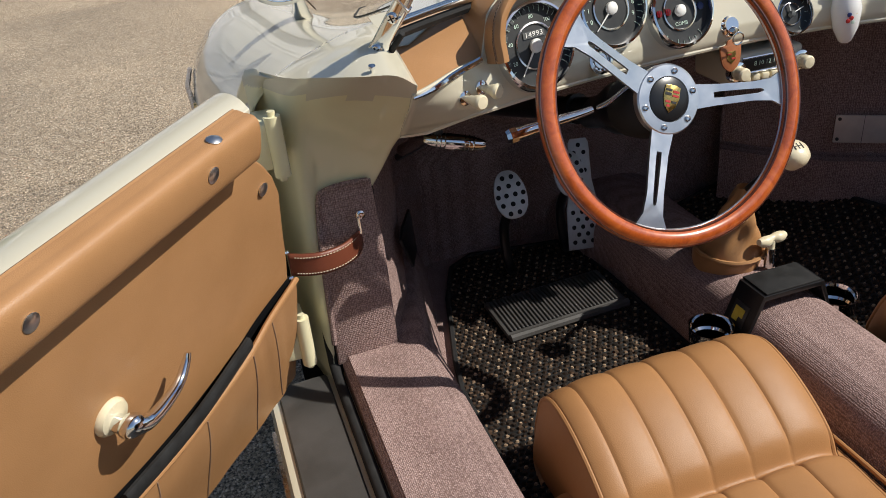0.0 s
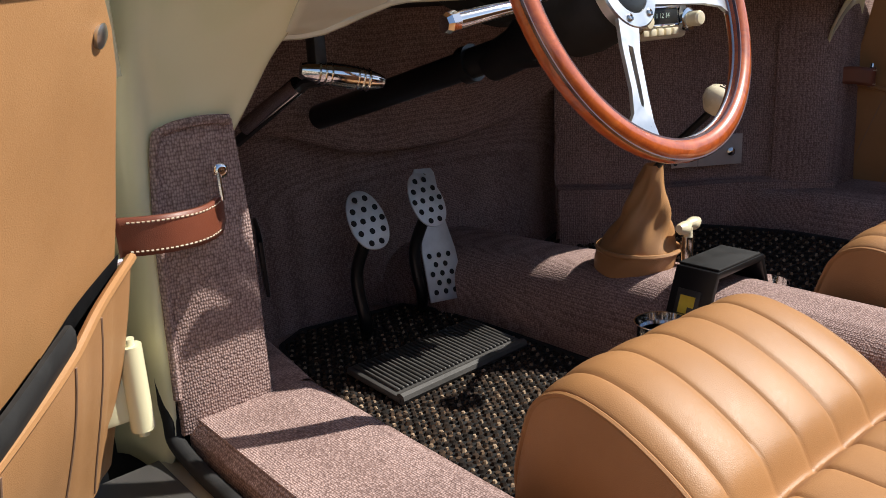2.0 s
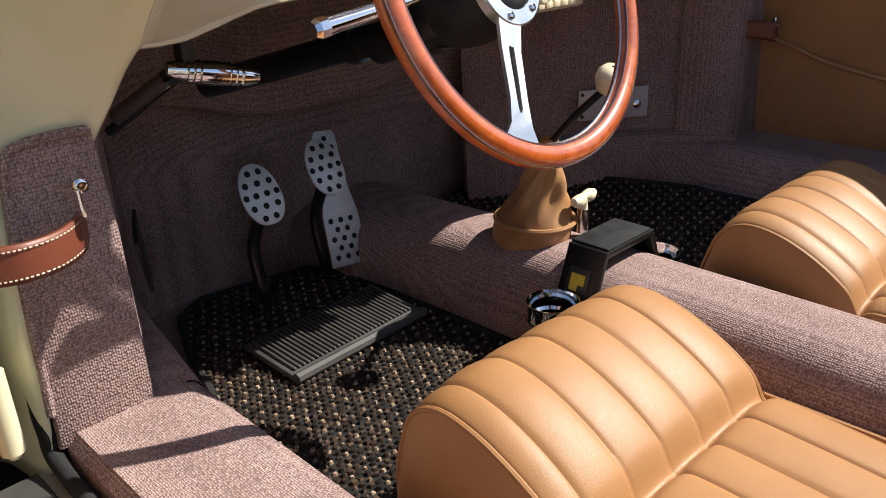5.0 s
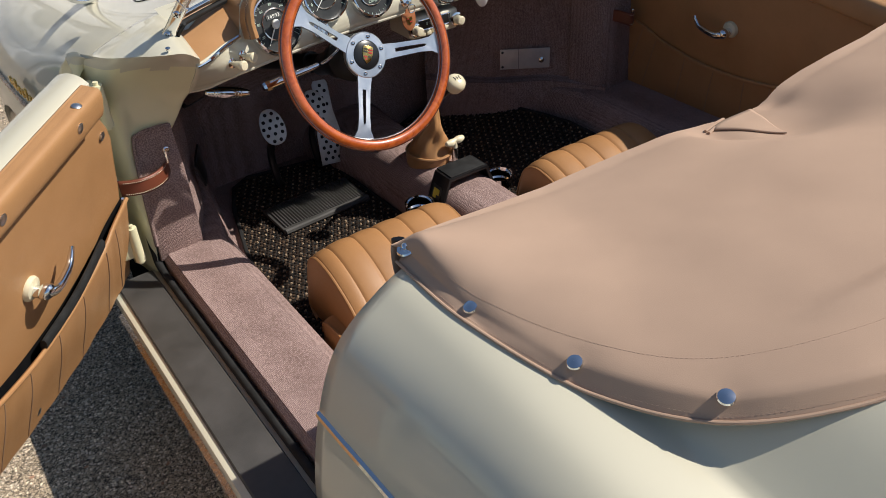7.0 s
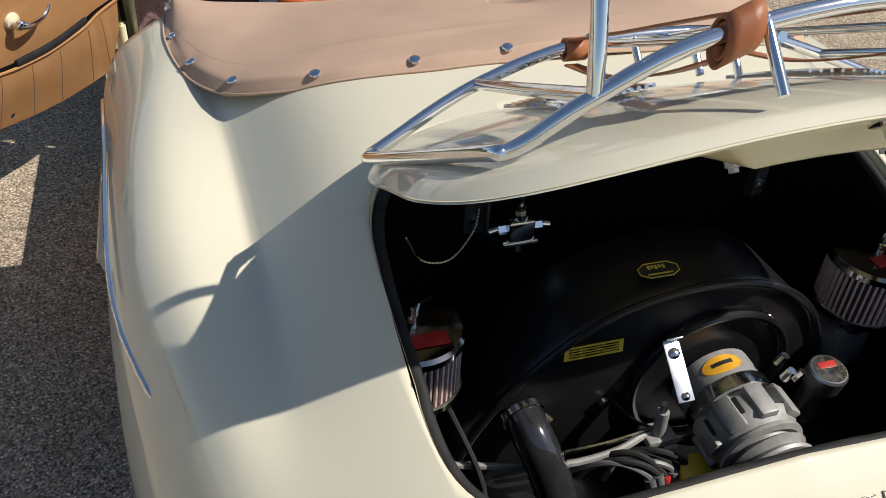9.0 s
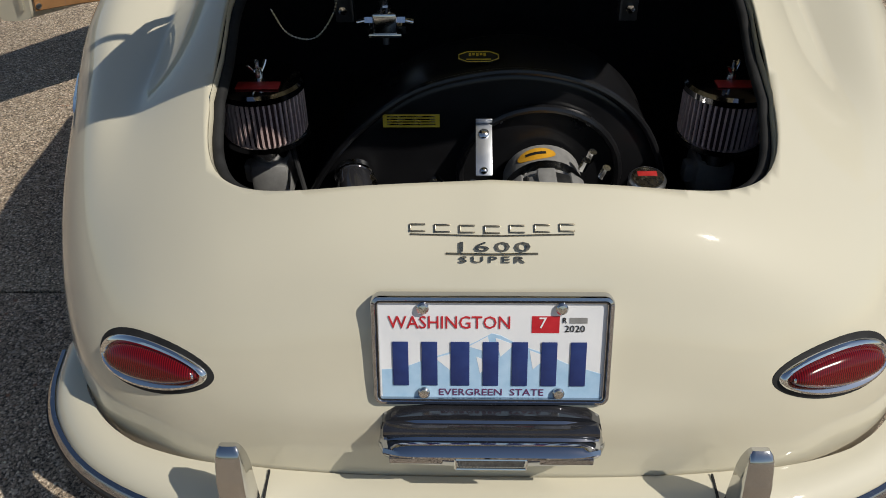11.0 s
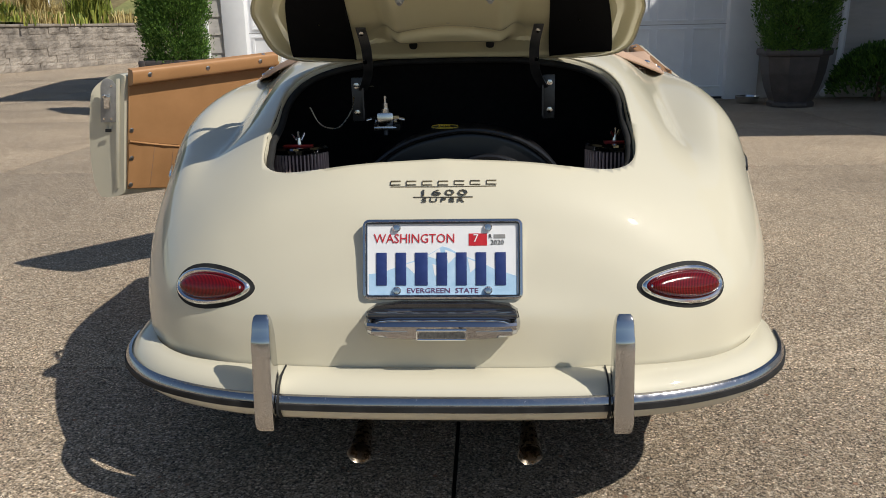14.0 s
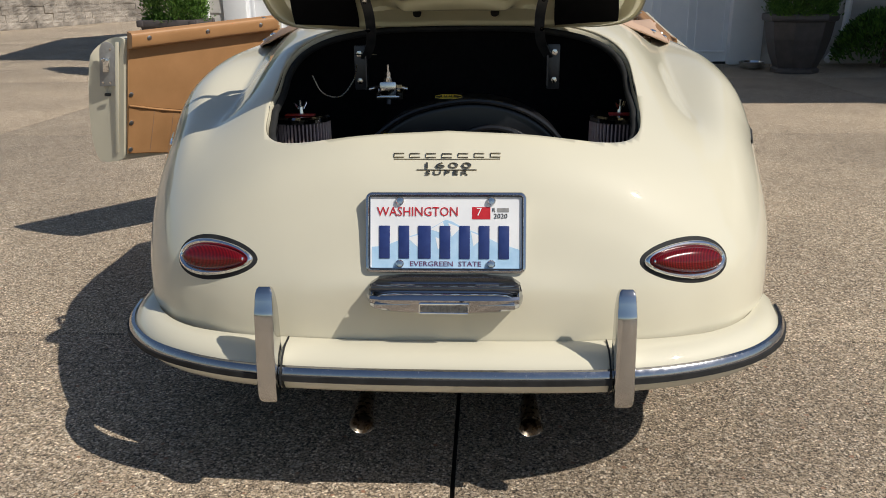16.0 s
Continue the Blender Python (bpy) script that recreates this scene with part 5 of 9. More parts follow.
def canvas_cover():
    left = [(-x, y, z) for x, y, z in SNAPS]
    snaps = left + [(x, y, z) for x, y, z in reversed(SNAPS[:-1])]
    ring0 = np.array(spline(snaps, 121))
    rear_top = rear_half[rear_half[:, 2] > 0.6]
    outer = []
    for p in ring0:
        d = np.array((p[0] * 1.0, p[1] - 1.40, 0))
        d = d / np.linalg.norm(d)
        q = p + d * 0.015
        q[2] = max(skin_height(q[0], min(q[1], 1.46), rear_top) + 0.007, p[2] - 0.022)
        outer.append(q)
    outer = np.array(outer)
    outer[:, 1] = np.minimum(outer[:, 1], 1.500)

    def edge(u, grid):
        t = u * 120
        i = min(int(t), 119)
        return grid[i] * (1 - t + i) + grid[i + 1] * (t - i)

    def front_line(u):
        x = -0.66 + 1.32 * u
        z = 0.893 - 0.013 * max(0, min(1, (0.60 - abs(x)) / 0.2)) - 0.012 * math.exp(-((x - 0.03) / 0.10) ** 2) + 0.030 * max(0, min(1, (x - 0.08) / 0.42))
        return np.array((x, 1.502 - 0.015 * math.exp(-((x - 0.03) / 0.1) ** 2), z))

    def cover(u, v):
        e, f, sn = edge(u, outer), front_line(u), edge(u, ring0)
        if v < 0.10:
            p = e + (sn - e) * (v / 0.10)
            rise = 0.0
        elif v < 0.9:
            w = (v - 0.10) / 0.8
            p = sn + (f - sn) * w
            back = 1 - abs(2 * u - 1)
            side = math.sin(0.5 * math.pi * min(1, back / 0.07))
            puff = math.sin(math.pi * min(1, w * 1.05)) ** 0.8 * side
            rise = 0.027 * puff
            x = p[0]
            rise += puff * (0.016 * math.exp(-((x - 0.34) / 0.18) ** 2) - 0.016 * math.exp(-((x + 0.02 - 0.1 * w) / 0.10) ** 2) * w)
            rise += 0.002 * noise.noise((p[0] * 6, p[1] * 9, 3.0)) * side * min(1, w * 6)
            rise += 0.0012 * noise.noise((p[0] * 16 + p[1] * 9, p[1] * 14, 9.0)) * side * min(1, w * 6)
            rise -= 0.024 * math.exp(-((x + 0.01) / 0.10) ** 2 - ((p[1] - 1.375) / 0.07) ** 2)
            rise -= 0.016 * math.exp(-((x + 0.085) / 0.035) ** 2 - ((p[1] - 1.44) / 0.045) ** 2)
            rise -= 0.012 * math.exp(-((x - 0.10) / 0.03) ** 2 - ((p[1] - 1.475) / 0.03) ** 2)
        else:
            w = (v - 0.9) / 0.1
            p = f + np.array((0, 0.012 * math.sin(math.pi * w * 0.5) - 0.05 * w * w, -0.10 * w))
            rise = 0.0
        # pull-down dimples round the studs
        d2 = min((p[0] - s[0]) ** 2 + (p[1] - s[1]) ** 2 for s in snaps)
        wave = 0.0012 * math.sin(u * 120 / 8 * 2 * math.pi + math.pi) if v < 0.16 else 0.0
        z = p[2] + rise - 0.0025 * math.exp(-d2 / 0.0004) + wave * (1 - abs(v - 0.05) / 0.12)
        if v < 0.9 and p[1] < 1.46:
            # it never sinks into the deck that carries it
            z = max(z, skin_height(p[0], p[1], rear_top) + 0.008 - 0.5 * max(0.0, -cockpit_field(p[0], p[1], z) - 0.02))
        return p[0], p[1], z

    c = part("canvas_cover", sheet(cover, 241, 80), CANVAS, car, "tan canvas cover snapped over the folded top")
    thick(c, 0.0025)
    hem = [tuple(edge(k / 150, outer) + (0, 0, 0.0015)) for k in range(151)]
    part("hem", tube(hem, 0.0022, 8), CANVAS, c, "rolled canvas hem")
    def stitches(v, a, b, step=0.0042):
        line = [Vector(cover(a + (b - a) * k / 1200, v)) for k in range(1201)]
        dashes, run = [], 0.0
        for p, q in zip(line, line[1:]):
            run += (q - p).length
            if run >= step:
                d = (q - p).normalized() * 0.0024
                dashes.append(tube([q - d * 0.5 + Vector((0, 0, 0.0001)), q + d * 0.5 + Vector((0, 0, 0.0001))], 0.00040, 4))
                run = 0.0
        return join(*dashes)

    tagged(part("seam_thread", stitches(14 / 79, 0.03, 0.97), CANVAS_THREAD, c, "fine line of stitching"), kind="stuff")
    tagged(part("hem_thread", stitches(2.5 / 79, 0.01, 0.99), CANVAS_THREAD, c, "stitching along the hem"), kind="stuff")
    for k, (x, y, z) in enumerate(snaps):
        nrm = Vector((x * 0.55, (y - 1.45) * 0.35, 1)).normalized()
        big = k in (0, len(snaps) - 1)
        prof = [(0.0085, -0.002), (0.0095, 0.001), (0.0085, 0.003), (0.0045, 0.0042), (0.0005, 0.0045)]
        if big:
            prof = [(0.0125, -0.003), (0.0135, 0.001), (0.012, 0.003), (0.007, 0.003), (0.0065, 0.002), (0.0045, 0.002), (0.0045, 0.008), (0.0025, 0.010), (0.0005, 0.0105)]
        part("snap_stud", moved(lathe(prof, 20), aimed(Vector((x, y, z)) - nrm * 0.001, nrm)), CHROME, c, "chrome press stud")
    # stitched three-cornered patch over a dimple at the front edge
    top_tree = BVHTree.FromObject(c, bpy.context.evaluated_depsgraph_get())

    def on_cover(x, y, up=0.0):
        hit = top_tree.ray_cast(Vector((x, y, 2.0)), Vector((0, 0, -1)))[0]
        return Vector((x, y, (hit.z if hit else 0.88) + up))

    corner = [(-0.064, 1.472), (0.052, 1.484), (-0.008, 1.374)]

    def patch(u, v):
        a, b, d = (Vector(q) for q in corner)
        p = (a.lerp(b, u)).lerp(d, v)
        return on_cover(p.x, p.y, 0.0022 + 0.003 * math.sin(math.pi * u) * (1 - v))

    t = part("corner_patch", sheet(patch, 14, 14), CANVAS, c, "stitched three-cornered canvas patch")
    thick(t, 0.0016)
    for k in range(3):
        (ax, ay), (bx, by) = corner[k], corner[(k + 1) % 3]
        if k:
            part("patch_edge", tube([on_cover(ax + (bx - ax) * q / 12, ay + (by - ay) * q / 12, 0.0022) for q in range(13)], 0.0011, 6), STITCH, c)
    for d in (0.0, 0.007):
        part("gather", tube([on_cover(-0.075 + 0.02 * k, 1.474 + 0.004 * k - d, 0.002) for k in range(4)], 0.0028, 6), CANVAS, c)


CANVAS_THREAD = mottled("canvas_thread", (0.42, 0.28, 0.20), (0.48, 0.33, 0.24), 80, 0.8, fine=300, bump_strength=0.0)
STITCH = mottled("tan_thread", (0.30, 0.20, 0.14), (0.36, 0.24, 0.17), 80, 0.8, fine=300, bump_strength=0.0)
canvas_cover()

# ---- cockpit ----
COVER_ALU = mottled("dull_cover_plate", (0.56, 0.51, 0.48), (0.66, 0.61, 0.57), 30, 0.35, 0.2, 500, 0.1)
def ring_prism(outer, inner, z0, z1):
    """A flat piece with a hole: two outlines with as many points each."""
    n = len(outer)
    verts = [(x, y, z) for z in (z0, z1) for o in (outer, inner) for x, y in o]
    faces = []
    for k in range(n):
        j = (k + 1) % n
        faces.append((2 * n + k, 2 * n + j, 3 * n + j, 3 * n + k))
        faces.append((k, n + k, n + j, j))
        faces.append((k, j, 2 * n + j, 2 * n + k))
        faces.append((n + k, 3 * n + k, 3 * n + j, n + j))
    bm = bmesh.new()
    vs = [bm.verts.new(v) for v in verts]
    for f in faces:
        bm.faces.new([vs[i] for i in f])
    bmesh.ops.recalc_face_normals(bm, faces=bm.faces[:])
    return out(bm)


def ribbon(line, z0, z1, lean=(0, 0)):
    """An upright skin over a line of (x, y), its top leaning by (dx, dy)."""
    p = spline(line, max(12, 8 * len(line)))
    return sheet(lambda u, v: (p[min(int(u * (len(p) - 1) + 0.5), len(p) - 1)][0] + lean[0] * v, p[min(int(u * (len(p) - 1) + 0.5), len(p) - 1)][1] + lean[1] * v, z0 + (z1 - z0) * v), len(p), 10)


def tub():
    floor = part("cockpit_floor", sheet(lambda u, v: (0.62 * (2 * u - 1), 1.0 + 1.98 * v, 0.245), 4, 4), CARPET, car, "mauve-brown carpeted floor")

    def hump(u, v):
        a = math.pi * (1.12 * u - 0.06)
        y = 1.0 + 1.97 * v
        w = 0.105 + 0.05 * max(0, (y - 2.45) / 0.5) ** 2
        h = 0.145 - 0.04 * max(0, (y - 2.35) / 0.6)
        c, s = math.cos(a), math.sin(a)
        x = -w * math.copysign(abs(c) ** 0.6, c)
        return x + 0.005, y, 0.255 + h * math.copysign(abs(s) ** 0.75, s)

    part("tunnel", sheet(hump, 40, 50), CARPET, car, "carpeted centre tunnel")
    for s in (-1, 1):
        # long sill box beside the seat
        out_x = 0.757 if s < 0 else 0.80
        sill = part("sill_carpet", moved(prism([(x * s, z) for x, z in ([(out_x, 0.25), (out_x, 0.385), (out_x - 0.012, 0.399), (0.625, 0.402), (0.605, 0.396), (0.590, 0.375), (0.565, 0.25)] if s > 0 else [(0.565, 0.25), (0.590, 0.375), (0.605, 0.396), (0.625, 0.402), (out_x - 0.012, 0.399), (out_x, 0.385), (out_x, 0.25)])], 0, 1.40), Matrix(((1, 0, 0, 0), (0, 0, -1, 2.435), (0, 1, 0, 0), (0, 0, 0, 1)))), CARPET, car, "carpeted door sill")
        # kick panel, leading forward and inward
        kick = [(0.657 * s, 2.446), (0.622 * s, 2.52), (0.585 * s, 2.62), (0.555 * s, 2.78), (0.45 * s, 2.93)]
        if s > 0:
            kick = [(0.690, 2.44), (0.595, 2.592), (0.463, 2.686), (0.36, 2.79), (0.30, 2.865)]
            step_in = [(x - 0.022, y - 0.030) for x, y in kick]
            part("plinth", ribbon(step_in, 0.24, 0.412), CARPET, car, "low carpeted plinth along the footwell wall")
            a, b = spline(step_in, 24), spline(kick, 24)
            part("plinth_top", sheet(lambda u, v: (a[int(u * 23 + 0.5)][0] * (1 - v) + b[int(u * 23 + 0.5)][0] * v, a[int(u * 23 + 0.5)][1] * (1 - v) + b[int(u * 23 + 0.5)][1] * v, 0.412 + 0.006 * v), 24, 4), CARPET, car)
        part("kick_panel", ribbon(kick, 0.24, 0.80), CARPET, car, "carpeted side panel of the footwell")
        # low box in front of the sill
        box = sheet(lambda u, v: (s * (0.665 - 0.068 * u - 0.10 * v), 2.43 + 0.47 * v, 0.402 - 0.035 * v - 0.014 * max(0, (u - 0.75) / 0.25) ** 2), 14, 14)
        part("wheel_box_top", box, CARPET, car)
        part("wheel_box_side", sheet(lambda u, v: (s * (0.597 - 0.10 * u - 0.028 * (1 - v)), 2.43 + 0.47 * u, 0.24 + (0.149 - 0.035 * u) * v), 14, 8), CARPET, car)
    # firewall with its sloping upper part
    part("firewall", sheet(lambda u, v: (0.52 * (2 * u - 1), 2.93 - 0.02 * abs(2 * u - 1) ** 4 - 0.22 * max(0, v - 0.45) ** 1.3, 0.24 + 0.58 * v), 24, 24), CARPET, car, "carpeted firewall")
    hang_x, hang_z = [-0.52, -0.413, -0.363, -0.237, -0.121, 0.01, 0.194, 0.299, 0.40, 0.52], [0.615, 0.622, 0.618, 0.568, 0.556, 0.554, 0.580, 0.622, 0.66, 0.69]

    def overhang(u, v):
        x = 0.52 * (2 * u - 1)
        z = sum(float(np.interp(x + d, hang_x, hang_z)) for d in (-0.03, -0.015, 0, 0.015, 0.03)) / 5
        prof = [(2.930, z + 0.030), (2.905, z + 0.006), (2.884, z), (2.872, z + 0.006), (2.866, z + 0.022), (2.855, z + 0.07), (2.835, z + 0.12), (2.80, 0.83)]
        y, h = spline(prof, 24)[int(v * 23 + 0.5)]
        return x, y - 0.012 * (abs(x) / 0.52) ** 4 + 0.004 * noise.noise((x * 7, h * 9, 1.0)), h

    part("firewall_overhang", sheet(overhang, 60, 24), CARPET, car, "bulging carpet over the upper firewall")
    part("carpet_seam", tube(spline([(0.318, 2.848, 0.62), (0.300, 2.862, 0.50), (0.306, 2.866, 0.36)], 12), 0.004, 6), CARPET, car, "bound carpet edge")
    # near-black sheets added to close the scuttle; the shade there is their colour
    for s in (-1, 1):
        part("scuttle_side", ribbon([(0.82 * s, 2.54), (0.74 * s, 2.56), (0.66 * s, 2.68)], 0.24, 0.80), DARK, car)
    part("under_scuttle", sheet(lambda u, v: (0.60 * (2 * u - 1), 2.45 + 0.5 * v, 0.858 - 0.06 * v), 8, 6), DARK, car, "near-black closing sheet with the scuttle's shade in its colour")
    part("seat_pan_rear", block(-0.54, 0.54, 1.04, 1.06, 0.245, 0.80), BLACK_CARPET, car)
    # edge of the carpet towards the door
    part("carpet_piping", tube(spline([(-0.668, 2.428, 0.715), (-0.70, 2.428, 0.717), (-0.735, 2.430, 0.712), (-0.748, 2.431, 0.695), (-0.757, 2.432, 0.60), (-0.764, 2.432, 0.43)], 30), 0.005, 8), CARPET, car)
    outline = [(-0.764, 0.385), (-0.757, 0.60), (-0.750, 0.690), (-0.738, 0.710), (-0.70, 0.716), (-0.662, 0.714), (-0.655, 0.60), (-0.655, 0.385)]
    part("pillar_carpet", moved(prism(outline, 0, 0.02, 0.004), Matrix(((1, 0, 0, 0), (0, 0, 1, 2.430), (0, 1, 0, 0), (0, 0, 0, 1)))), CARPET, car, "carpet panel on the door pillar")
    part("pillar_carpet", moved(flipped(prism(outline, 0, 0.02, 0.004)), Matrix(((1, 0, 0, 0.01), (0, 0, 1, 2.430), (0, 1, 0, 0), (0, 0, 0, 1)))), CARPET, car, "carpet panel on the door pillar")
    part("pillar_carpet", ribbon([(0.625, 2.53), (0.640, 2.47), (0.665, 2.434), (0.72, 2.424), (0.85, 2.43)], 0.24, 0.80), CARPET, car, "carpet panel ahead of the passenger's door")
    part("kick_grille", moved(prism([(-0.045, -0.055), (0.045, -0.05), (0.05, 0.03), (0.04, 0.06), (-0.05, 0.0)], 0, 0.006, 0.002), aimed((-0.588, 2.56, 0.515), (1.0, -0.45, 0.05), 90)), BLACK_METAL, car, "black heater outlet")
    # aluminium cover plate on the passenger side
    on_wall = Matrix(((0.827, 0, -0.562, 0.5255), (-0.562, 0, -0.827, 2.6315), (0, 1, 0, 0.483), (0, 0, 0, 1)))
    pl = part("heater_plate", moved(block(-0.079, 0.079, -0.033, 0.033, 0.006, 0.010, 0.001), on_wall), COVER_ALU, car, "brushed metal cover plate")
    part("plate_fold", moved(block(-0.0205, -0.0195, -0.033, 0.033, 0.0098, 0.0103), on_wall), DARK_STEEL, pl)
    part("plate_knob", moved(lathe([(0.009, 0.010), (0.009, 0.016), (0.004, 0.019), (0.001, 0.020)], 16), on_wall @ pose(0.052, -0.004, 0)), STEEL, pl)
    for z in (-0.024, 0.024):
        part("screw", moved(lathe([(0.004, 0.010), (0.004, 0.012), (0.001, 0.013)], 10), on_wall @ pose(-0.071, z, 0)), DARK_STEEL, pl)


KNOT = material("coir_knots", (0.02, 0.016, 0.012), 0.85, 0, 0.2)
_g = KNOT.node_tree.nodes.new("ShaderNodeNewGeometry")
link(KNOT, ramp(KNOT, _g.outputs["Random Per Island"], ((0.0, (0.006, 0.005, 0.004)), (0.55, (0.022, 0.015, 0.011)), (0.8, (0.045, 0.028, 0.018)), (1.0, (0.10, 0.062, 0.038)))), bsdf(KNOT).inputs["Base Color"])
STRAW_KNOT = material("straw_knots", (0.45, 0.34, 0.20), 0.85, 0, 0.2)
_g = STRAW_KNOT.node_tree.nodes.new("ShaderNodeNewGeometry")
link(STRAW_KNOT, ramp(STRAW_KNOT, _g.outputs["Random Per Island"], ((0.0, (0.09, 0.055, 0.035)), (0.5, (0.22, 0.15, 0.095)), (1.0, (0.42, 0.31, 0.21)))), bsdf(STRAW_KNOT).inputs["Base Color"])


def coir_mat(outline, label):
    """A woven coir mat: a dark backing and rows of small knots."""
    mat = thing("floor_mat", label, "mat", "coir floor mats")
    part("backing", prism(outline, 0.246, 0.254, 0.002), RUBBER, mat, "black backing")
    edge = tube([(x, y, 0.255) for x, y in outline], 0.006, 6, True)
    part("border", edge, RUBBER, mat, "black bound edge")
    rng = random.Random(7)
    xs, ys = [p[0] for p in outline], [p[1] for p in outline]

    def within(x, y):
        odd = False
        for (ax, ay), (bx, by) in zip(outline, outline[1:] + outline[:1]):
            if (ay > y) != (by > y) and x < (bx - ax) * (y - ay) / (by - ay) + ax:
                odd = not odd
        return odd

    piles = {True: ([], []), False: ([], [])}
    pitch = 0.0115
    r = 0
    y = min(ys)
    while y < max(ys):
        x = min(xs) + (pitch / 2 if r % 2 else 0)
        c = 0
        while x < max(xs):
            if within(x, y):
                cx, cy = x + rng.uniform(-0.0012, 0.0012), y + rng.uniform(-0.0012, 0.0012)
                w, h = rng.uniform(0.0050, 0.0072), rng.uniform(0.0035, 0.0060)
                turn = rng.uniform(-0.4, 0.4)
                straw = r % 2 == 0 and c % 2 == (r // 2) % 2
                verts, faces = piles[straw]
                if straw:
                    w, h = w * 0.66, h - 0.0005
                k = len(verts)
                for q in range(6):
                    a = q * math.pi / 3 + turn
                    verts.append((cx + w * math.cos(a), cy + w * 0.75 * math.sin(a), 0.254))
                for q in range(6):
                    a = q * math.pi / 3 + turn
                    verts.append((cx + w * 0.6 * math.cos(a), cy + w * 0.5 * math.sin(a), 0.254 + h * 0.8))
                verts.append((cx, cy, 0.254 + h))
                for q in range(6):
                    n = (q + 1) % 6
                    faces.append((k + q, k + n, k + 6 + n, k + 6 + q))
                    faces.append((k + 6 + q, k + 6 + n, k + 12))
            x += pitch
            c += 1
        y += pitch * 0.88
        r += 1
    tagged(part("coir_pile", piles[False], KNOT, mat, "black coir pile"), kind="stuff")
    tagged(part("straw_fleck", piles[True], STRAW_KNOT, mat, "straw-coloured coir flecks in even rows"), kind="stuff")
    return mat


def heel_pad():
    pad = thing("heel_pad", "black ribbed rubber heel pad on the driver's mat", "heel pad")
    part("base", moved(block(-0.138, 0.138, -0.066, 0.066, 0.0, 0.012, 0.004), pose(-0.276, 2.600, 0.261, 4, 0, 3)), STEP_RUBBER, pad)
    part("lip", moved(tube([(-0.136, -0.064, 0.008), (0.136, -0.064, 0.008)], 0.009, 8), pose(-0.276, 2.600, 0.261, 4, 0, 3)), STEP_RUBBER, pad)
    for k in range(30):
        x = -0.126 + 0.252 * k / 29
        part("rib", moved(block(x - 0.0026, x + 0.0026, -0.050, 0.058, 0.011, 0.0165, 0.0015, 1), pose(-0.276, 2.600, 0.261, 4, 0, 3)), STEP_RUBBER, pad)
    return pad


PEDAL = mottled("worn_pedal_alloy", (0.58, 0.57, 0.55), (0.68, 0.67, 0.65), 60, 0.5, 0.55, 700, 0.1, 0.0003)


def pedals():
    def plate(name, outline, holes, m, label):
        p = part(name, moved(prism(outline, 0, 0.004, 0.0015), m), PEDAL, car, label)
        # no holes are cut: a dark disc on the plate paints each one's darkness
        for x, y in holes:
            part("perforation", moved(lathe([(0.0052, 0.0041), (0.0052, 0.0046), (0.0005, 0.0047)], 12), m @ pose(x, y, 0)), DARK, p)
        return p

    oval = [(0.036 * math.copysign(abs(math.cos(a)) ** 0.85, math.cos(a)), 0.051 * math.sin(a) * (1 + 0.08 * math.sin(a))) for a in np.linspace(0, 2 * math.pi, 36, endpoint=False)]
    dots = [(x, y) for y, row in ((0.040, (-0.010, 0.010)), (0.022, (-0.022, 0.0, 0.022)), (0.003, (-0.028, -0.010, 0.010, 0.028)), (-0.016, (-0.022, 0.0, 0.022)), (-0.035, (-0.010, 0.010))) for x in row]
    facing = (0.02, -0.86, 0.5)
    for x, y, z in ((-0.325, 2.700, 0.487), (-0.174, 2.735, 0.487)):
        m = aimed((x, y, z), facing)
        p = plate("pedal_pad", oval, dots, m, "drilled oval aluminium pedal")
        part("pedal_lever", tube(spline([(x, y + 0.01, z - 0.03), (x - 0.004, y + 0.04, z - 0.10), (x, y + 0.03, z - 0.18), (x + 0.02, y + 0.06, z - 0.215)], 16), 0.011, 10), BLACK_METAL, p, "black bent pedal lever")
    gas = [(-0.038, -0.128), (0.044, -0.128), (0.042, -0.035), (0.030, 0.03), (0.028, 0.112), (0.022, 0.122), (-0.016, 0.122), (-0.022, 0.112), (-0.022, 0.03), (-0.036, -0.035)]
    dots2 = [(x, y) for k, y in enumerate((-0.111, -0.094, -0.077, -0.060, -0.043)) for x in ((-0.022, 0.0, 0.022) if k % 2 == 0 else (-0.011, 0.011))]
    dots2 += [(x, y) for k, y in enumerate((0.05, 0.07, 0.09, 0.107)) for x in ((-0.010, 0.014) if k % 2 == 0 else (0.002,))]
    m = aimed((-0.124, 2.785, 0.412), (0.0, -0.90, 0.34)) @ pose(0, 0, 0, 0, 0, -6)
    plate("accelerator_pedal", gas, dots2, m, "long drilled aluminium accelerator")


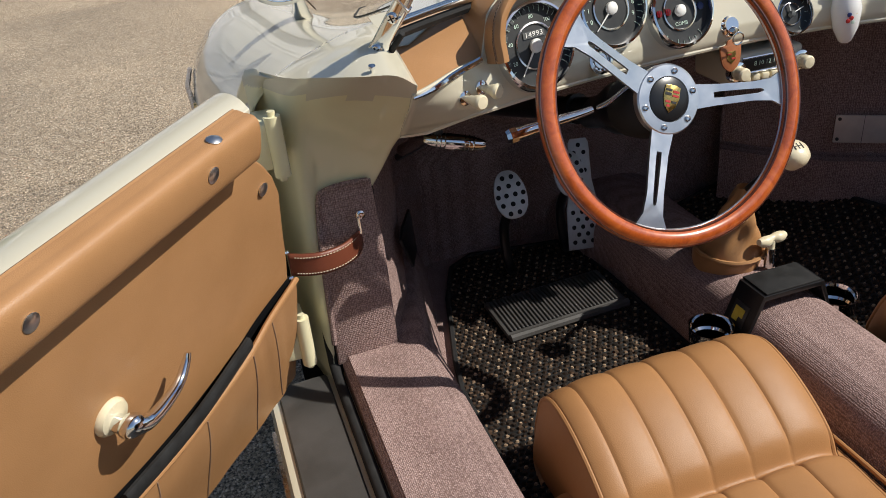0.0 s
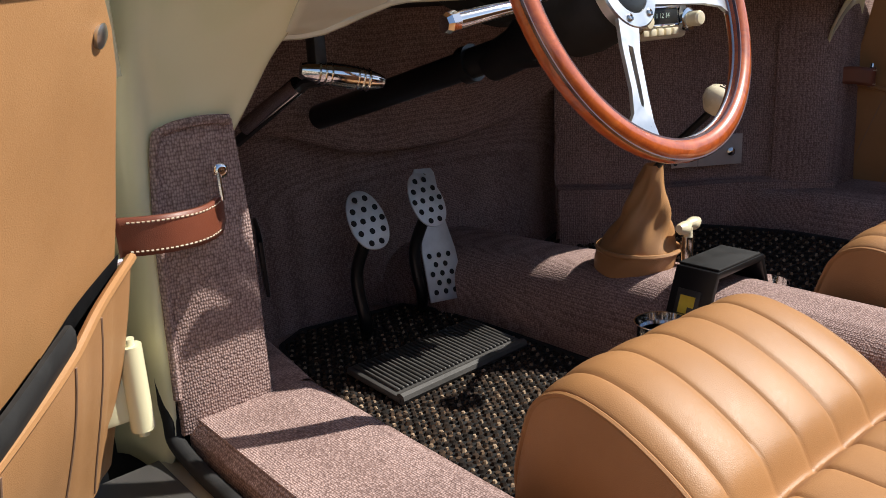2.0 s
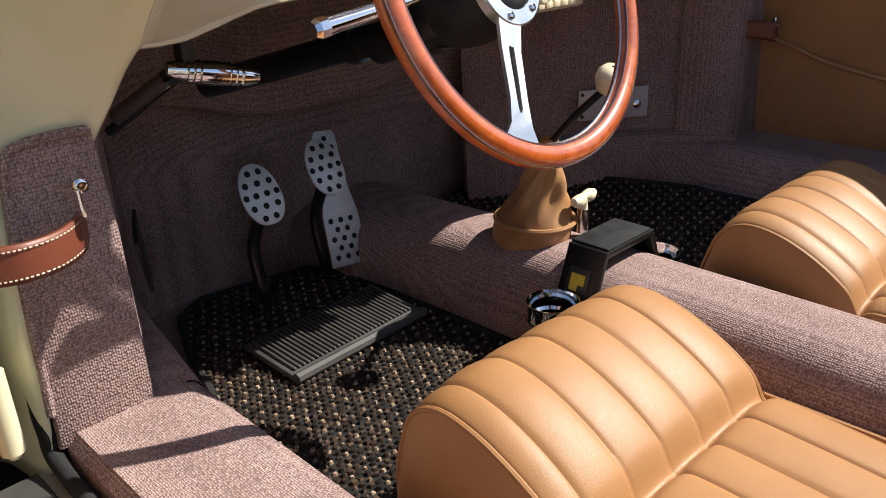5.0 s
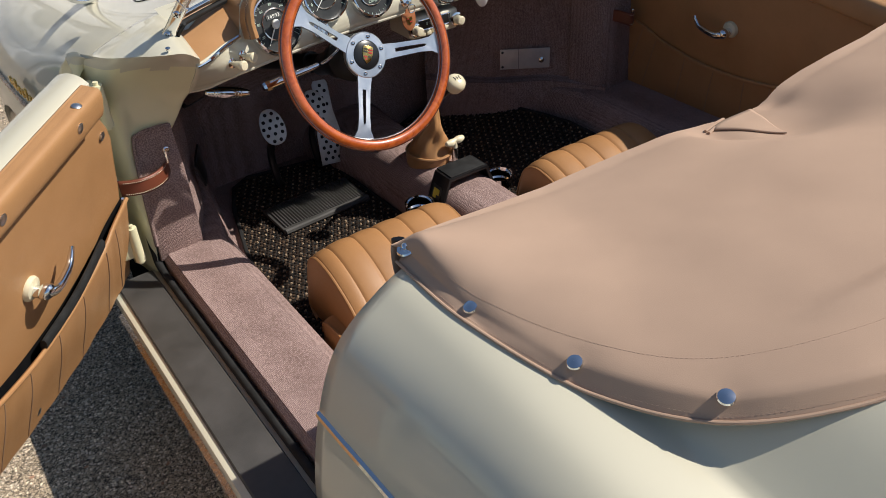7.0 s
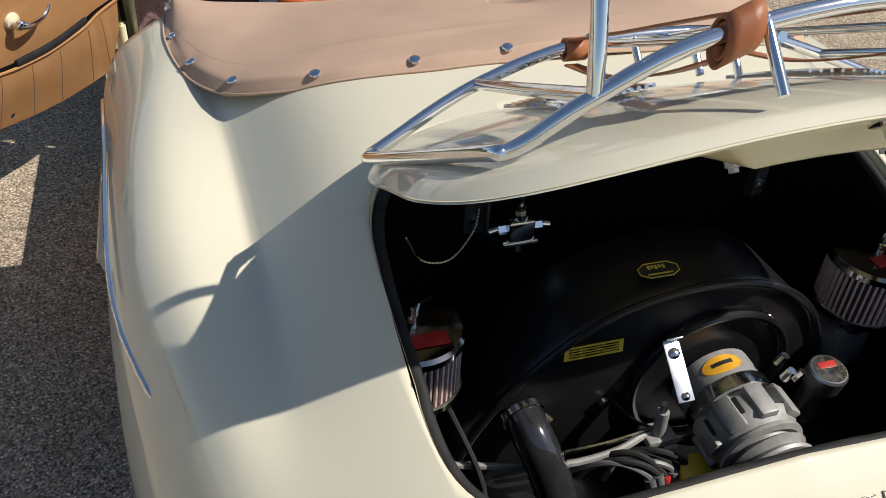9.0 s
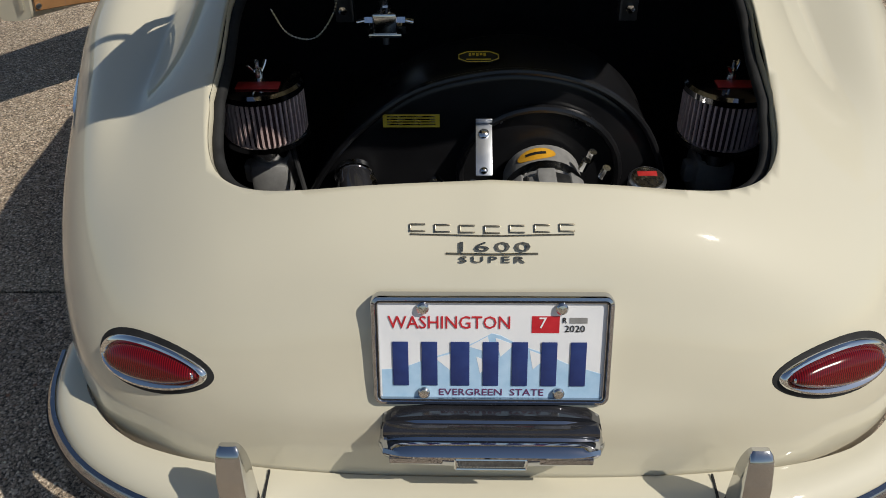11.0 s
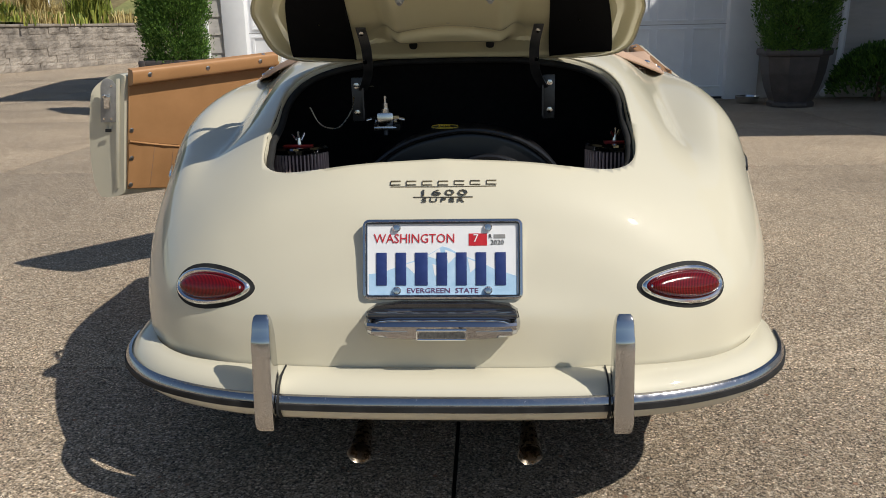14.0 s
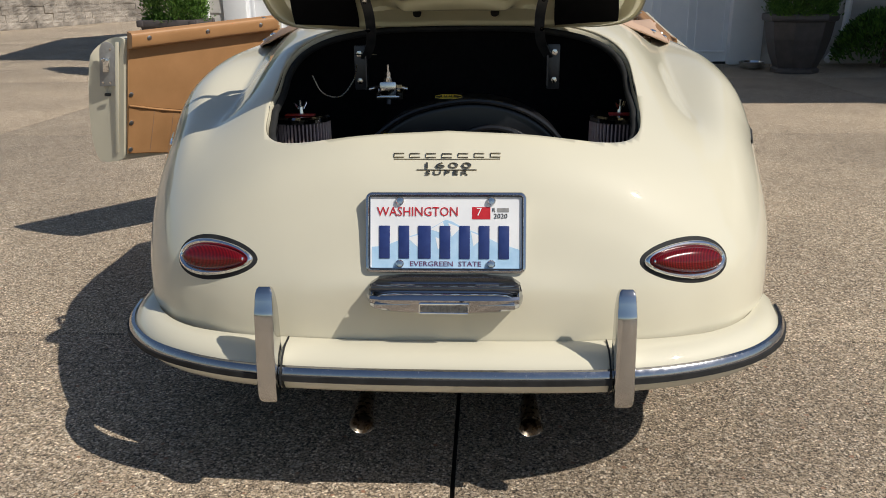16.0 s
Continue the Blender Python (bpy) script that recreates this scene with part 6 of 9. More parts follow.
def shifter():
    base = part("shift_boot", sheet(lambda u, v: boot_shape(u, v), 40, 24, True), LEATHER, car, "tan leather shift boot on the tunnel")
    part("boot_band", tube([(0.003 + 0.061 * math.cos(a), 2.416 + 0.067 * math.sin(a), 0.425) for a in np.linspace(0, 2 * math.pi, 30, endpoint=False)], 0.004, 6, True), LEATHER, base)
    lever = part("shift_lever", tube([(0.0, 2.385, 0.555), (0.0, 2.34, 0.605), (0.0, 2.285, 0.655)], 0.0055, 10), BLACK_METAL, car, "black gear lever with an ivory knob")
    part("knob", moved(lathe([(0.008, -0.024), (0.018, -0.020), (0.0255, -0.005), (0.025, 0.006), (0.019, 0.014), (0.008, 0.018), (0.0005, 0.0185)], 28), aimed((0.0, 2.275, 0.668), (0, -0.45, 1))), IVORY, lever, "ivory gear knob with an engraved pattern")
    part("pattern_line", moved(join(block(-0.007, 0.007, -0.0006, 0.0006, 0.0175, 0.019), block(-0.0076, -0.0064, -0.006, 0.006, 0.0175, 0.019), block(-0.0006, 0.0006, -0.006, 0.006, 0.0178, 0.0192), block(0.0064, 0.0076, -0.006, 0.006, 0.0175, 0.019)), aimed((0.0, 2.275, 0.668), (0, -0.45, 1))), BLACK_INK, lever)
    k = part("choke_knob", tube([(0.043, 2.350, 0.405), (0.043, 2.350, 0.445)], 0.0095, 14), STEEL, car, "ivory winged heater knob on a steel stem")
    part("wing_handle", tube(spline([(0.013, 2.347, 0.464), (0.029, 2.349, 0.461), (0.043, 2.350, 0.465), (0.057, 2.351, 0.463), (0.073, 2.352, 0.465)], 16), [0.006 + 0.005 * abs(math.sin(math.pi * j / 15 * 2)) for j in range(16)], 10), IVORY, k)
    part("stem_tip", tube([(0.043, 2.350, 0.443), (0.043, 2.350, 0.461)], 0.007, 12), IVORY, k)


def boot_shape(u, v):
    a = 2 * math.pi * u
    wrinkle = 0.006 * math.sin(3 * a + 9 * v) * math.sin(math.pi * v) + 0.004 * math.sin(7 * a - 14 * v) * v * (1 - v) * 4
    t = max(0.0, (v - 0.24) / 0.76)
    ra, rb = 0.060 - 0.046 * t ** 0.7, 0.066 - 0.052 * t ** 0.7
    wrinkle *= 0.7
    cy = 2.425 - 0.037 * v
    z = 0.385 - 0.018 * (1 - v) * math.cos(a) ** 2 + 0.178 * v
    return 0.003 + (ra + wrinkle) * math.cos(a), cy + (rb + wrinkle) * math.sin(a), z


def cup_holder():
    box = part("cup_holder", moved(prism([(-0.098, 0.335), (-0.090, 0.335), (-0.055, 0.424), (0.058, 0.424), (0.093, 0.335), (0.101, 0.335), (0.063, 0.434), (-0.060, 0.434)], 0.0, 0.068, 0.002), Matrix(((1, 0, 0, 0.0), (0, 0, -1, 2.300), (0, 1, 0, 0), (0, 0, 0, 1)))), BLACK_METAL, car, "black saddle box over the tunnel with steel cup rings")
    part("top_pad", block(-0.054, 0.057, 2.234, 2.300, 0.4335, 0.438, 0.002), RUBBER, box, "black textured top")
    lean = aimed((-0.0785, 2.268, 0.385), (-1, 0, 0.38))
    part("badge", moved(block(-0.019, 0.019, -0.021, 0.021, 0.0, 0.002, 0.0005), lean), DARK_STEEL, box)
    part("badge_mark", moved(join(block(-0.012, 0.012, -0.004, 0.012, 0.0015, 0.003), block(-0.012, 0.002, -0.014, -0.0035, 0.0015, 0.003)), lean), YELLOW, box, "yellow emblem")
    for s in (-1, 1):
        c = (0.128, 2.266, 0.365) if s > 0 else (-0.132, 2.272, 0.372)
        part("cup_ring", moved(lathe([(0.032, -0.030), (0.036, -0.026), (0.038, 0.0), (0.0395, 0.002), (0.0375, 0.002), (0.035, -0.024), (0.031, -0.028)], 32, False), pose(*c)), CHROME, box, "dark polished cup ring")
        part("cup_base", moved(lathe([(0.036, -0.029), (0.001, -0.029)], 24), pose(*c)), BLACK_METAL, box)


def seat(s, x0, x1, label):
    prof = spline([(2.160, 0.262), (2.181, 0.300), (2.187, 0.348), (2.176, 0.396), (2.157, 0.440), (2.120, 0.461), (2.07, 0.456), (2.015, 0.433), (1.97, 0.403), (1.948, 0.373), (1.925, 0.380), (1.86, 0.378), (1.72, 0.370), (1.58, 0.378)], 140)
    cuts = [0.0, 0.099, 0.268, 0.442, 0.62, 0.797, 1.0]

    def surface(u, v):
        y, z = prof[min(int(v * 139 + 0.5), 139)]
        x = x0 + (x1 - x0) * u
        k = next(j for j in range(6) if u <= cuts[j + 1] + 1e-9)
        t = (u - cuts[k]) / (cuts[k + 1] - cuts[k])
        puff = (0.55 * max(0.0, 1 - abs(2 * t - 1) ** 12) ** 0.5 + 0.45 * (1 - (2 * t - 1) ** 2)) * (0.7 if k == 0 else 1.0)
        seam = math.exp(-((y - 1.948) / 0.007) ** 2)
        lift = 0.0075 * puff * (1 - 0.45 * seam) + 0.003 * noise.noise((x * 9, y * 7, 2.0 + s)) - 0.003 * seam
        side = 0.014 * (2 * u - 1) ** 6
        d = min(1.0, max(0.0, (2.19 - y) / 0.06))
        return x + 0.0 * side, y + 0.5 * lift * (1 - d), z + lift * (0.35 + 0.65 * d) - side

    cushion = part("seat_cushion", sheet(surface, 145, 140), SEAT_LEATHER, car, label)
    for u, x in ((0.0, x0), (1.0, x1)):
        line = [surface(u, k / 59) for k in range(60)]
        part("piping", tube([(p[0], p[1], p[2]) for p in line], 0.0042, 8), SEAT_LEATHER, cushion, "tan piping")
        wall = sheet(lambda a, b: (x + (0.006 * math.sin(math.pi * b) + 0.004) * (1 if u else -1), line[int(a * 59)][1] - 0.004, 0.262 + (line[int(a * 59)][2] - 0.262) * b), 60, 8)
        part("side_panel", wall, SEAT_LEATHER, cushion, "smooth tan side panel")
    # lower base with its own welt
    b0, b1 = (x0 - 0.042, x1 + 0.046) if s < 0 else (x0 - 0.022, x1 + 0.03)
    base = part("seat_base", block(b0, b1, 1.45, 2.07, 0.246, 0.338, 0.025, 3), SEAT_LEATHER, car, "tan padded seat base")
    for x in (b0 + 0.006, b1 - 0.006):
        part("piping", tube(spline([(x, 2.06, 0.30), (x, 2.045, 0.332), (x, 1.95, 0.341), (x, 1.5, 0.342)], 14), 0.0038, 8), SEAT_LEATHER, base)
    part("backrest", sheet(lambda u, v: (x0 + (x1 - x0) * u, 1.585 - 0.10 * v - 0.02 * math.sin(math.pi * u), 0.34 + 0.46 * v + 0.004 * math.sin(u * 40)), 20, 10), SEAT_LEATHER, car, "tan seat back folded under the cover")


tub()
left_mat = [(-0.555, 1.98), (-0.548, 2.43), (-0.53, 2.52), (-0.47, 2.74), (-0.42, 2.86), (-0.36, 2.895), (-0.15, 2.86), (-0.115, 2.78), (-0.105, 2.4), (-0.105, 1.98)]
coir_mat(left_mat, "black and straw coir mat on the driver's floor")
right_mat = coir_mat([(-x, y) for x, y in reversed(left_mat)], "black coir mat on the passenger's floor, in shade")
# it lies propped against the sloping sill box
right_mat.matrix_basis = Matrix.Translation((0.115, 0, 0.25)) @ Matrix.Rotation(radians(-9.5), 4, "Y") @ Matrix.Translation((-0.115, 0, -0.25))
heel_pad()
pedals()
shifter()
cup_holder()
seat(-1, -0.505, -0.150, "driver's tan pleated leather seat cushion")
seat(1, 0.130, 0.500, "passenger's tan pleated leather seat cushion")
lever = part("seat_lever", tube(spline([(-0.540, 1.56, 0.34), (-0.570, 1.545, 0.55), (-0.610, 1.535, 0.78), (-0.632, 1.530, 0.875)], 12), [0.008] * 8 + [0.010, 0.013, 0.014, 0.010], 8, flat=0.4), BLACK_METAL, car, "black seat lever")

# ---- door sills and jambs ----
def rocker(s):
    def sweep(prof, y0=1.42, y1=2.46):
        v, f = prism([(x * s, z) for x, z in (prof if s > 0 else prof[::-1])], 0, y1 - y0, 0.002)
        return moved((v, f), Matrix(((1, 0, 0, 0), (0, 0, -1, y1), (0, 1, 0, 0), (0, 0, 0, 1))))

    sill = part("rocker", sweep([(0.74, 0.18), (0.74, 0.345), (0.765, 0.352), (0.870, 0.350), (0.888, 0.346), (0.893, 0.335), (0.885, 0.30), (0.86, 0.22), (0.84, 0.18)]), CREAM, car, "ivory door sill")
    part("step_rubber", sweep([(0.785, 0.352), (0.788, 0.358), (0.872, 0.356), (0.875, 0.350)], 1.43, 2.455), STEP_RUBBER, sill, "grey ribbed rubber tread")
    for k in range(9):
        x = 0.80 + 0.008 * k
        part("tread_rib", sweep([(x, 0.357), (x + 0.001, 0.3586), (x + 0.004, 0.3586), (x + 0.005, 0.357)], 1.44, 1.60), STEP_RUBBER, sill)
    part("door_seal", tube(spline([(0.772 * s, 2.46, 0.50), (0.770 * s, 2.447, 0.41), (0.770 * s, 2.42, 0.372), (0.770 * s, 2.2, 0.366), (0.770 * s, 1.5, 0.366)], 30), 0.0095, 10), RUBBER, sill, "black rubber door seal")
    part("rocker_trim", sweep([(0.886, 0.312), (0.900, 0.310), (0.902, 0.298), (0.890, 0.292), (0.880, 0.296)], 1.44, 2.40), BROWN_TRIM, sill, "dull chrome rocker strip")


BROWN_TRIM = chrome_material("dull_trim", (0.42, 0.36, 0.32), 0.25)


RIM = [p for p in spline(FRONT[0], 60) if p[2] > 0.6]
RIM_X, RIM_Z = [p[0] for p in RIM], [p[2] for p in RIM]


def hinge_pillar(s):
    """The painted panel between the hinge pillar and the dashboard end, flowing up into the scuttle."""
    cols = [
        [(-0.835, 2.60, 0.33), (-0.835, 2.60, 0.50), (-0.835, 2.60, 0.68), (-0.832, 2.575, 0.82), (-0.815, 2.49, 0.895)],
        [(-0.800, 2.53, 0.34), (-0.800, 2.53, 0.50), (-0.802, 2.53, 0.68), (-0.802, 2.51, 0.82), (-0.796, 2.46, 0.903)],
        [(-0.775, 2.442, 0.36), (-0.775, 2.440, 0.50), (-0.775, 2.438, 0.68), (-0.772, 2.425, 0.82), (-0.765, 2.385, 0.908)],
        [(-0.745, 2.440, 0.60), (-0.742, 2.440, 0.66), (-0.740, 2.434, 0.74), (-0.735, 2.395, 0.84), (-0.728, 2.325, 0.918)],
        [(-0.700, 2.440, 0.66), (-0.698, 2.438, 0.70), (-0.696, 2.425, 0.76), (-0.692, 2.370, 0.85), (-0.688, 2.268, 0.927)],
        [(-0.658, 2.440, 0.70), (-0.656, 2.425, 0.74), (-0.652, 2.395, 0.79), (-0.650, 2.340, 0.85), (-0.648, 2.250, 0.926)],
        [(-0.618, 2.395, 0.790), (-0.616, 2.372, 0.800), (-0.614, 2.342, 0.825), (-0.615, 2.300, 0.86), (-0.618, 2.258, 0.905)],
    ]
    grid = [spline(c, 24) for c in cols]
    across = [spline([g[j] for g in grid], 40) for j in range(24)]
    top = across[23]

    def skin(u, v):
        """Up the panel, over its rounded edge and forward across the scuttle."""
        k, j = int(u * 39 + 0.5), int(v * 37 + 0.5)
        if j < 24:
            return across[j][k]
        x, y, z = top[k]
        t = (j - 23) / 14
        rise = 0.010 * math.sin(math.pi * t) * (2.475 - y) / 0.2
        return x, y + (2.475 - y) * t, z + (float(np.interp(abs(x), RIM_X, RIM_Z)) - z) * t + rise

    shape = sheet(skin, 40, 38)
    p = part("scuttle_side_panel", flipped(shape) if s > 0 else shape, BOUNCE_IVORY, car, "ivory painted panel beside the dashboard")
    # panel below its edge wears the bounce-yellowed ivory, above it the plain paint
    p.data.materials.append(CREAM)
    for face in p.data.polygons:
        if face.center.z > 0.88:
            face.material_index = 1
    thick(p, 0.005, -1)
    part("stud", moved(lathe([(0.0055, 0), (0.0055, 0.002), (0.0024, 0.003), (0.0024, 0.008), (0.0046, 0.011), (0.0046, 0.014), (0.001, 0.0155)], 16), aimed((0.672 * s, 2.270, 0.926), (0, -0.3, 1))), CHROME, car, "small chrome fastener")
    if s < 0:
        for z, dx, dy in ((0.815, 0.0, 0.0), (0.47, -0.016, 0.020)):
            h = part("door_hinge", join(block(dx - 0.835, dx - 0.788, dy + 2.385, dy + 2.455, z - 0.035, z + 0.035, 0.006), moved(lathe([(0.012, -0.045), (0.012, 0.045)], 14), pose(dx - 0.796, dy + 2.386, z))), BOUNCE_IVORY, car, "ivory painted door hinge")
            part("hinge_pin", moved(lathe([(0.006, -0.052), (0.006, 0.052)], 10), pose(dx - 0.796, dy + 2.386, z)), BOUNCE_IVORY, h)


# ---- doors, built with x towards the seats, y forward, z up ----
def door(frame_pose, s, name, label):
    def put(shape):
        return moved(flipped(shape) if s > 0 else shape, frame_pose)

    sect = spline([(-0.002, 0.40), (-0.002, 0.60), (-0.002, 0.80), (-0.003, 0.905), (-0.012, 0.922), (-0.040, 0.930), (-0.070, 0.926), (-0.095, 0.908), (-0.112, 0.860), (-0.124, 0.77), (-0.128, 0.65), (-0.122, 0.52), (-0.108, 0.42), (-0.090, 0.362), (-0.075, 0.354), (-0.04, 0.356), (-0.010, 0.370)], 80, True)

    def skin(u, v):
        x, z = sect[int(u * 79.999) % 80]
        x *= 1.0 if s < 0 else 0.5
        depth = max(0, -x / (0.128 if s < 0 else 0.064))
        f = -0.015 + 0.055 * depth + 0.075 * min(1, max(0, (0.84 - z) / 0.35))
        r = -0.745 - 0.085 * depth
        if z > 0.80:
            r += 0.05 * ((z - 0.80) / 0.11) ** 2 * depth
        y = f + (r - f) * v
        drop = -(0.045 if s < 0 else 0.095) * v * (z > 0.8) * ((z - 0.8) / 0.11)
        lift = 0.02 * v * max(0, (0.46 - z) / 0.1)
        return x, y, z + drop + lift

    ob = part(name, put(sheet(skin, 80, 30, True)), CREAM, car, label)
    n = 80
    for v, nm in ((0.0, "front_jamb"), (1.0, "rear_jamb")):
        rim = [skin(k / n, v) for k in range(n)]
        c = tuple(sum(p[i] for p in rim) / n for i in range(3))
        f = [(k, (k + 1) % n, n) for k in range(n)]
        part(nm, put((rim + [c], f)), CREAM, ob, "ivory painted door edge", False)
    # leather card with a rounded lower edge
    low = [(0.13, 0.375), (0.06, 0.358), (-0.12, 0.342), (-0.30, 0.350), (-0.46, 0.370), (-0.60, 0.393), (-0.735, 0.410)]
    if s > 0:
        low = [(y, 0.388) for y, z in low]
    front_edge = [(0.125, 0.42), (0.110, 0.49), (0.085, 0.61), (0.075, 0.66), (0.058, 0.72), (0.040, 0.79), (0.0, 0.84), (-0.02, 0.855)]
    card_line = spline(low[::-1], 24) + spline(front_edge, 14) + [(-0.03, 0.895), (-0.735, 0.860)]
    yz = Matrix(((0, 0, 1, 0), (1, 0, 0, 0), (0, 1, 0, 0), (0, 0, 0, 1)))
    card = moved(prism(card_line, 0.0, 0.010, 0.004, 3), yz)
    part("door_card", put(card), LEATHER, ob, "tan leather door card")
    # padded top rail
    rail = [(0.0, 0.905), (0.016, 0.908), (0.029, 0.903), (0.036, 0.888), (0.039, 0.858), (0.039, 0.822), (0.033, 0.807), (0.010, 0.803), (0.0, 0.806)]
    rr = spline(rail, 30, True)
    def rail_fn(u, v):
        x, z = rr[int(u * 29.999) % 30]
        y = -0.062 - 0.673 * v
        return x + 0.004, y, 0.934 - (0.908 - z) * 0.58 - (0.040 if s < 0 else 0.085) * v
    part("padded_rail", put(sheet(rail_fn, 30, 20, True)), LEATHER, ob, "padded tan leather top rail")
    for v in (0.0, 1.0):
        e = [rail_fn(k / 30, v) for k in range(30)]
        part("rail_end", put((e, [tuple(range(30))])), LEATHER, ob, "", False)
    part("rail_welt", put(tube([(0.004, -0.062, 0.9335), (0.004, -0.735, 0.8935 if s < 0 else 0.8485)], 0.0045, 8)), LEATHER, ob)
    # gathered pocket
    top_edge = spline([(0.085, 0.612), (0.0, 0.595), (-0.07, 0.570), (-0.20, 0.546), (-0.32, 0.542), (-0.42, 0.550), (-0.52, 0.566), (-0.62, 0.585), (-0.732, 0.610)], 60)
    bottom = spline(low, 60)

    def pocket(u, v):
        i = int(u * 59 + 0.5)
        (y0, z0), (y1, z1) = top_edge[i], bottom[i]
        bulge = 0.012 + (0.030 if s < 0 else 0.006) * math.sin(math.pi * min(1, 0.15 + u * 0.85)) * (1 - v) ** 0.7 * (0.4 + 0.6 * math.sin(math.pi * (0.25 + 0.75 * v)))
        crease = 0.0025 * abs(math.sin(u * math.pi * 9)) ** 6 * (v > 0.03)
        return bulge - crease, y0 + (y1 - y0) * v, z0 + (z1 + 0.004 - z0) * v

    part("door_pocket", put(sheet(pocket, 60, 24)), LEATHER, ob, "tan leather map pocket with stitched seams")
    part("pocket_welt", put(tube([pocket(k / 59, 0.0) for k in range(60)], 0.0055, 8)), LEATHER, ob)
    # near-black strip in the pocket's mouth paints the shade of its gap
    if s < 0:
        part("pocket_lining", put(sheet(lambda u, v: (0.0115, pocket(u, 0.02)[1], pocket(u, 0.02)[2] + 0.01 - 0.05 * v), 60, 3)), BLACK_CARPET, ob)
    for k in range(1, 9):
        u = k / 9
        part("stitched_seam", put(tube([tuple(np.array(pocket(u, v)) + (0.0008, 0, 0)) for v in np.linspace(0.05, 0.97, 10)], 0.0009, 5)), STITCH, ob)
    # pull handle with an ivory washer
    hy, hz = -0.302, 0.672
    part("escutcheon", put(moved(lathe([(0.023, 0), (0.023, 0.004), (0.020, 0.009), (0.012, 0.011), (0.0005, 0.0115)], 28), aimed((0.010, hy, hz), (1, 0, 0)))), IVORY, ob, "ivory washer")
    line = spline([(0.018, hy - 0.002, hz - 0.004), (0.042, hy, hz - 0.006), (0.050, hy + 0.018, hz - 0.012), (0.049, hy + 0.050, hz - 0.010), (0.045, hy + 0.078, hz - 0.004), (0.041, hy + 0.095, hz + 0.010), (0.040, hy + 0.100, hz + 0.020)], 30)
    part("door_handle", put(tube(line, [0.011] * 6 + [0.0115 - 0.0075 * k / 23 for k in range(24)], 12)), CHROME, ob, "curved chrome door handle")
    part("handle_hub", put(ball(0.040, hy, hz - 0.006, 0.0155)), CHROME, ob)
    # buttons and screws
    spots = [(0.0430, -0.155, 0.900, 1), (0.0430, -0.41, 0.884, 1), (0.0430, -0.665, 0.872, 1), (0.026, -0.13, 0.929, 2), (0.012, -0.002, 0.806, 1), (0.0145, -0.32, 0.390, 1), (0.0115, -0.722, 0.655, 1), (0.0145, -0.722, 0.54, 1), (0.0145, -0.725, 0.428, 1)]
    for x, y, z, k in spots:
        ax = (1, 0, 0) if k == 1 else (0.3, 0, 1)
        part("button", put(moved(lathe([(0.0085, -0.002), (0.0095, 0.0012), (0.006, 0.003), (0.0005, 0.0035)], 14), aimed((x, y, z), ax))), ALU, ob)
    # lock on the trailing edge
    if s > 0:
        return ob
    m = aimed((-0.050, -0.7885, 0.775), (0.7, -0.72, 0))
    plate = [(0.030, -0.085), (0.030, 0.060), (0.018, 0.078), (-0.004, 0.088), (-0.022, 0.080), (-0.030, 0.060), (-0.030, -0.085)]
    part("lock_plate", put(moved(prism(plate, 0, 0.003, 0.001), m)), CAST_ALU, ob, "dull metal lock plate")
    latch = part("latch", put(moved(join(block(-0.016, 0.010, -0.030, 0.026, 0.002, 0.010, 0.003), block(-0.010, 0.016, -0.012, 0.020, 0.008, 0.026, 0.004)), m)), CHROME, ob, "chrome latch")
    part("latch_bolt", put(moved(lathe([(0.008, 0.008), (0.008, 0.030), (0.005, 0.033)], 12), m @ pose(-0.006, 0.020, 0))), STEEL, latch)
    for q, w in ((0.058, 0.012), (-0.070, 0.012), (-0.070, -0.016)):
        part("plate_screw", put(moved(lathe([(0.005, 0.002), (0.0045, 0.0045), (0.0005, 0.005)], 10), m @ pose(w, q, 0))), STEEL, ob)
    part("jamb_slot", put(moved(block(-0.012, 0.012, -0.125, -0.112, -0.001, 0.0015), m)), DARK, ob)
    part("edge_strip", put(moved(block(0.030, 0.044, -0.36, 0.085, -0.002, 0.004, 0.002), m)), CREAM, ob, "ivory edge strip")
    return ob


LEAN = Matrix(((1, 0, 0.273, -0.2184), (0, 1, 0, 0), (0, 0, 1, 0), (0, 0, 0, 1)))
DOOR_OPEN = pose(-0.8435, 2.278, 0, 0, 0, -40) @ LEAN
door(DOOR_OPEN, -1, "driver_door", "ivory driver's door standing open, tan leather inside")
door(pose(0.768, 2.360, 0) @ Matrix(((1, 0, -0.08, 0.064), (0, 1, 0, 0), (0, 0, 1, 0), (0, 0, 0, 1))), 1, "passenger_door", "closed ivory passenger's door, tan leather inside")
part("pocket_flap", moved(tube(spline([(0.028, -0.050, 0.588), (0.034, -0.18, 0.562), (0.034, -0.315, 0.552)], 12), [0.007] * 12, 10, flat=2.2), DOOR_OPEN), RUBBER, car, "black strap edge showing in the door pocket")


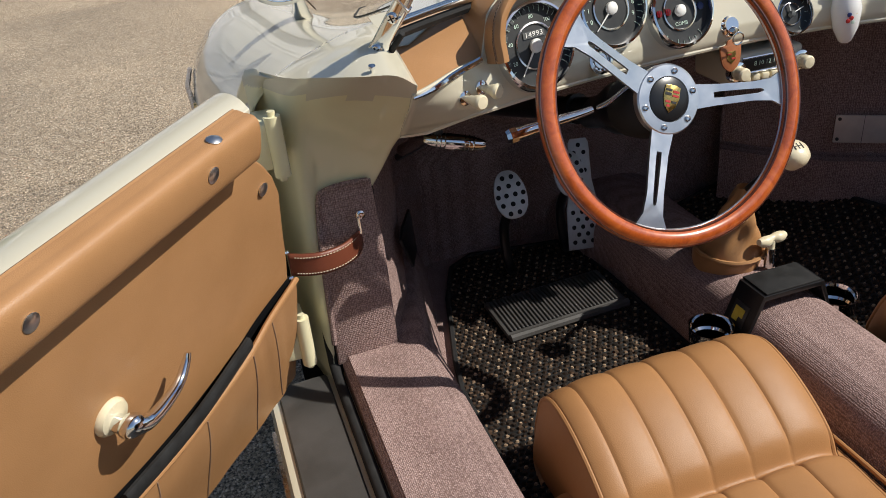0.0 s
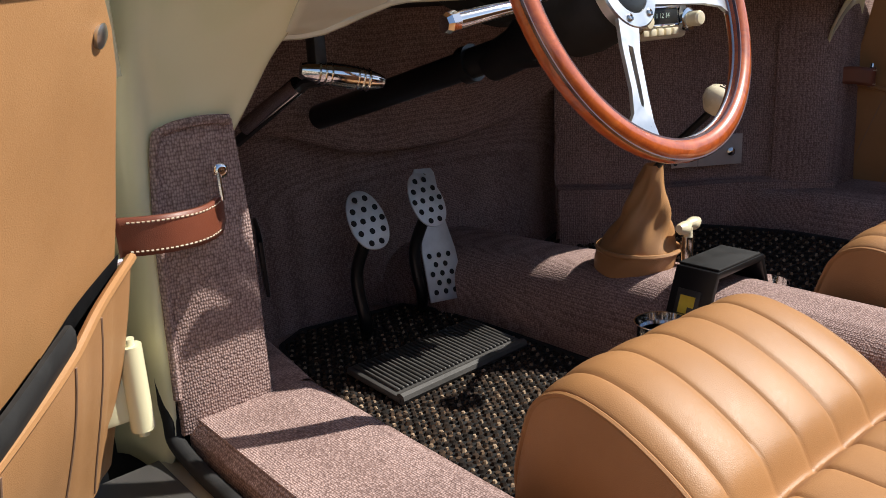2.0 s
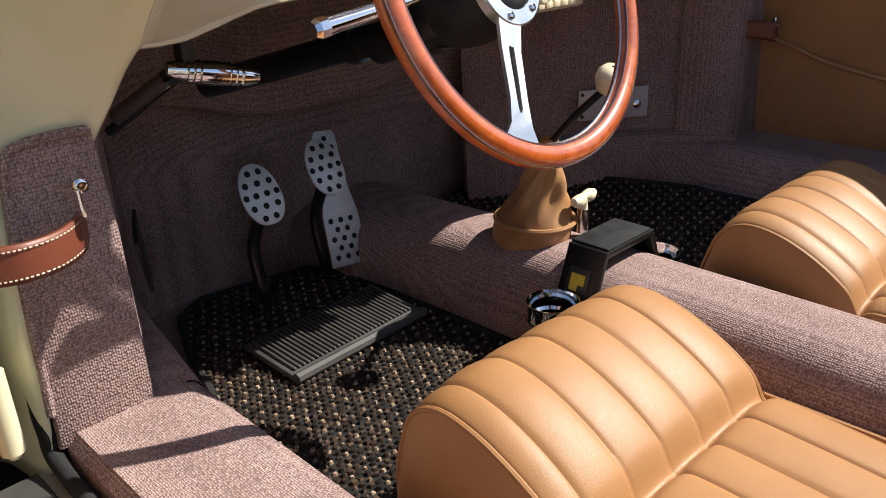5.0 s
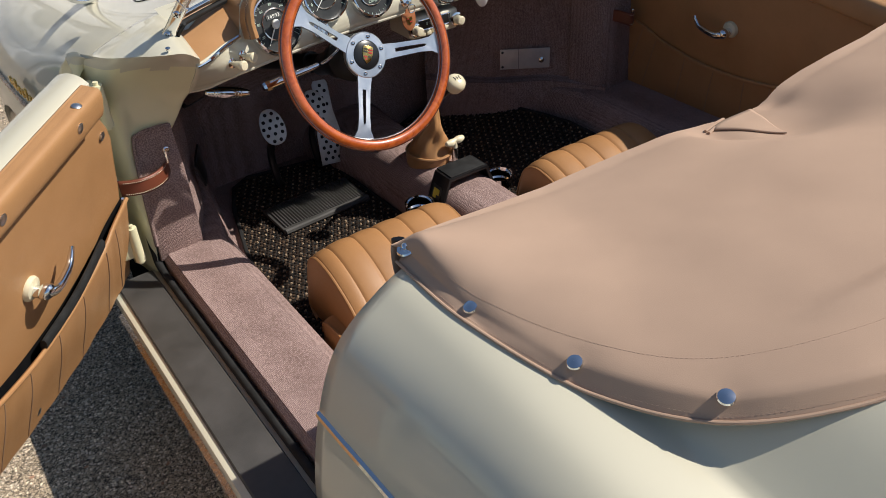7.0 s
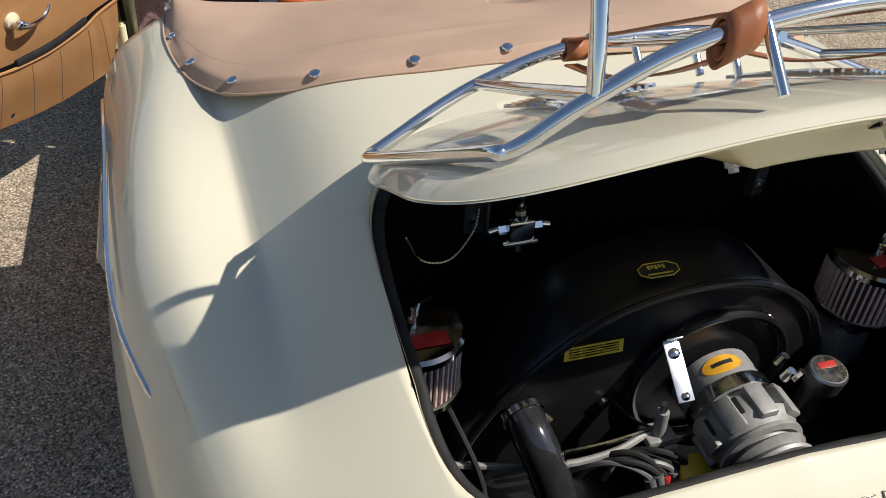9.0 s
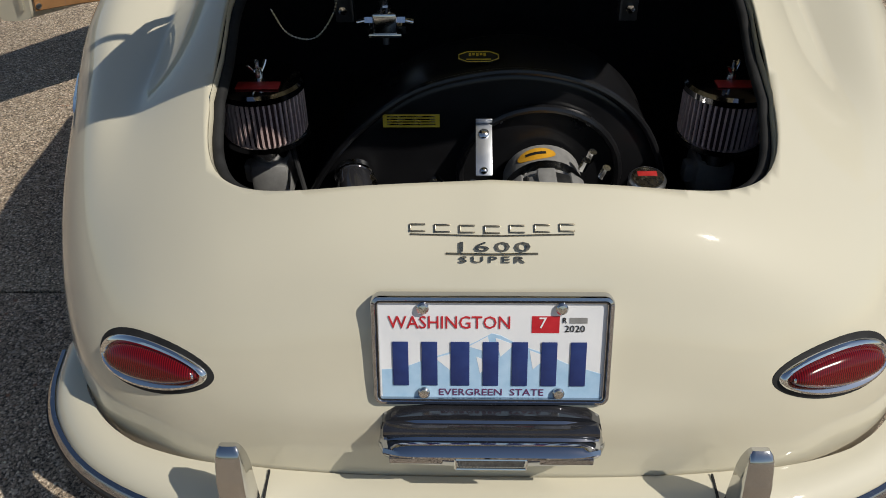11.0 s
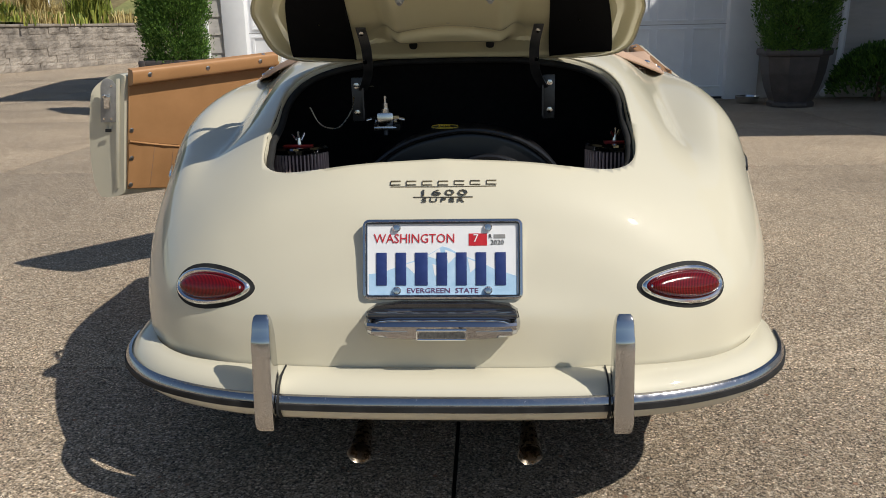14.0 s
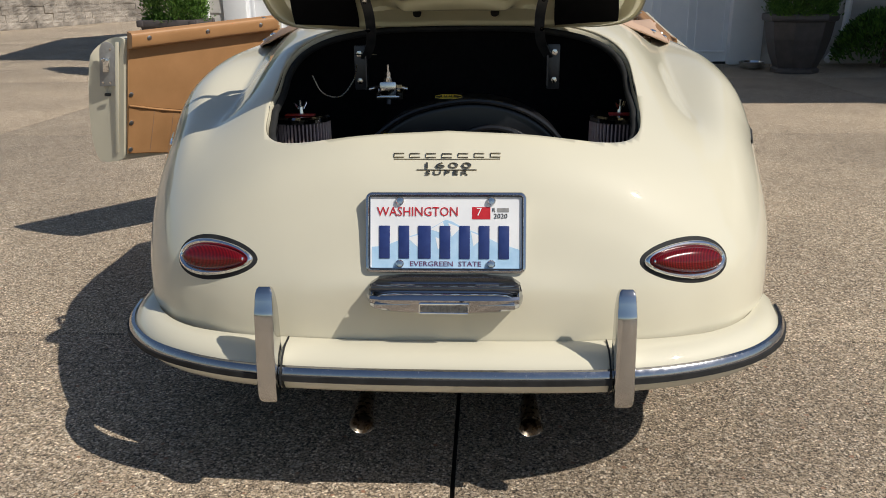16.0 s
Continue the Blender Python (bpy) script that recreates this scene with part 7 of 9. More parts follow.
def check_strap(s):
    if s < 0:
        stations = [(-0.813, 2.384, 0.628), (-0.790, 2.373, 0.627), (-0.765, 2.369, 0.626), (-0.735, 2.379, 0.624), (-0.710, 2.398, 0.624), (-0.694, 2.420, 0.626)]
    else:
        stations = [(0.742, 2.392, 0.630), (0.728, 2.379, 0.628), (0.716, 2.378, 0.628), (0.706, 2.402, 0.632), (0.694, 2.448, 0.634)]
    path = spline(stations, 30)
    wide = 0.018

    def band(u, v):
        p = path[int(u * 29 + 0.5)]
        w = wide * min(1, 0.78 + 1.5 * (1 - u))
        return p[0], p[1] - 0.003, p[2] + w * (2 * v - 1)

    st = part("check_strap", sheet(band, 30, 6), STRAP, car, "dark brown stitched leather check strap")
    thick(st, 0.006, 0)
    for v in (0.12, 0.88):
        for k in range(2, 27):
            p, q = Vector(band(k / 29, v)), Vector(band((k + 0.55) / 29, v))
            q = p + (Vector(band((k + 1) / 29, v)) - p) * 0.55
            d = Vector((0, -0.0038, 0))
            part("stitch", tube([p + d, q + d], 0.0010, 5), THREAD, st)
    end = Vector(path[-1])
    part("eyelet", join(moved(lathe([(0.0075, 0), (0.008, 0.002), (0.006, 0.004), (0.003, 0.0045), (0.001, 0.004)], 16), aimed((end.x + 0.004 * -s, end.y - 0.004, end.z + 0.040), (0, -1, 0))), tube([(end.x, end.y - 0.006, end.z + 0.037), (end.x, end.y - 0.008, end.z + 0.010)], 0.0028, 8)), CHROME, st, "chrome eyelet screw")
    first = Vector(path[0])
    part("ring_clip", tube(spline([(first.x, first.y - 0.004, first.z + 0.022), (first.x - 0.008, first.y - 0.008, first.z + 0.020), (first.x - 0.010, first.y - 0.006, first.z - 0.018), (first.x, first.y - 0.004, first.z - 0.022)], 12), 0.0035, 8), CHROME, st)


THREAD = mottled("pale_thread", (0.50, 0.42, 0.30), (0.60, 0.52, 0.40), 80, 0.8, fine=300, bump_strength=0.0)
for side in (-1, 1):
    rocker(side)
    hinge_pillar(side)
    check_strap(side)

# ---- dashboard and steering wheel ----
WOOD = material("varnished_mahogany", (0.30, 0.085, 0.02), 0.3, 0, 0.5, 1.0, 0.03)
_c = coords(WOOD, (1, 1, 1))
_n = node(WOOD, "ShaderNodeTexNoise", Scale=38.0, Detail=6.0, Roughness=0.65, Distortion=1.5)
link(WOOD, _c, _n.inputs["Vector"])
link(WOOD, ramp(WOOD, _n.outputs[0], ((0.25, (0.24, 0.040, 0.008)), (0.5, (0.46, 0.092, 0.016)), (0.8, (0.60, 0.16, 0.03)))), bsdf(WOOD).inputs["Base Color"])
DARK_WOOD = mottled("dark_wood_inlay", (0.05, 0.012, 0.005), (0.09, 0.02, 0.008), 40, 0.3, fine=300, bump_strength=0.02, coat=1.0)
DIAL = mottled("black_dial", (0.008, 0.009, 0.009), (0.014, 0.015, 0.014), 40, 0.45, fine=400, bump_strength=0.02)
DIAL_GREY = mottled("grey_dial_ring", (0.05, 0.055, 0.055), (0.08, 0.085, 0.08), 40, 0.5, fine=400, bump_strength=0.02)
DIAL_MARK = mottled("dial_print", (0.45, 0.60, 0.50), (0.60, 0.72, 0.62), 60, 0.6, fine=300, bump_strength=0.0)
WHITE_MARK = mottled("white_print", (0.70, 0.70, 0.66), (0.80, 0.80, 0.76), 60, 0.6, fine=300, bump_strength=0.0)
PORCELAIN = mottled("white_porcelain", (0.78, 0.77, 0.74), (0.84, 0.83, 0.80), 20, 0.12, fine=200, bump_strength=0.02, coat=0.6)
GLASS = material("clear_glass", (0.9, 0.95, 0.94), 0.0, 0, 0.5)
bsdf(GLASS).inputs["Transmission Weight"].default_value = 1.0
bsdf(GLASS).inputs["IOR"].default_value = 1.1
GAUGE_AXIS = Vector((0, -0.93, 0.37)).normalized()


def smooth(a, b, x):
    t = min(1, max(0, (x - a) / (b - a)))
    return t * t * (3 - 2 * t)


def dash_top(x):
    return float(np.interp(x, [-0.622, -0.493, -0.486, -0.474, -0.44, -0.37, -0.28, -0.19, -0.12, -0.085, -0.074, 0.50, 0.622], [0.890, 0.900, 0.926, 0.954, 0.977, 0.991, 0.994, 0.987, 0.969, 0.938, 0.908, 0.906, 0.890]))


def dash_face(x, z):
    y = float(np.interp(z, [0.808, 0.818, 0.835, 0.855, 0.88, 0.91, 0.95, 0.99], [2.356, 2.338, 2.330, 2.330, 2.338, 2.350, 2.364, 2.380]))
    side = float(np.interp(z, [0.79, 0.80, 0.825, 0.86, 0.905], [2.395, 2.372, 2.342, 2.300, 2.258]))
    w = 0.4 * smooth(0.525, 0.626, abs(x)) + 0.6 * min(1, max(0, (abs(x) - 0.5) / 0.122))
    return y * (1 - w) + side * w


def dashboard():
    def face(u, v):
        x = -0.622 + 1.244 * u
        z0 = 0.824 - 0.030 * smooth(0.50, 0.60, abs(x)) - 0.006 * smooth(0.0, 0.5, x)
        z = z0 + (dash_top(x) - z0) * v
        return x, dash_face(x, z), z

    d = part("dashboard", sheet(face, 120, 30), CREAM, car, "ivory painted dashboard")
    thick(d, 0.004, 0)
    part("lower_lip", tube([face(k / 60, 0) for k in range(61)], 0.005, 8), CREAM, d)
    # padded top
    def pad(u, v):
        x = -0.618 + 1.236 * u
        z = dash_top(x) - 0.004
        y = dash_face(x, min(z, 0.985))
        yb = 2.545 - 0.062 * (abs(x) / 0.62) ** 2.2
        zb = float(np.interp(abs(x), RIM_X, RIM_Z)) + 0.003 - 0.02 * (1 - (abs(x) / 0.62) ** 2)
        return x, y + (yb - y) * v, z + (zb - z) * v + (0.012 - 0.008 * smooth(0.5, 0.61, abs(x))) * math.sin(math.pi * v)

    part("padded_top", sheet(pad, 90, 14), LEATHER, d, "tan leather dash top")
    for side in (-1, 1):
        def infill(u, v):
            x = side * (0.6195 - u * (0.03 + 0.13 * v))
            y = 2.385 + 0.103 * v
            k = (abs(x) / 0.618 + 1) / 2 if side > 0 else (1 - abs(x) / 0.618) / 2
            front, back = pad(k, 0), pad(k, 1)
            t = min(1, max(0, (y - front[1]) / (back[1] - front[1])))
            return x, y, pad(k, t)[2] + 0.002
        shape = sheet(infill, 14, 14)
        part("scuttle_infill", flipped(shape) if side > 0 else shape, CREAM, d, "ivory scuttle outside the windscreen")
    for side in (-1, 1):
        edge = []
        for k in range(20):
            x = side * (0.621 - 0.121 * k / 19)
            z = 0.884 + 0.013 * (k / 19) ** 1.4
            edge.append((x, dash_face(x, z) - 0.0035, z))
        part("trim_strip", tube(edge, [0.0025 + 0.0022 * min(1, k / 5) for k in range(20)], 8), CHROME, d, "chrome edge strip")
    hood = spline([(-0.486, 2.322, 0.893), (-0.486, 2.330, 0.925), (-0.474, 2.335, 0.957), (-0.44, 2.342, 0.980), (-0.37, 2.350, 0.994), (-0.28, 2.353, 0.997), (-0.19, 2.355, 0.990), (-0.12, 2.355, 0.972), (-0.085, 2.348, 0.94), (-0.078, 2.340, 0.91)], 80)
    lip = [(0.002, -0.022), (0.004, -0.018), (0.0048, 0.010), (0.0046, 0.026), (0.003, 0.033), (-0.001, 0.037), (-0.006, 0.037), (-0.0105, 0.034), (-0.012, 0.028), (-0.0115, -0.022)]
    centre = Vector((-0.28, 2.35, 0.86))

    def band(k):
        p = Vector(hood[k])
        t = (Vector(hood[min(k + 1, 79)]) - Vector(hood[max(k - 1, 0)])).normalized()
        n = GAUGE_AXIS.cross(t).normalized()
        if n.dot(p - centre) < 0:
            n = -n
        return p, n, t.cross(n) if t.cross(n).dot(GAUGE_AXIS) > 0 else n.cross(t)

    verts, m = [], len(lip)
    for k in range(80):
        p, n, a = band(k)
        verts += [tuple(p + n * u + a * w) for u, w in lip]
    faces = [(k * m + j, k * m + (j + 1) % m, (k + 1) * m + (j + 1) % m, (k + 1) * m + j) for k in range(79) for j in range(m)]
    faces += [tuple(range(m)), tuple(reversed(range(79 * m, 80 * m)))]
    h = part("instrument_hood", bmesh_from(verts, faces), LEATHER, d, "stitched tan leather instrument hood")
    for k in range(1, 78):
        p, n, a = band(k)
        q = Vector(hood[k + 1])
        part("stitch", tube([p + n * 0.0050 + a * 0.0255, p.lerp(q, 0.55) + n * 0.0052 + a * 0.0215], 0.0011, 5), STITCH, h)
    line = [p + n * 0.0046 + a * 0.019 for p, n, a in (band(k) for k in range(80))]
    part("hood_seam", tube(line, 0.0007, 5), DARK, h)
    return d


def gauge(x, z, r, parent, label, kind):
    y = dash_face(x, z)
    c = Vector((x, y, z)) + GAUGE_AXIS * 0.013
    m = aimed(c, GAUGE_AXIS)
    part("gauge", moved(lathe([(r * 1.06, -0.02), (r * 1.06, 0.004), (r * 1.02, 0.009), (r * 0.96, 0.010), (r * 0.93, 0.006), (r * 0.92, -0.004)], 44, False), m), CHROME, parent, label)
    part("dial", moved(lathe([(r * 0.94, -0.004), (0.0005, -0.004)], 40), m), DIAL, parent, "black dial")
    part("inner_ring", moved(lathe([(r * 0.56, -0.0035), (r * 0.56, -0.0015), (r * 0.52, -0.0010), (r * 0.50, -0.0030)], 40, False), m), STEEL, parent)
    n = {"speed": 29, "rev": 25, "combi": 7, "clock": 12}[kind]
    for k in range(n):
        a = radians(215 - 250 * k / (n - 1)) if kind != "clock" else radians(30 * k)
        if kind == "combi":
            a = radians(-50 - 80 * k / 6)
        long = 0.80 if k % 2 == 0 else 0.85
        p = [(r * q * math.cos(a), r * q * math.sin(a), -0.0030) for q in (long, 0.91)]
        part("tick", moved(tube(p, r * 0.011, 4), m), DIAL_MARK, parent)
    if kind == "speed":
        for k, t in enumerate(("20", "40", "60", "80", "100", "120", "140")):
            a = radians(205 - 230 * k / 6)
            part("numeral", moved(lettering(t, r * 0.135, 0.0002, m @ pose(r * 0.70 * math.cos(a), r * 0.69 * math.sin(a), -0.003)), Matrix()), DIAL_MARK, parent, "", False)
        for k in range(8):
            a = radians(100 + 14 * k)
            part("scale_block", moved(block(-r * 0.045, r * 0.045, -r * 0.05, r * 0.05, -0.0034, -0.0026), m @ pose(r * 0.84 * math.cos(a), r * 0.84 * math.sin(a), 0, 0, 0, math.degrees(a))), DIAL_GREY, parent)
        part("counter", moved(block(-r * 0.30, r * 0.30, r * 0.20, r * 0.36, -0.0034, -0.002), m), DIAL_GREY, parent)
        part("counter_digits", moved(lettering("14993", r * 0.17, 0.0002, m @ pose(0, r * 0.28, -0.0017), 1.15, 1.1), Matrix()), WHITE_MARK, parent, "white odometer figures", False)
        part("unit", moved(lettering("km/h", r * 0.13, 0.0002, m @ pose(0, -r * 0.68, -0.003)), Matrix()), DIAL_MARK, parent, "", False)
        part("needle", moved(tube([(-r * 0.02, 0, 0), (-r * 0.50, -r * 0.62, 0)], [r * 0.035, r * 0.012], 6), m), WHITE_MARK, parent, "white needle")
        part("trip_knob", moved(tube([(r * 0.32, -r * 0.72, 0.0), (r * 0.32, -r * 0.72, 0.006)], r * 0.10, 12), m), DIAL, parent)
    if kind == "rev":
        for k in range(10):
            a = radians(200 - 220 * k / 9)
            part("numeral", moved(lettering(str(k), r * 0.17, 0.0002, m @ pose(r * 0.70 * math.cos(a), r * 0.70 * math.sin(a), -0.003)), Matrix()), DIAL_MARK, parent, "", False)
        part("needle", moved(tube([(0, 0, 0), (-r * 0.55, -r * 0.50, 0)], [r * 0.03, r * 0.012], 6), m), WHITE_MARK, parent)
    if kind == "combi":
        for dx, mt in ((-0.70, RED_GLASS), (-0.40, RED_GLASS), (0.70, NAVY)):
            part("warning_lamp", moved(lathe([(r * 0.11, -0.003), (r * 0.10, -0.001), (0.0005, 0.0)], 14), m @ pose(r * dx, r * 0.02, 0)), mt, parent, "small warning lamp")
        part("dial_word", moved(lettering("COMB", r * 0.15, 0.0002, m @ pose(0, -r * 0.36, -0.003)), Matrix()), DIAL_MARK, parent, "", False)
    if kind == "clock":
        for a, q in ((100, 0.55), (20, 0.75)):
            part("hand_bar", moved(tube([(0, 0, 0), (r * q * math.cos(radians(a)), r * q * math.sin(radians(a)), 0)], r * 0.03, 5), m), WHITE_MARK, parent)
    part("boss", moved(lathe([(r * 0.17, -0.003), (r * 0.16, 0.003), (r * 0.12, 0.005), (0.0005, 0.0055)], 18), m), WHITE_MARK if kind != "clock" else DIAL_GREY, parent)


def bow_forward(d):
    """The dashboard curves forward towards its middle, seen from above."""
    for ob in [d] + list(d.children_recursive):
        for v in ob.data.vertices:
            x, y = v.co.x + ob.location.x, v.co.y
            v.co.y += 0.070 * (1 - min(1, abs(x) / 0.5) ** 2) * min(1, max(0, (2.56 - y) / 0.12))


def dash_details(d):
    gauge(-0.409, 0.893, 0.061, d, "round speedometer with a chrome rim", "speed")
    gauge(-0.268, 0.917, 0.058, d, "round rev counter with a chrome rim", "rev")
    gauge(-0.145, 0.893, 0.055, d, "round combined gauge with a chrome rim", "combi")
    gauge(0.060, 0.856, 0.033, d, "small round clock with a chrome rim", "clock")
    m = aimed(Vector((-0.296, dash_face(-0.296, 0.850), 0.850)) + GAUGE_AXIS * 0.003, GAUGE_AXIS)
    part("round_medallion", moved(lathe([(0.021, -0.002), (0.021, 0.003), (0.017, 0.004), (0.016, 0.002), (0.0005, 0.003)], 28), m), STEEL, d, "small silver medallion")
    for r0 in (0.0125, 0.0165):
        part("medallion_relief", moved(tube([(r0 * math.cos(q), r0 * math.sin(q), 0.0032) for q in np.linspace(0, 6.28, 26, endpoint=False)], 0.0009, 5, True), m), STEEL, d)
    for k in range(12):
        q = radians(30 * k)
        part("medallion_relief", moved(block(-0.0012, 0.0012, -0.0010, 0.0010, 0.002, 0.0040), m @ pose(0.0146 * math.cos(q), 0.0146 * math.sin(q), 0, 0, 0, 30 * k)), DIAL_GREY, d)
    part("medallion_relief", moved(join(block(-0.007, 0.007, -0.0012, 0.0012, 0.002, 0.0045, 0.0005), block(-0.002, 0.002, -0.006, 0.006, 0.002, 0.0045, 0.0005), block(-0.005, 0.005, 0.004, 0.006, 0.002, 0.0042, 0.0005)), m), STEEL, d)
    for x, z in ((-0.534, 0.852), (-0.507, 0.861)):
        c = Vector((x, dash_face(x, z), z))
        axis = (0.30, -0.93, 0.05)
        part("dash_knob", moved(lathe([(0.0045, 0.0), (0.0048, 0.010), (0.0060, 0.013), (0.0070, 0.022), (0.0094, 0.031), (0.0110, 0.037), (0.0107, 0.040), (0.0085, 0.0425), (0.0005, 0.0432)], 22), aimed(c, axis)), IVORY, d, "ivory pull knob")
        part("knob_collar", moved(lathe([(0.0105, 0.0), (0.0105, 0.0035), (0.006, 0.006)], 18), aimed(c, axis)), CHROME, d)
    before = set(d.children)
    c = Vector((-0.086, dash_face(-0.086, 0.866), 0.866))
    part("ignition_lock", moved(lathe([(0.018, 0), (0.018, 0.004), (0.013, 0.008), (0.012, 0.012), (0.004, 0.012)], 24), aimed(c, GAUGE_AXIS)), CHROME, d, "chrome ignition lock")
    part("key", join(block(-0.0875, -0.0845, 2.306, 2.328, 0.858, 0.868, 0.001), tube([(-0.086 + 0.010 * math.cos(a), 2.305, 0.852 + 0.010 * math.sin(a)) for a in np.linspace(0, 6.28, 18, endpoint=False)], 0.0014, 6, True)), STEEL, d, "steel key on a ring")
    fob = [(-0.020, 0.016), (-0.018, 0.018), (-0.008, 0.019), (-0.005, 0.026), (0.005, 0.026), (0.008, 0.019), (0.018, 0.018), (0.020, 0.016), (0.0195, 0.0), (0.015, -0.014), (0.007, -0.022), (0.0, -0.025), (-0.007, -0.022), (-0.015, -0.014), (-0.0195, 0.0)]
    part("key_fob", moved(prism(spline(fob, 40, True), -0.002, 0.002, 0.001), pose(-0.088, 2.318, 0.820, 80, 0, 0)), TAN_STRAP, d, "brown leather key fob")
    shield = [(-0.0085, 0.008), (0.0085, 0.008), (0.008, -0.005), (0.0, -0.012), (-0.008, -0.005)]
    part("fob_emblem", moved(prism(shield, 0.002, 0.003), pose(-0.088, 2.318, 0.820, 80, 0, 0)), GOLD, d, "gilt shield emblem")
    part("fob_emblem_bar", moved(join(block(-0.008, 0.0, 0.003, 0.005, 0.0028, 0.0036), block(0.0, 0.0075, -0.005, -0.002, 0.0028, 0.0036)), pose(-0.088, 2.318, 0.820, 80, 0, 0)), RED_LABEL, d)
    for c in d.children:
        if c not in before:
            c.location = (0.036, 0, -0.010)
    before = set(d.children)
    part("radio", block(-0.078, 0.070, 2.338, 2.44, 0.766, 0.822, 0.010, 3), CREAM, d, "ivory radio with a black dial")
    part("radio_dial", block(-0.052, 0.038, 2.3345, 2.339, 0.790, 0.812, 0.001), DIAL, d, "black radio dial")
    part("radio_bezel", tube([(-0.054, 2.335, 0.788), (0.040, 2.335, 0.788), (0.040, 2.335, 0.814), (-0.054, 2.335, 0.814)], 0.002, 6, True), CHROME, d)
    part("radio_scale", moved(lettering("8 10 12 14", 0.011, 0.0002, pose(-0.007, 2.334, 0.802, 90, 0, 0)), Matrix()), DIAL_MARK, d, "", False)
    for k in range(5):
        part("radio_button", block(-0.050 + 0.018 * k, -0.036 + 0.018 * k, 2.330, 2.339, 0.773, 0.784, 0.002), IVORY, d)
    for x in (-0.066, 0.058):
        part("radio_knob", moved(join(lathe([(0.016, 0), (0.016, 0.008), (0.012, 0.010), (0.012, 0.012)], 22), lathe([(0.011, 0.010), (0.0115, 0.028), (0.009, 0.031), (0.0005, 0.032)], 20)), aimed((x, 2.338, 0.794), (0, -1, 0.05))), IVORY, d, "ivory radio knob")
        part("knob_ring", moved(lathe([(0.0175, 0), (0.0175, 0.009), (0.013, 0.011)], 24), aimed((x, 2.338, 0.794), (0, -1, 0.05))), CHROME, d)
    # the radio hangs a little low and towards the driver
    for c in d.children:
        if c not in before:
            c.location = (0.040, 0, -0.020)
    bow_forward(d)
    # porcelain bud vase
    v = part("bud_vase", moved(lathe([(0.006, -0.050), (0.011, -0.046), (0.020, -0.025), (0.0245, 0.005), (0.021, 0.028), (0.012, 0.043), (0.010, 0.052), (0.014, 0.060), (0.012, 0.060), (0.008, 0.052)], 28), pose(0.163, 2.380, 0.848, -8, 0, 0)), PORCELAIN, car, "white porcelain bud vase with a painted flower")
    for k, (dx, dz, mt) in enumerate(((0.0, 0.0, RED_LABEL), (0.006, 0.006, YELLOW), (-0.005, 0.006, NAVY), (0.003, -0.007, DIAL_MARK), (-0.006, -0.004, RED_LABEL))):
        part("painted_petal", moved(ball(0, 0, 0, 0.0038, 0.0038, 0.001), aimed((0.155 + dx, 2.3580, 0.844 + dz), (-0.35, -1, 0))), mt, v)
    part("vase_bracket", tube([(0.163, 2.42, 0.864), (0.163, 2.395, 0.864)], 0.005, 8), CHROME, v)
    # handbrake grip under the dash
    a, b = Vector((-0.566, 2.448, 0.755)), Vector((-0.472, 2.424, 0.733))
    n = 24
    line = [a.lerp(b, k / (n - 1)) for k in range(n)]
    hb = part("handbrake_grip", tube(line, [0.004 + 0.0095 * math.sin(math.pi * min(1, max(0.0, (k + 0.6) / n))) ** 0.45 for k in range(n)], 14), CHROME, car, "chrome handbrake grip")
    for q in (0.2, 0.27, 0.34, 0.66, 0.73, 0.8):
        p = a.lerp(b, q)
        part("grip_ring", moved(lathe([(0.0132, -0.0010), (0.0139, 0.0), (0.0132, 0.0010)], 18), aimed(p, b - a)), CHROME, hb)
    part("handbrake_rod", tube([a.lerp(b, 0.5), (-0.53, 2.50, 0.735), (-0.57, 2.62, 0.66)], 0.007, 8), DARK_STEEL, hb)
    part("handbrake_tube", tube([(-0.535, 2.51, 0.733), (-0.565, 2.60, 0.680)], 0.0115, 12), STEEL, hb)
    part("bracket_strap", block(-0.55, -0.535, 2.44, 2.46, 0.745, 0.80, 0.002), DARK_STEEL, hb)


WHEEL_AXIS = Vector((0.05, -math.cos(radians(22)), math.sin(radians(22)))).normalized()


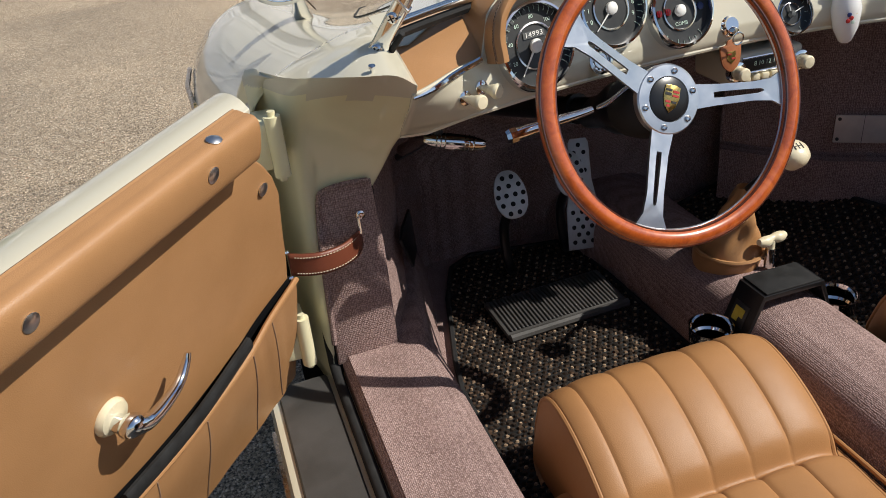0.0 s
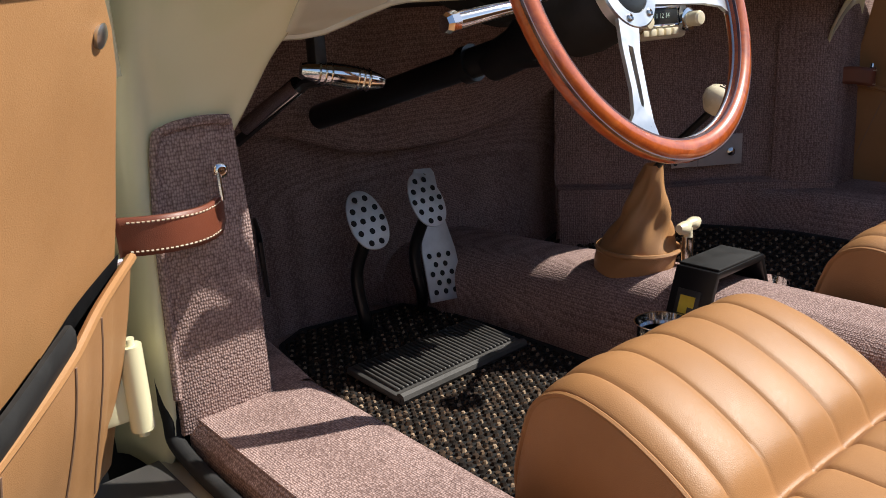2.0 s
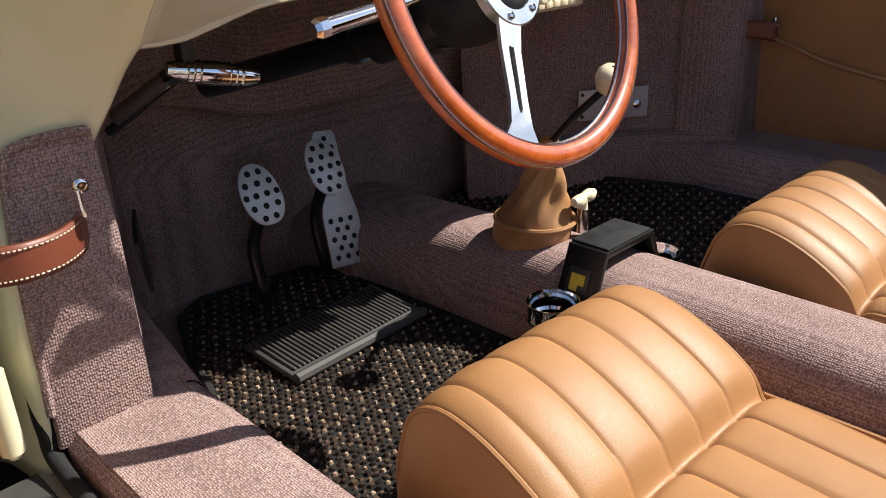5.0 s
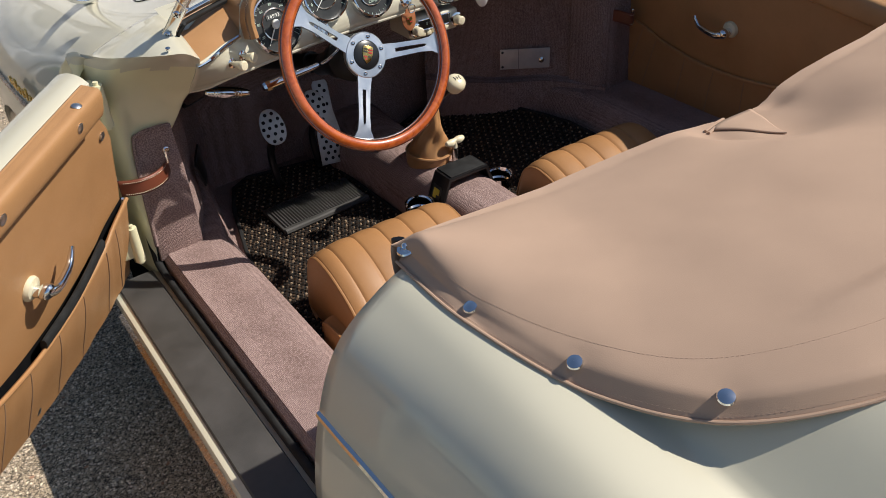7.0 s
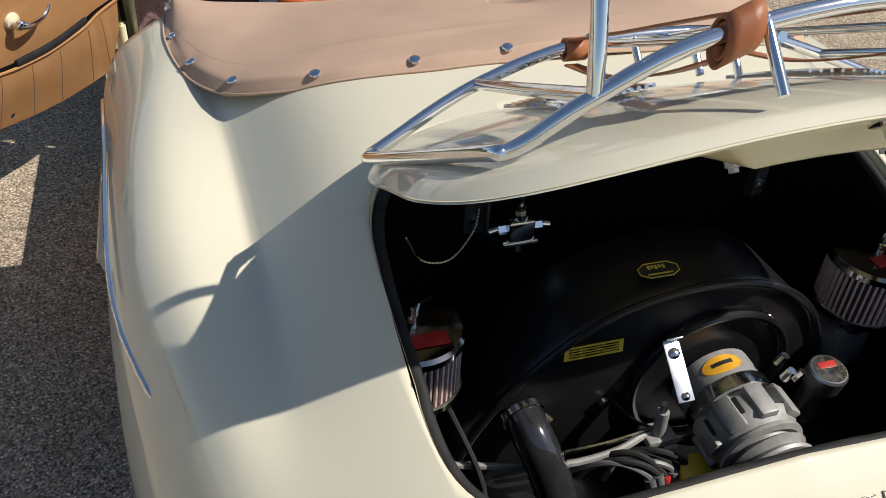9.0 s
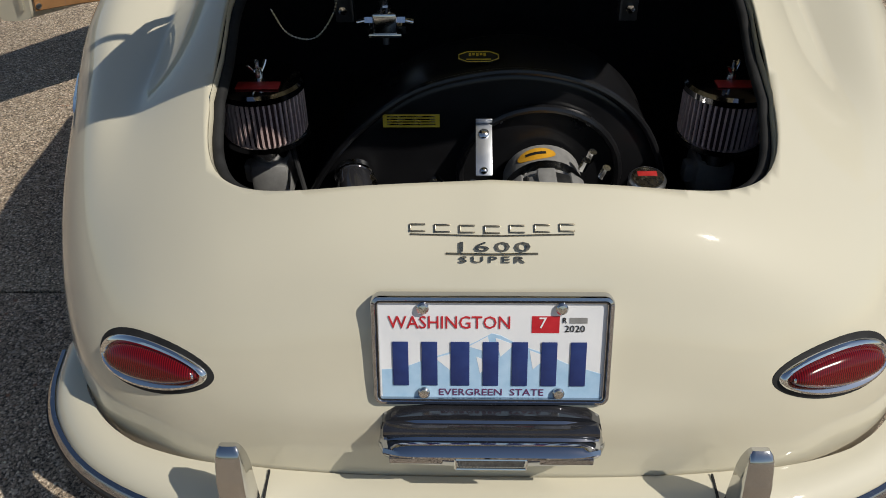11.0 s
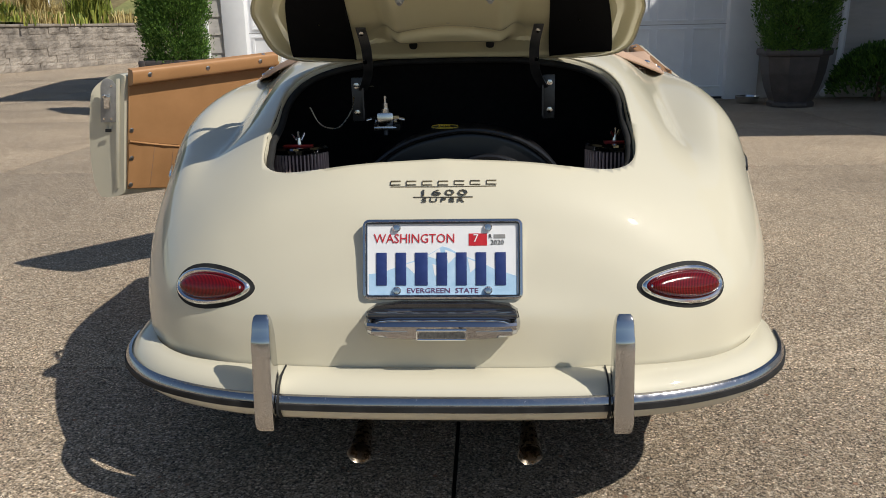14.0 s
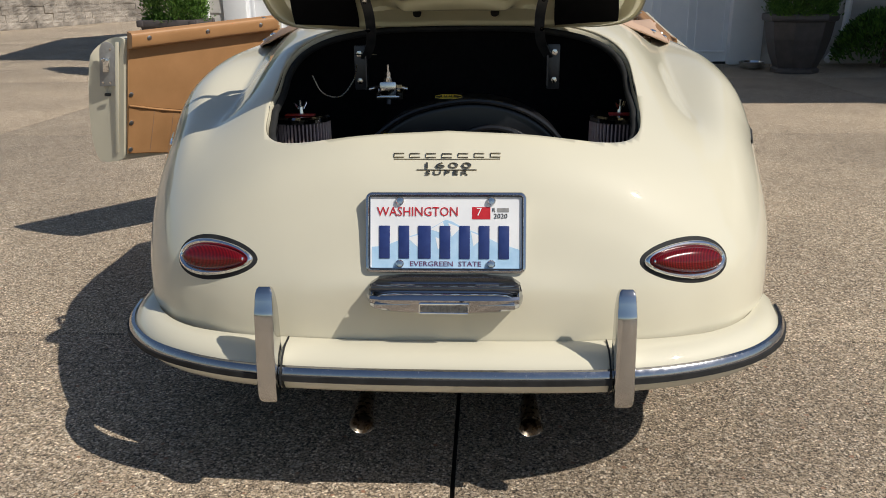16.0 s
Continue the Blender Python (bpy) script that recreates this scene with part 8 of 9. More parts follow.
def steering_wheel():
    hub = Vector((-0.263, 2.243, 0.821))
    m = aimed(hub, WHEEL_AXIS, -24) @ Matrix.Scale(1.04, 4)
    n = 96
    ring = [(0.1885 * math.cos(2 * math.pi * k / n), 0.1885 * math.sin(2 * math.pi * k / n), 0.020) for k in range(n)]
    rim = part("steering_wheel", moved(tube(ring, 0.0128, 18, True), m), WOOD, car, "three-spoke steering wheel with a varnished wooden rim")
    for rr, zz in ((0.1782, 0.0265), (0.1990, 0.0260)):
        part("inlay", moved(tube([(rr * math.cos(2 * math.pi * k / n), rr * math.sin(2 * math.pi * k / n), zz) for k in range(n)], 0.0022, 6, True), m), DARK_WOOD, rim, "dark inlaid line")
    part("rim_core", moved(tube([(0.1762 * math.cos(2 * math.pi * k / n), 0.1762 * math.sin(2 * math.pi * k / n), 0.0195) for k in range(n)], 0.0018, 6, True), m), ALU, rim, "aluminium core line")
    for a in (17, 163, 270):
        outer = [(0.040, -0.017), (0.075, -0.0145), (0.13, -0.0130), (0.158, -0.0155), (0.174, -0.024), (0.180, -0.024), (0.180, 0.024), (0.174, 0.024), (0.158, 0.0155), (0.13, 0.0130), (0.075, 0.0145), (0.040, 0.017)]
        inner = [(0.072, -0.0036), (0.080, -0.0042), (0.12, -0.0036), (0.140, -0.0030), (0.1445, -0.0018), (0.1455, -0.0006), (0.1455, 0.0006), (0.1445, 0.0018), (0.140, 0.0030), (0.12, 0.0036), (0.080, 0.0042), (0.072, 0.0036)]
        shape = ring_prism(outer, inner, 0.0, 0.0045)
        verts = [(x, y, z + 0.014 * smooth(0.05, 0.17, x)) for x, y, z in shape[0]]
        part("spoke", moved((verts, shape[1]), m @ pose(0, 0, 0.002, 0, 0, a)), ALU, rim, "slotted aluminium spoke")
    part("hub_ring", moved(lathe([(0.048, -0.004), (0.048, 0.006), (0.046, 0.008), (0.031, 0.0085), (0.0295, 0.006)], 48), m), ALU, rim, "aluminium hub ring")
    part("horn_button", moved(lathe([(0.0300, 0.004), (0.0296, 0.0085), (0.022, 0.0115), (0.0005, 0.0125)], 40), m), BLACK_METAL, rim, "black horn button")
    for k in range(6):
        a = radians(30 + 60 * k)
        part("hub_bolt", moved(lathe([(0.0042, 0.008), (0.0042, 0.0102), (0.003, 0.0108), (0.0018, 0.0095)], 12), m @ pose(0.0388 * math.cos(a), 0.0388 * math.sin(a), 0)), STEEL, rim, "")
    shield = [(-0.0115, 0.017), (-0.004, 0.0185), (0.004, 0.0185), (0.0115, 0.017), (0.0125, 0.002), (0.009, -0.010), (0.0, -0.019), (-0.009, -0.010), (-0.0125, 0.002)]
    part("emblem", moved(prism(shield, 0.0118, 0.0135, 0.0004), m), GOLD, rim, "gilt shield emblem")
    for q, mt in ((block(-0.0105, -0.001, 0.004, 0.0075, 0.0132, 0.0142), BLACK_INK), (block(-0.0105, -0.001, 0.010, 0.0125, 0.0132, 0.0142), BLACK_INK), (block(0.001, 0.0105, 0.003, 0.006, 0.0132, 0.0142), RED_LABEL), (block(0.001, 0.0105, 0.0085, 0.0115, 0.0132, 0.0142), RED_LABEL), (block(-0.0085, -0.001, -0.006, -0.003, 0.0132, 0.0142), RED_LABEL), (block(-0.006, -0.001, -0.0115, -0.0085, 0.0132, 0.0142), RED_LABEL), (block(0.001, 0.0085, -0.006, -0.003, 0.0132, 0.0142), BLACK_INK)):
        part("emblem_bar", moved(q, m), mt, rim)
    back = m @ pose(0, 0, -0.004)
    part("column_boss", moved(lathe([(0.046, -0.075), (0.050, -0.05), (0.049, -0.012), (0.044, 0.0)], 32), back), RUBBER, car, "black steering boss")
    part("column_shroud", moved(lathe([(0.024, -0.21), (0.027, -0.16), (0.040, -0.115), (0.042, -0.08), (0.040, -0.074)], 28), back), BLACK_METAL, car, "black column shroud")
    p = hub - WHEEL_AXIS * 0.16
    q = Vector((-0.326, 2.815, 0.650))
    part("steering_column", tube([p, q], 0.0205, 20), BLACK_METAL, car, "black steering column")
    part("column_clamp", tube([p.lerp(q, 0.20), p.lerp(q, 0.235)], 0.026, 20), BLACK_METAL, car)
    s = part("indicator_stalk", tube([(-0.358, 2.282, 0.8135), (-0.375, 2.282, 0.811), (-0.42, 2.285, 0.8055), (-0.476, 2.288, 0.798)], [0.0050, 0.0062, 0.0080, 0.0096], 12), CHROME, car, "chrome indicator stalk")
    part("stalk_tip", tube([(-0.474, 2.288, 0.7983), (-0.484, 2.288, 0.797), (-0.490, 2.288, 0.7965)], [0.0112, 0.0112, 0.0085], 8), CHROME, s, "eight-sided chrome tip", False)
    part("stalk_arm", tube(spline([(-0.350, 2.283, 0.814), (-0.338, 2.276, 0.820), (-0.322, 2.268, 0.834), (-0.300, 2.268, 0.846)], 8), [0.0058, 0.0075, 0.0085, 0.008, 0.007, 0.007, 0.007, 0.006], 10, flat=0.45), STEEL, s, "flat steel arm")
    part("wiring_loom", tube(spline([(-0.40, 2.45, 0.86), (-0.20, 2.50, 0.80), (0.0, 2.47, 0.83), (0.2, 2.5, 0.84)], 20), 0.02, 8), DARK, car)


GOLD = chrome_material("gilt", (0.60, 0.42, 0.14), 0.25)
dash = dashboard()
dash_details(dash)
steering_wheel()

# ---- windscreen, mirror, bonnet seam ----
POST_PLATE = [(0.024, 0.31), (0.017, 0.16), (0.012, 0.09), (0.009, 0.03), (0.0075, -0.024), (0.005, -0.028), (-0.010, -0.014), (-0.023, -0.003), (-0.0235, 0.004), (-0.014, 0.04), (-0.0115, 0.09), (-0.004, 0.16), (0.004, 0.31)]


def windscreen():
    lean = Vector((0.431, -0.475, 0.767))
    posts = []
    for s in (-1, 1):
        b = Vector((-0.656, 2.350, 0.924))
        line = [b + lean * k for k in (0.0, 0.06, 0.12, 0.20, 0.30)]
        line = [(p.x * -s, p.y, p.z) for p in line]
        posts.append(line)
        up = lean.normalized()
        wide = Vector((-0.656, 0.420, 0.628)).normalized()
        wide = (wide - up * wide.dot(up)).normalized()
        deep = up.cross(wide)
        if deep.y > 0:
            deep = -deep
        # a flat plate with a pointed foot, seen nearly square on from the seat
        frame_m = Matrix(((wide.x, up.x, deep.x, -0.656), (wide.y, up.y, deep.y, 2.350), (wide.z, up.z, deep.z, 0.924), (0, 0, 0, 1)))
        if s > 0:
            frame_m = Matrix.Diagonal((-1, 1, 1, 1)) @ frame_m
        plate = moved(prism(POST_PLATE, -0.006, 0.006, 0.004, 3), frame_m)
        ft = part("windscreen_post", bmesh_from(*plate), CHROME, car, "flat chrome windscreen post with a pointed foot")
        for l, w in ((0.023, -0.003), (0.076, 0.001)):
            part("post_screw", moved(lathe([(0.0078, 0.005), (0.0078, 0.0075), (0.006, 0.0095), (0.0005, 0.0105)], 16), frame_m @ pose(w, l, 0)), CHROME, ft)
            part("screw_slot", moved(join(block(-0.005, 0.005, -0.0007, 0.0007, 0.0095, 0.0110), block(-0.0007, 0.0007, -0.005, 0.005, 0.0095, 0.0110)), frame_m @ pose(w, l, 0, 0, 0, 30)), DARK, ft)
        part("post_collar", moved(prism([(-0.0125, 0.094), (0.0135, 0.100), (0.0140, 0.105), (-0.012, 0.099)], -0.0075, 0.0075, 0.002), frame_m), STEEL, ft, "steel collar")
        part("post_seal", moved(block(-0.023, -0.015, 0.012, 0.060, -0.012, -0.001, 0.003), frame_m), RUBBER, ft, "black rubber pad")
    a, b = Vector(posts[0][1]), Vector(posts[1][1])
    ta, tb = Vector(posts[0][4]), Vector(posts[1][4])

    def bow(p, q, depth, u, rise=0.0):
        c = p.lerp(q, u)
        k = 1 - (2 * u - 1) ** 2
        return Vector((c.x, c.y + depth * k, c.z + rise * k))

    low = [bow(a, b, 0.25, k / 40, -0.012) for k in range(41)]
    high = [bow(ta, tb, 0.20, k / 40, 0.02) for k in range(41)]
    fr = part("windscreen_rail", tube(low, 0.0085, 10), CHROME, car, "chrome lower windscreen rail")
    part("top_rail", tube(high, 0.009, 10), CHROME, fr)
    part("rail_seal", tube([p + Vector((0, 0.004, -0.014)) for p in low], 0.009, 8), RUBBER, fr, "black windscreen seal")
    g = part("windscreen_glass", sheet(lambda u, v: tuple(low[int(u * 40 + 0.5)].lerp(high[int(u * 40 + 0.5)], v)), 41, 6), GLASS, car, "clear curved windscreen glass")
    g.visible_shadow = False


windscreen()


def fender_mirror():
    c = Vector((-0.722, 2.556, 1.034))
    ax = Vector((0.30, -0.95, -0.04)).normalized()
    m = aimed(c, ax)
    oval = [(0.066 * math.copysign(abs(math.cos(a)) ** 0.9, math.cos(a)), 0.060 * math.copysign(abs(math.sin(a)) ** 0.9, math.sin(a))) for a in np.linspace(0, 2 * math.pi, 48, endpoint=False)]

    def shell_fn(u, v):
        x, y = oval[int(u * 47.999) % 48]
        k, z = ((1.0, 0.0), (1.04, -0.006), (1.0, -0.02), (0.8, -0.036), (0.4, -0.046), (0.03, -0.048))[int(v * 5 + 0.5)]
        return tuple(m @ Vector((x * k, y * k, z)))

    ob = part("fender_mirror", sheet(shell_fn, 48, 6, True), CHROME, car, "oval chrome mirror on the front fender")
    part("mirror_rim", tube([m @ Vector((x, y, 0.001)) for x, y in oval], 0.0058, 10, True), CHROME, ob)
    part("mirror_glass", (lambda v: (v, [tuple(range(48))]))([tuple(m @ Vector((x * 0.98, y * 0.98, -0.001))) for x, y in oval]), MIRROR, ob, "mirror glass", False)
    part("mirror_stem", tube(spline([(-0.715, 2.60, 1.03), (-0.69, 2.72, 0.98), (-0.65, 2.95, 0.852)], 10), [0.012, 0.011, 0.010, 0.009, 0.009, 0.009, 0.010, 0.012, 0.016, 0.022], 12), CHROME, ob, "chrome mirror stem")


MIRROR = material("silver_mirror", (0.9, 0.9, 0.9), 0.0, 1.0)
fender_mirror()


def bonnet_seam():
    grid = front_half[front_half[:, 2] > 0.5]
    half = [(0.34, 3.6), (0.45, 3.3), (0.535, 2.97), (0.572, 2.82), (0.560, 2.745), (0.47, 2.685), (0.25, 2.665)]
    pts = [(-x, y) for x, y in half] + half[::-1]
    line = [(x, y, skin_height(x, y, grid) + 0.0006) for x, y in spline(pts, 100)]
    part("bonnet_gap", tube(line, 0.0016, 6), DARK, front, "dark shut line round the bonnet")
    for s in (-1, 1):
        line = [(s * 0.838, y, 0.70 - 0.012 * (y - 2.5)) for y in np.linspace(2.52, 3.35, 12)]
        part("fender_trim", tube([(s * (float(np.interp(p[1], [2.47, 2.8, 3.2, 3.55], [0.855, 0.888, 0.900, 0.868])) + 0.003), p[1], p[2]) for p in line], 0.006, 8), BROWN_TRIM, front, "dull chrome fender strip")
        for k in range(9):
            y = 2.66 + 0.026 * k
            x = float(np.interp(y, [2.47, 2.8, 3.2], [0.855, 0.888, 0.900])) + 0.004
            part("fender_script", block(x * s - 0.003, x * s + 0.003, y, y + 0.016, 0.728, 0.748 if k % 3 else 0.758, 0.002), GOLD, front, "gilt script drawn as bars")


bonnet_seam()

# ---- setting: garage, planters, wall, planting ----
WHITE_PAINT = mottled("white_trim_paint", (0.74, 0.75, 0.77), (0.80, 0.81, 0.82), 4, 0.45, fine=200, bump_strength=0.08)
SIDING = mottled("grey_siding", (0.42, 0.40, 0.37), (0.50, 0.475, 0.44), 3, 0.75, fine=150, bump_strength=0.25, bump_distance=0.001, stretch=(1, 1, 6))
ROOFING = mottled("dark_shingles", (0.05, 0.048, 0.046), (0.09, 0.085, 0.08), 8, 0.9, fine=60, bump_strength=0.6, bump_distance=0.004)
TERRA = mottled("dark_glazed_planter", (0.045, 0.038, 0.036), (0.09, 0.075, 0.07), 6, 0.5, fine=120, bump_strength=0.15)
BRICK = mottled("red_paver", (0.30, 0.085, 0.05), (0.42, 0.14, 0.085), 9, 0.85, fine=250, bump_strength=0.4, bump_distance=0.0015)
CAPSTONE = mottled("weathered_cap_stone", (0.14, 0.12, 0.10), (0.34, 0.30, 0.25), 2.5, 0.92, fine=26, bump_strength=0.8, bump_distance=0.01)
BLOCK = mottled("weathered_block", (0.11, 0.095, 0.08), (0.44, 0.39, 0.33), 2.4, 0.92, fine=26, bump_strength=1.0, bump_distance=0.03)
WALK = mottled("grey_walk", (0.26, 0.25, 0.235), (0.34, 0.33, 0.31), 2, 0.9, fine=160, bump_strength=0.3, bump_distance=0.002)
SOIL = mottled("bark_mulch", (0.11, 0.09, 0.035), (0.26, 0.21, 0.10), 3, 0.95, fine=30, bump_strength=0.8, bump_distance=0.02)
LAWN = mottled("dry_lawn", (0.13, 0.16, 0.045), (0.27, 0.26, 0.10), 0.6, 0.95, fine=40, bump_strength=0.8, bump_distance=0.02)


def leaf_material(name, lo, mid, hi):
    m = material(name, mid, 0.6, 0, 0.3)
    g = m.node_tree.nodes.new("ShaderNodeNewGeometry")
    link(m, ramp(m, g.outputs["Random Per Island"], ((0.0, lo), (0.55, mid), (1.0, hi))), bsdf(m).inputs["Base Color"])
    return m


CONIFER = leaf_material("conifer_green", (0.02, 0.055, 0.010), (0.065, 0.150, 0.022), (0.15, 0.27, 0.04))
HEDGE = leaf_material("far_foliage", (0.04, 0.07, 0.018), (0.12, 0.165, 0.045), (0.30, 0.34, 0.12))
STRAW = leaf_material("golden_grass", (0.22, 0.15, 0.04), (0.46, 0.36, 0.14), (0.66, 0.54, 0.27))
FERN = leaf_material("yellow_green_fern", (0.06, 0.09, 0.015), (0.16, 0.20, 0.03), (0.32, 0.33, 0.06))
BARK = mottled("bark", (0.06, 0.04, 0.025), (0.12, 0.08, 0.05), 12, 0.95, fine=60, bump_strength=0.8, bump_distance=0.006)


def sprays(count, place, size, seed, upright=0.6):
    """Small leaf sprays: each a bent diamond of its own."""
    rng = random.Random(seed)
    verts, faces = [], []
    for _ in range(count):
        p, outward = place(rng)
        up = Vector((outward[0], outward[1], upright + rng.uniform(-0.2, 0.5)))
        up = (up + Vector((rng.uniform(-0.5, 0.5), rng.uniform(-0.5, 0.5), rng.uniform(-0.3, 0.3)))).normalized()
        side = up.cross(Vector((rng.uniform(-1, 1), rng.uniform(-1, 1), rng.uniform(-1, 1)))).normalized()
        l, w = size * rng.uniform(0.6, 1.4), size * rng.uniform(0.16, 0.34)
        c = Vector(p)
        k = len(verts)
        verts += [tuple(c), tuple(c + up * l * 0.45 + side * w), tuple(c + up * l), tuple(c + up * l * 0.45 - side * w), tuple(c + up * l * 0.5 + up.cross(side) * w * 0.5)]
        faces += [(k, k + 1, k + 4), (k + 1, k + 2, k + 4), (k + 2, k + 3, k + 4), (k + 3, k, k + 4)]
    return verts, faces


def conifer_crown(cx, cy, z0, h, r, seed, count=64000, size=0.036):
    """A column of fan-like clumps, each thick with small sprays, with dark gaps between them."""
    rng0 = random.Random(seed + 100)
    clumps = []
    for _ in range(620):
        t = rng0.random() ** 0.85
        a = rng0.uniform(0, 2 * math.pi)
        rr = r * (0.55 + 0.55 * math.sin(math.pi * min(1, t * 0.62 + 0.18))) * (1 - 0.75 * max(0, t - 0.55) / 0.45)
        clumps.append((a, rr * rng0.choice((0.72, 0.88, 1.0, 1.04, 1.12)), z0 + h * t, rng0.uniform(0.035, 0.065)))

    def place(rng):
        a, rr, z, w = rng.choice(clumps)
        if rng.random() < 0.25:
            rr *= 0.7
        k = rng.gauss(0, 1)
        o = rng.gauss(0, 0.8) * w
        x = cx + (rr + o * 0.8) * math.cos(a) - k * w * math.sin(a)
        y = cy + (rr + o * 0.8) * math.sin(a) + k * w * math.cos(a)
        return (x, y, max(z0 + 0.03, z + rng.gauss(0, 1.1) * w)), (math.cos(a) * 0.7 - 0.35 * k * math.sin(a), math.sin(a) * 0.7 + 0.35 * k * math.cos(a))

    return sprays(count, place, size, seed, 0.75)


def planter(x, y, square, label, seed, h, r):
    pot = thing("planter", label, "planter", "planters by the garage")
    if square:
        part("pot", join(moved(prism([(-0.27, -0.27), (0.27, -0.27), (0.27, 0.27), (-0.27, 0.27)], 0, 0.02, 0.005), pose(x, y, 0.0)), sheet(lambda u, v: frustum(u, v, x, y), 41, 6)), TERRA, pot, "dark square pot")
        part("rim", join(*[moved(block(-0.37, 0.37, -0.045, 0.03, 0.62, 0.70, 0.015), pose(x, y, 0, 0, 0, 90 * k) @ pose(0, -0.31, 0)) for k in range(4)]), TERRA, pot, "moulded rim")
    else:
        # chamfered square urn on a foot, panels swelling towards the rim
        rings = [(0.24, 0.0), (0.25, 0.02), (0.25, 0.05), (0.225, 0.07), (0.235, 0.09), (0.285, 0.22), (0.330, 0.40), (0.350, 0.56), (0.355, 0.60), (0.385, 0.615), (0.392, 0.64), (0.390, 0.685), (0.375, 0.695), (0.340, 0.69), (0.335, 0.62), (0.01, 0.62)]
        corner = [(1, -0.48), (1, 0.48), (0.48, 1), (-0.48, 1), (-1, 0.48), (-1, -0.48), (-0.48, -1), (0.48, -1)]
        verts = [(x + r0 * a, y + r0 * b, z) for r0, z in rings for a, b in corner]
        faces = [(8 * k + j, 8 * k + (j + 1) % 8, 8 * k + 8 + (j + 1) % 8, 8 * k + 8 + j) for k in range(len(rings) - 1) for j in range(8)]
        part("pot", bmesh_from(verts, faces), TERRA, pot, "dark glazed eight-sided pot", False)
    part("soil", moved(lathe([(0.34, 0.62), (0.2, 0.64), (0.001, 0.645)], 20), pose(x, y, 0)), SOIL, pot)
    tree = thing("potted_conifer", "dense bright green columnar conifer in a pot", "shrub", "potted conifers")
    part("trunk", tube([(x, y, 0.6), (x + 0.01, y, 1.2), (x, y, 0.6 + h * 0.8)], [0.035, 0.028, 0.01], 10), BARK, tree)
    for k in range(10):
        a = k * 2.4
        z = 0.75 + h * 0.07 * k
        part("limb", tube([(x, y, z), (x + r * 0.7 * math.cos(a), y + r * 0.7 * math.sin(a), z + 0.16)], [0.014, 0.004], 6), BARK, tree)
    tagged(part("crown", conifer_crown(x, y, 0.64, h, r, seed), CONIFER, tree, "fine green sprays"), kind="stuff")


def frustum(u, v, x, y):
    a = u * 4
    k = int(min(a, 3.9999))
    t = a - k
    c = [(-1, -1), (1, -1), (1, 1), (-1, 1), (-1, -1)]
    px = c[k][0] + (c[k + 1][0] - c[k][0]) * t
    py = c[k][1] + (c[k + 1][1] - c[k][1]) * t
    w = 0.25 + 0.08 * v
    return x + px * w, y + py * w, 0.66 * v


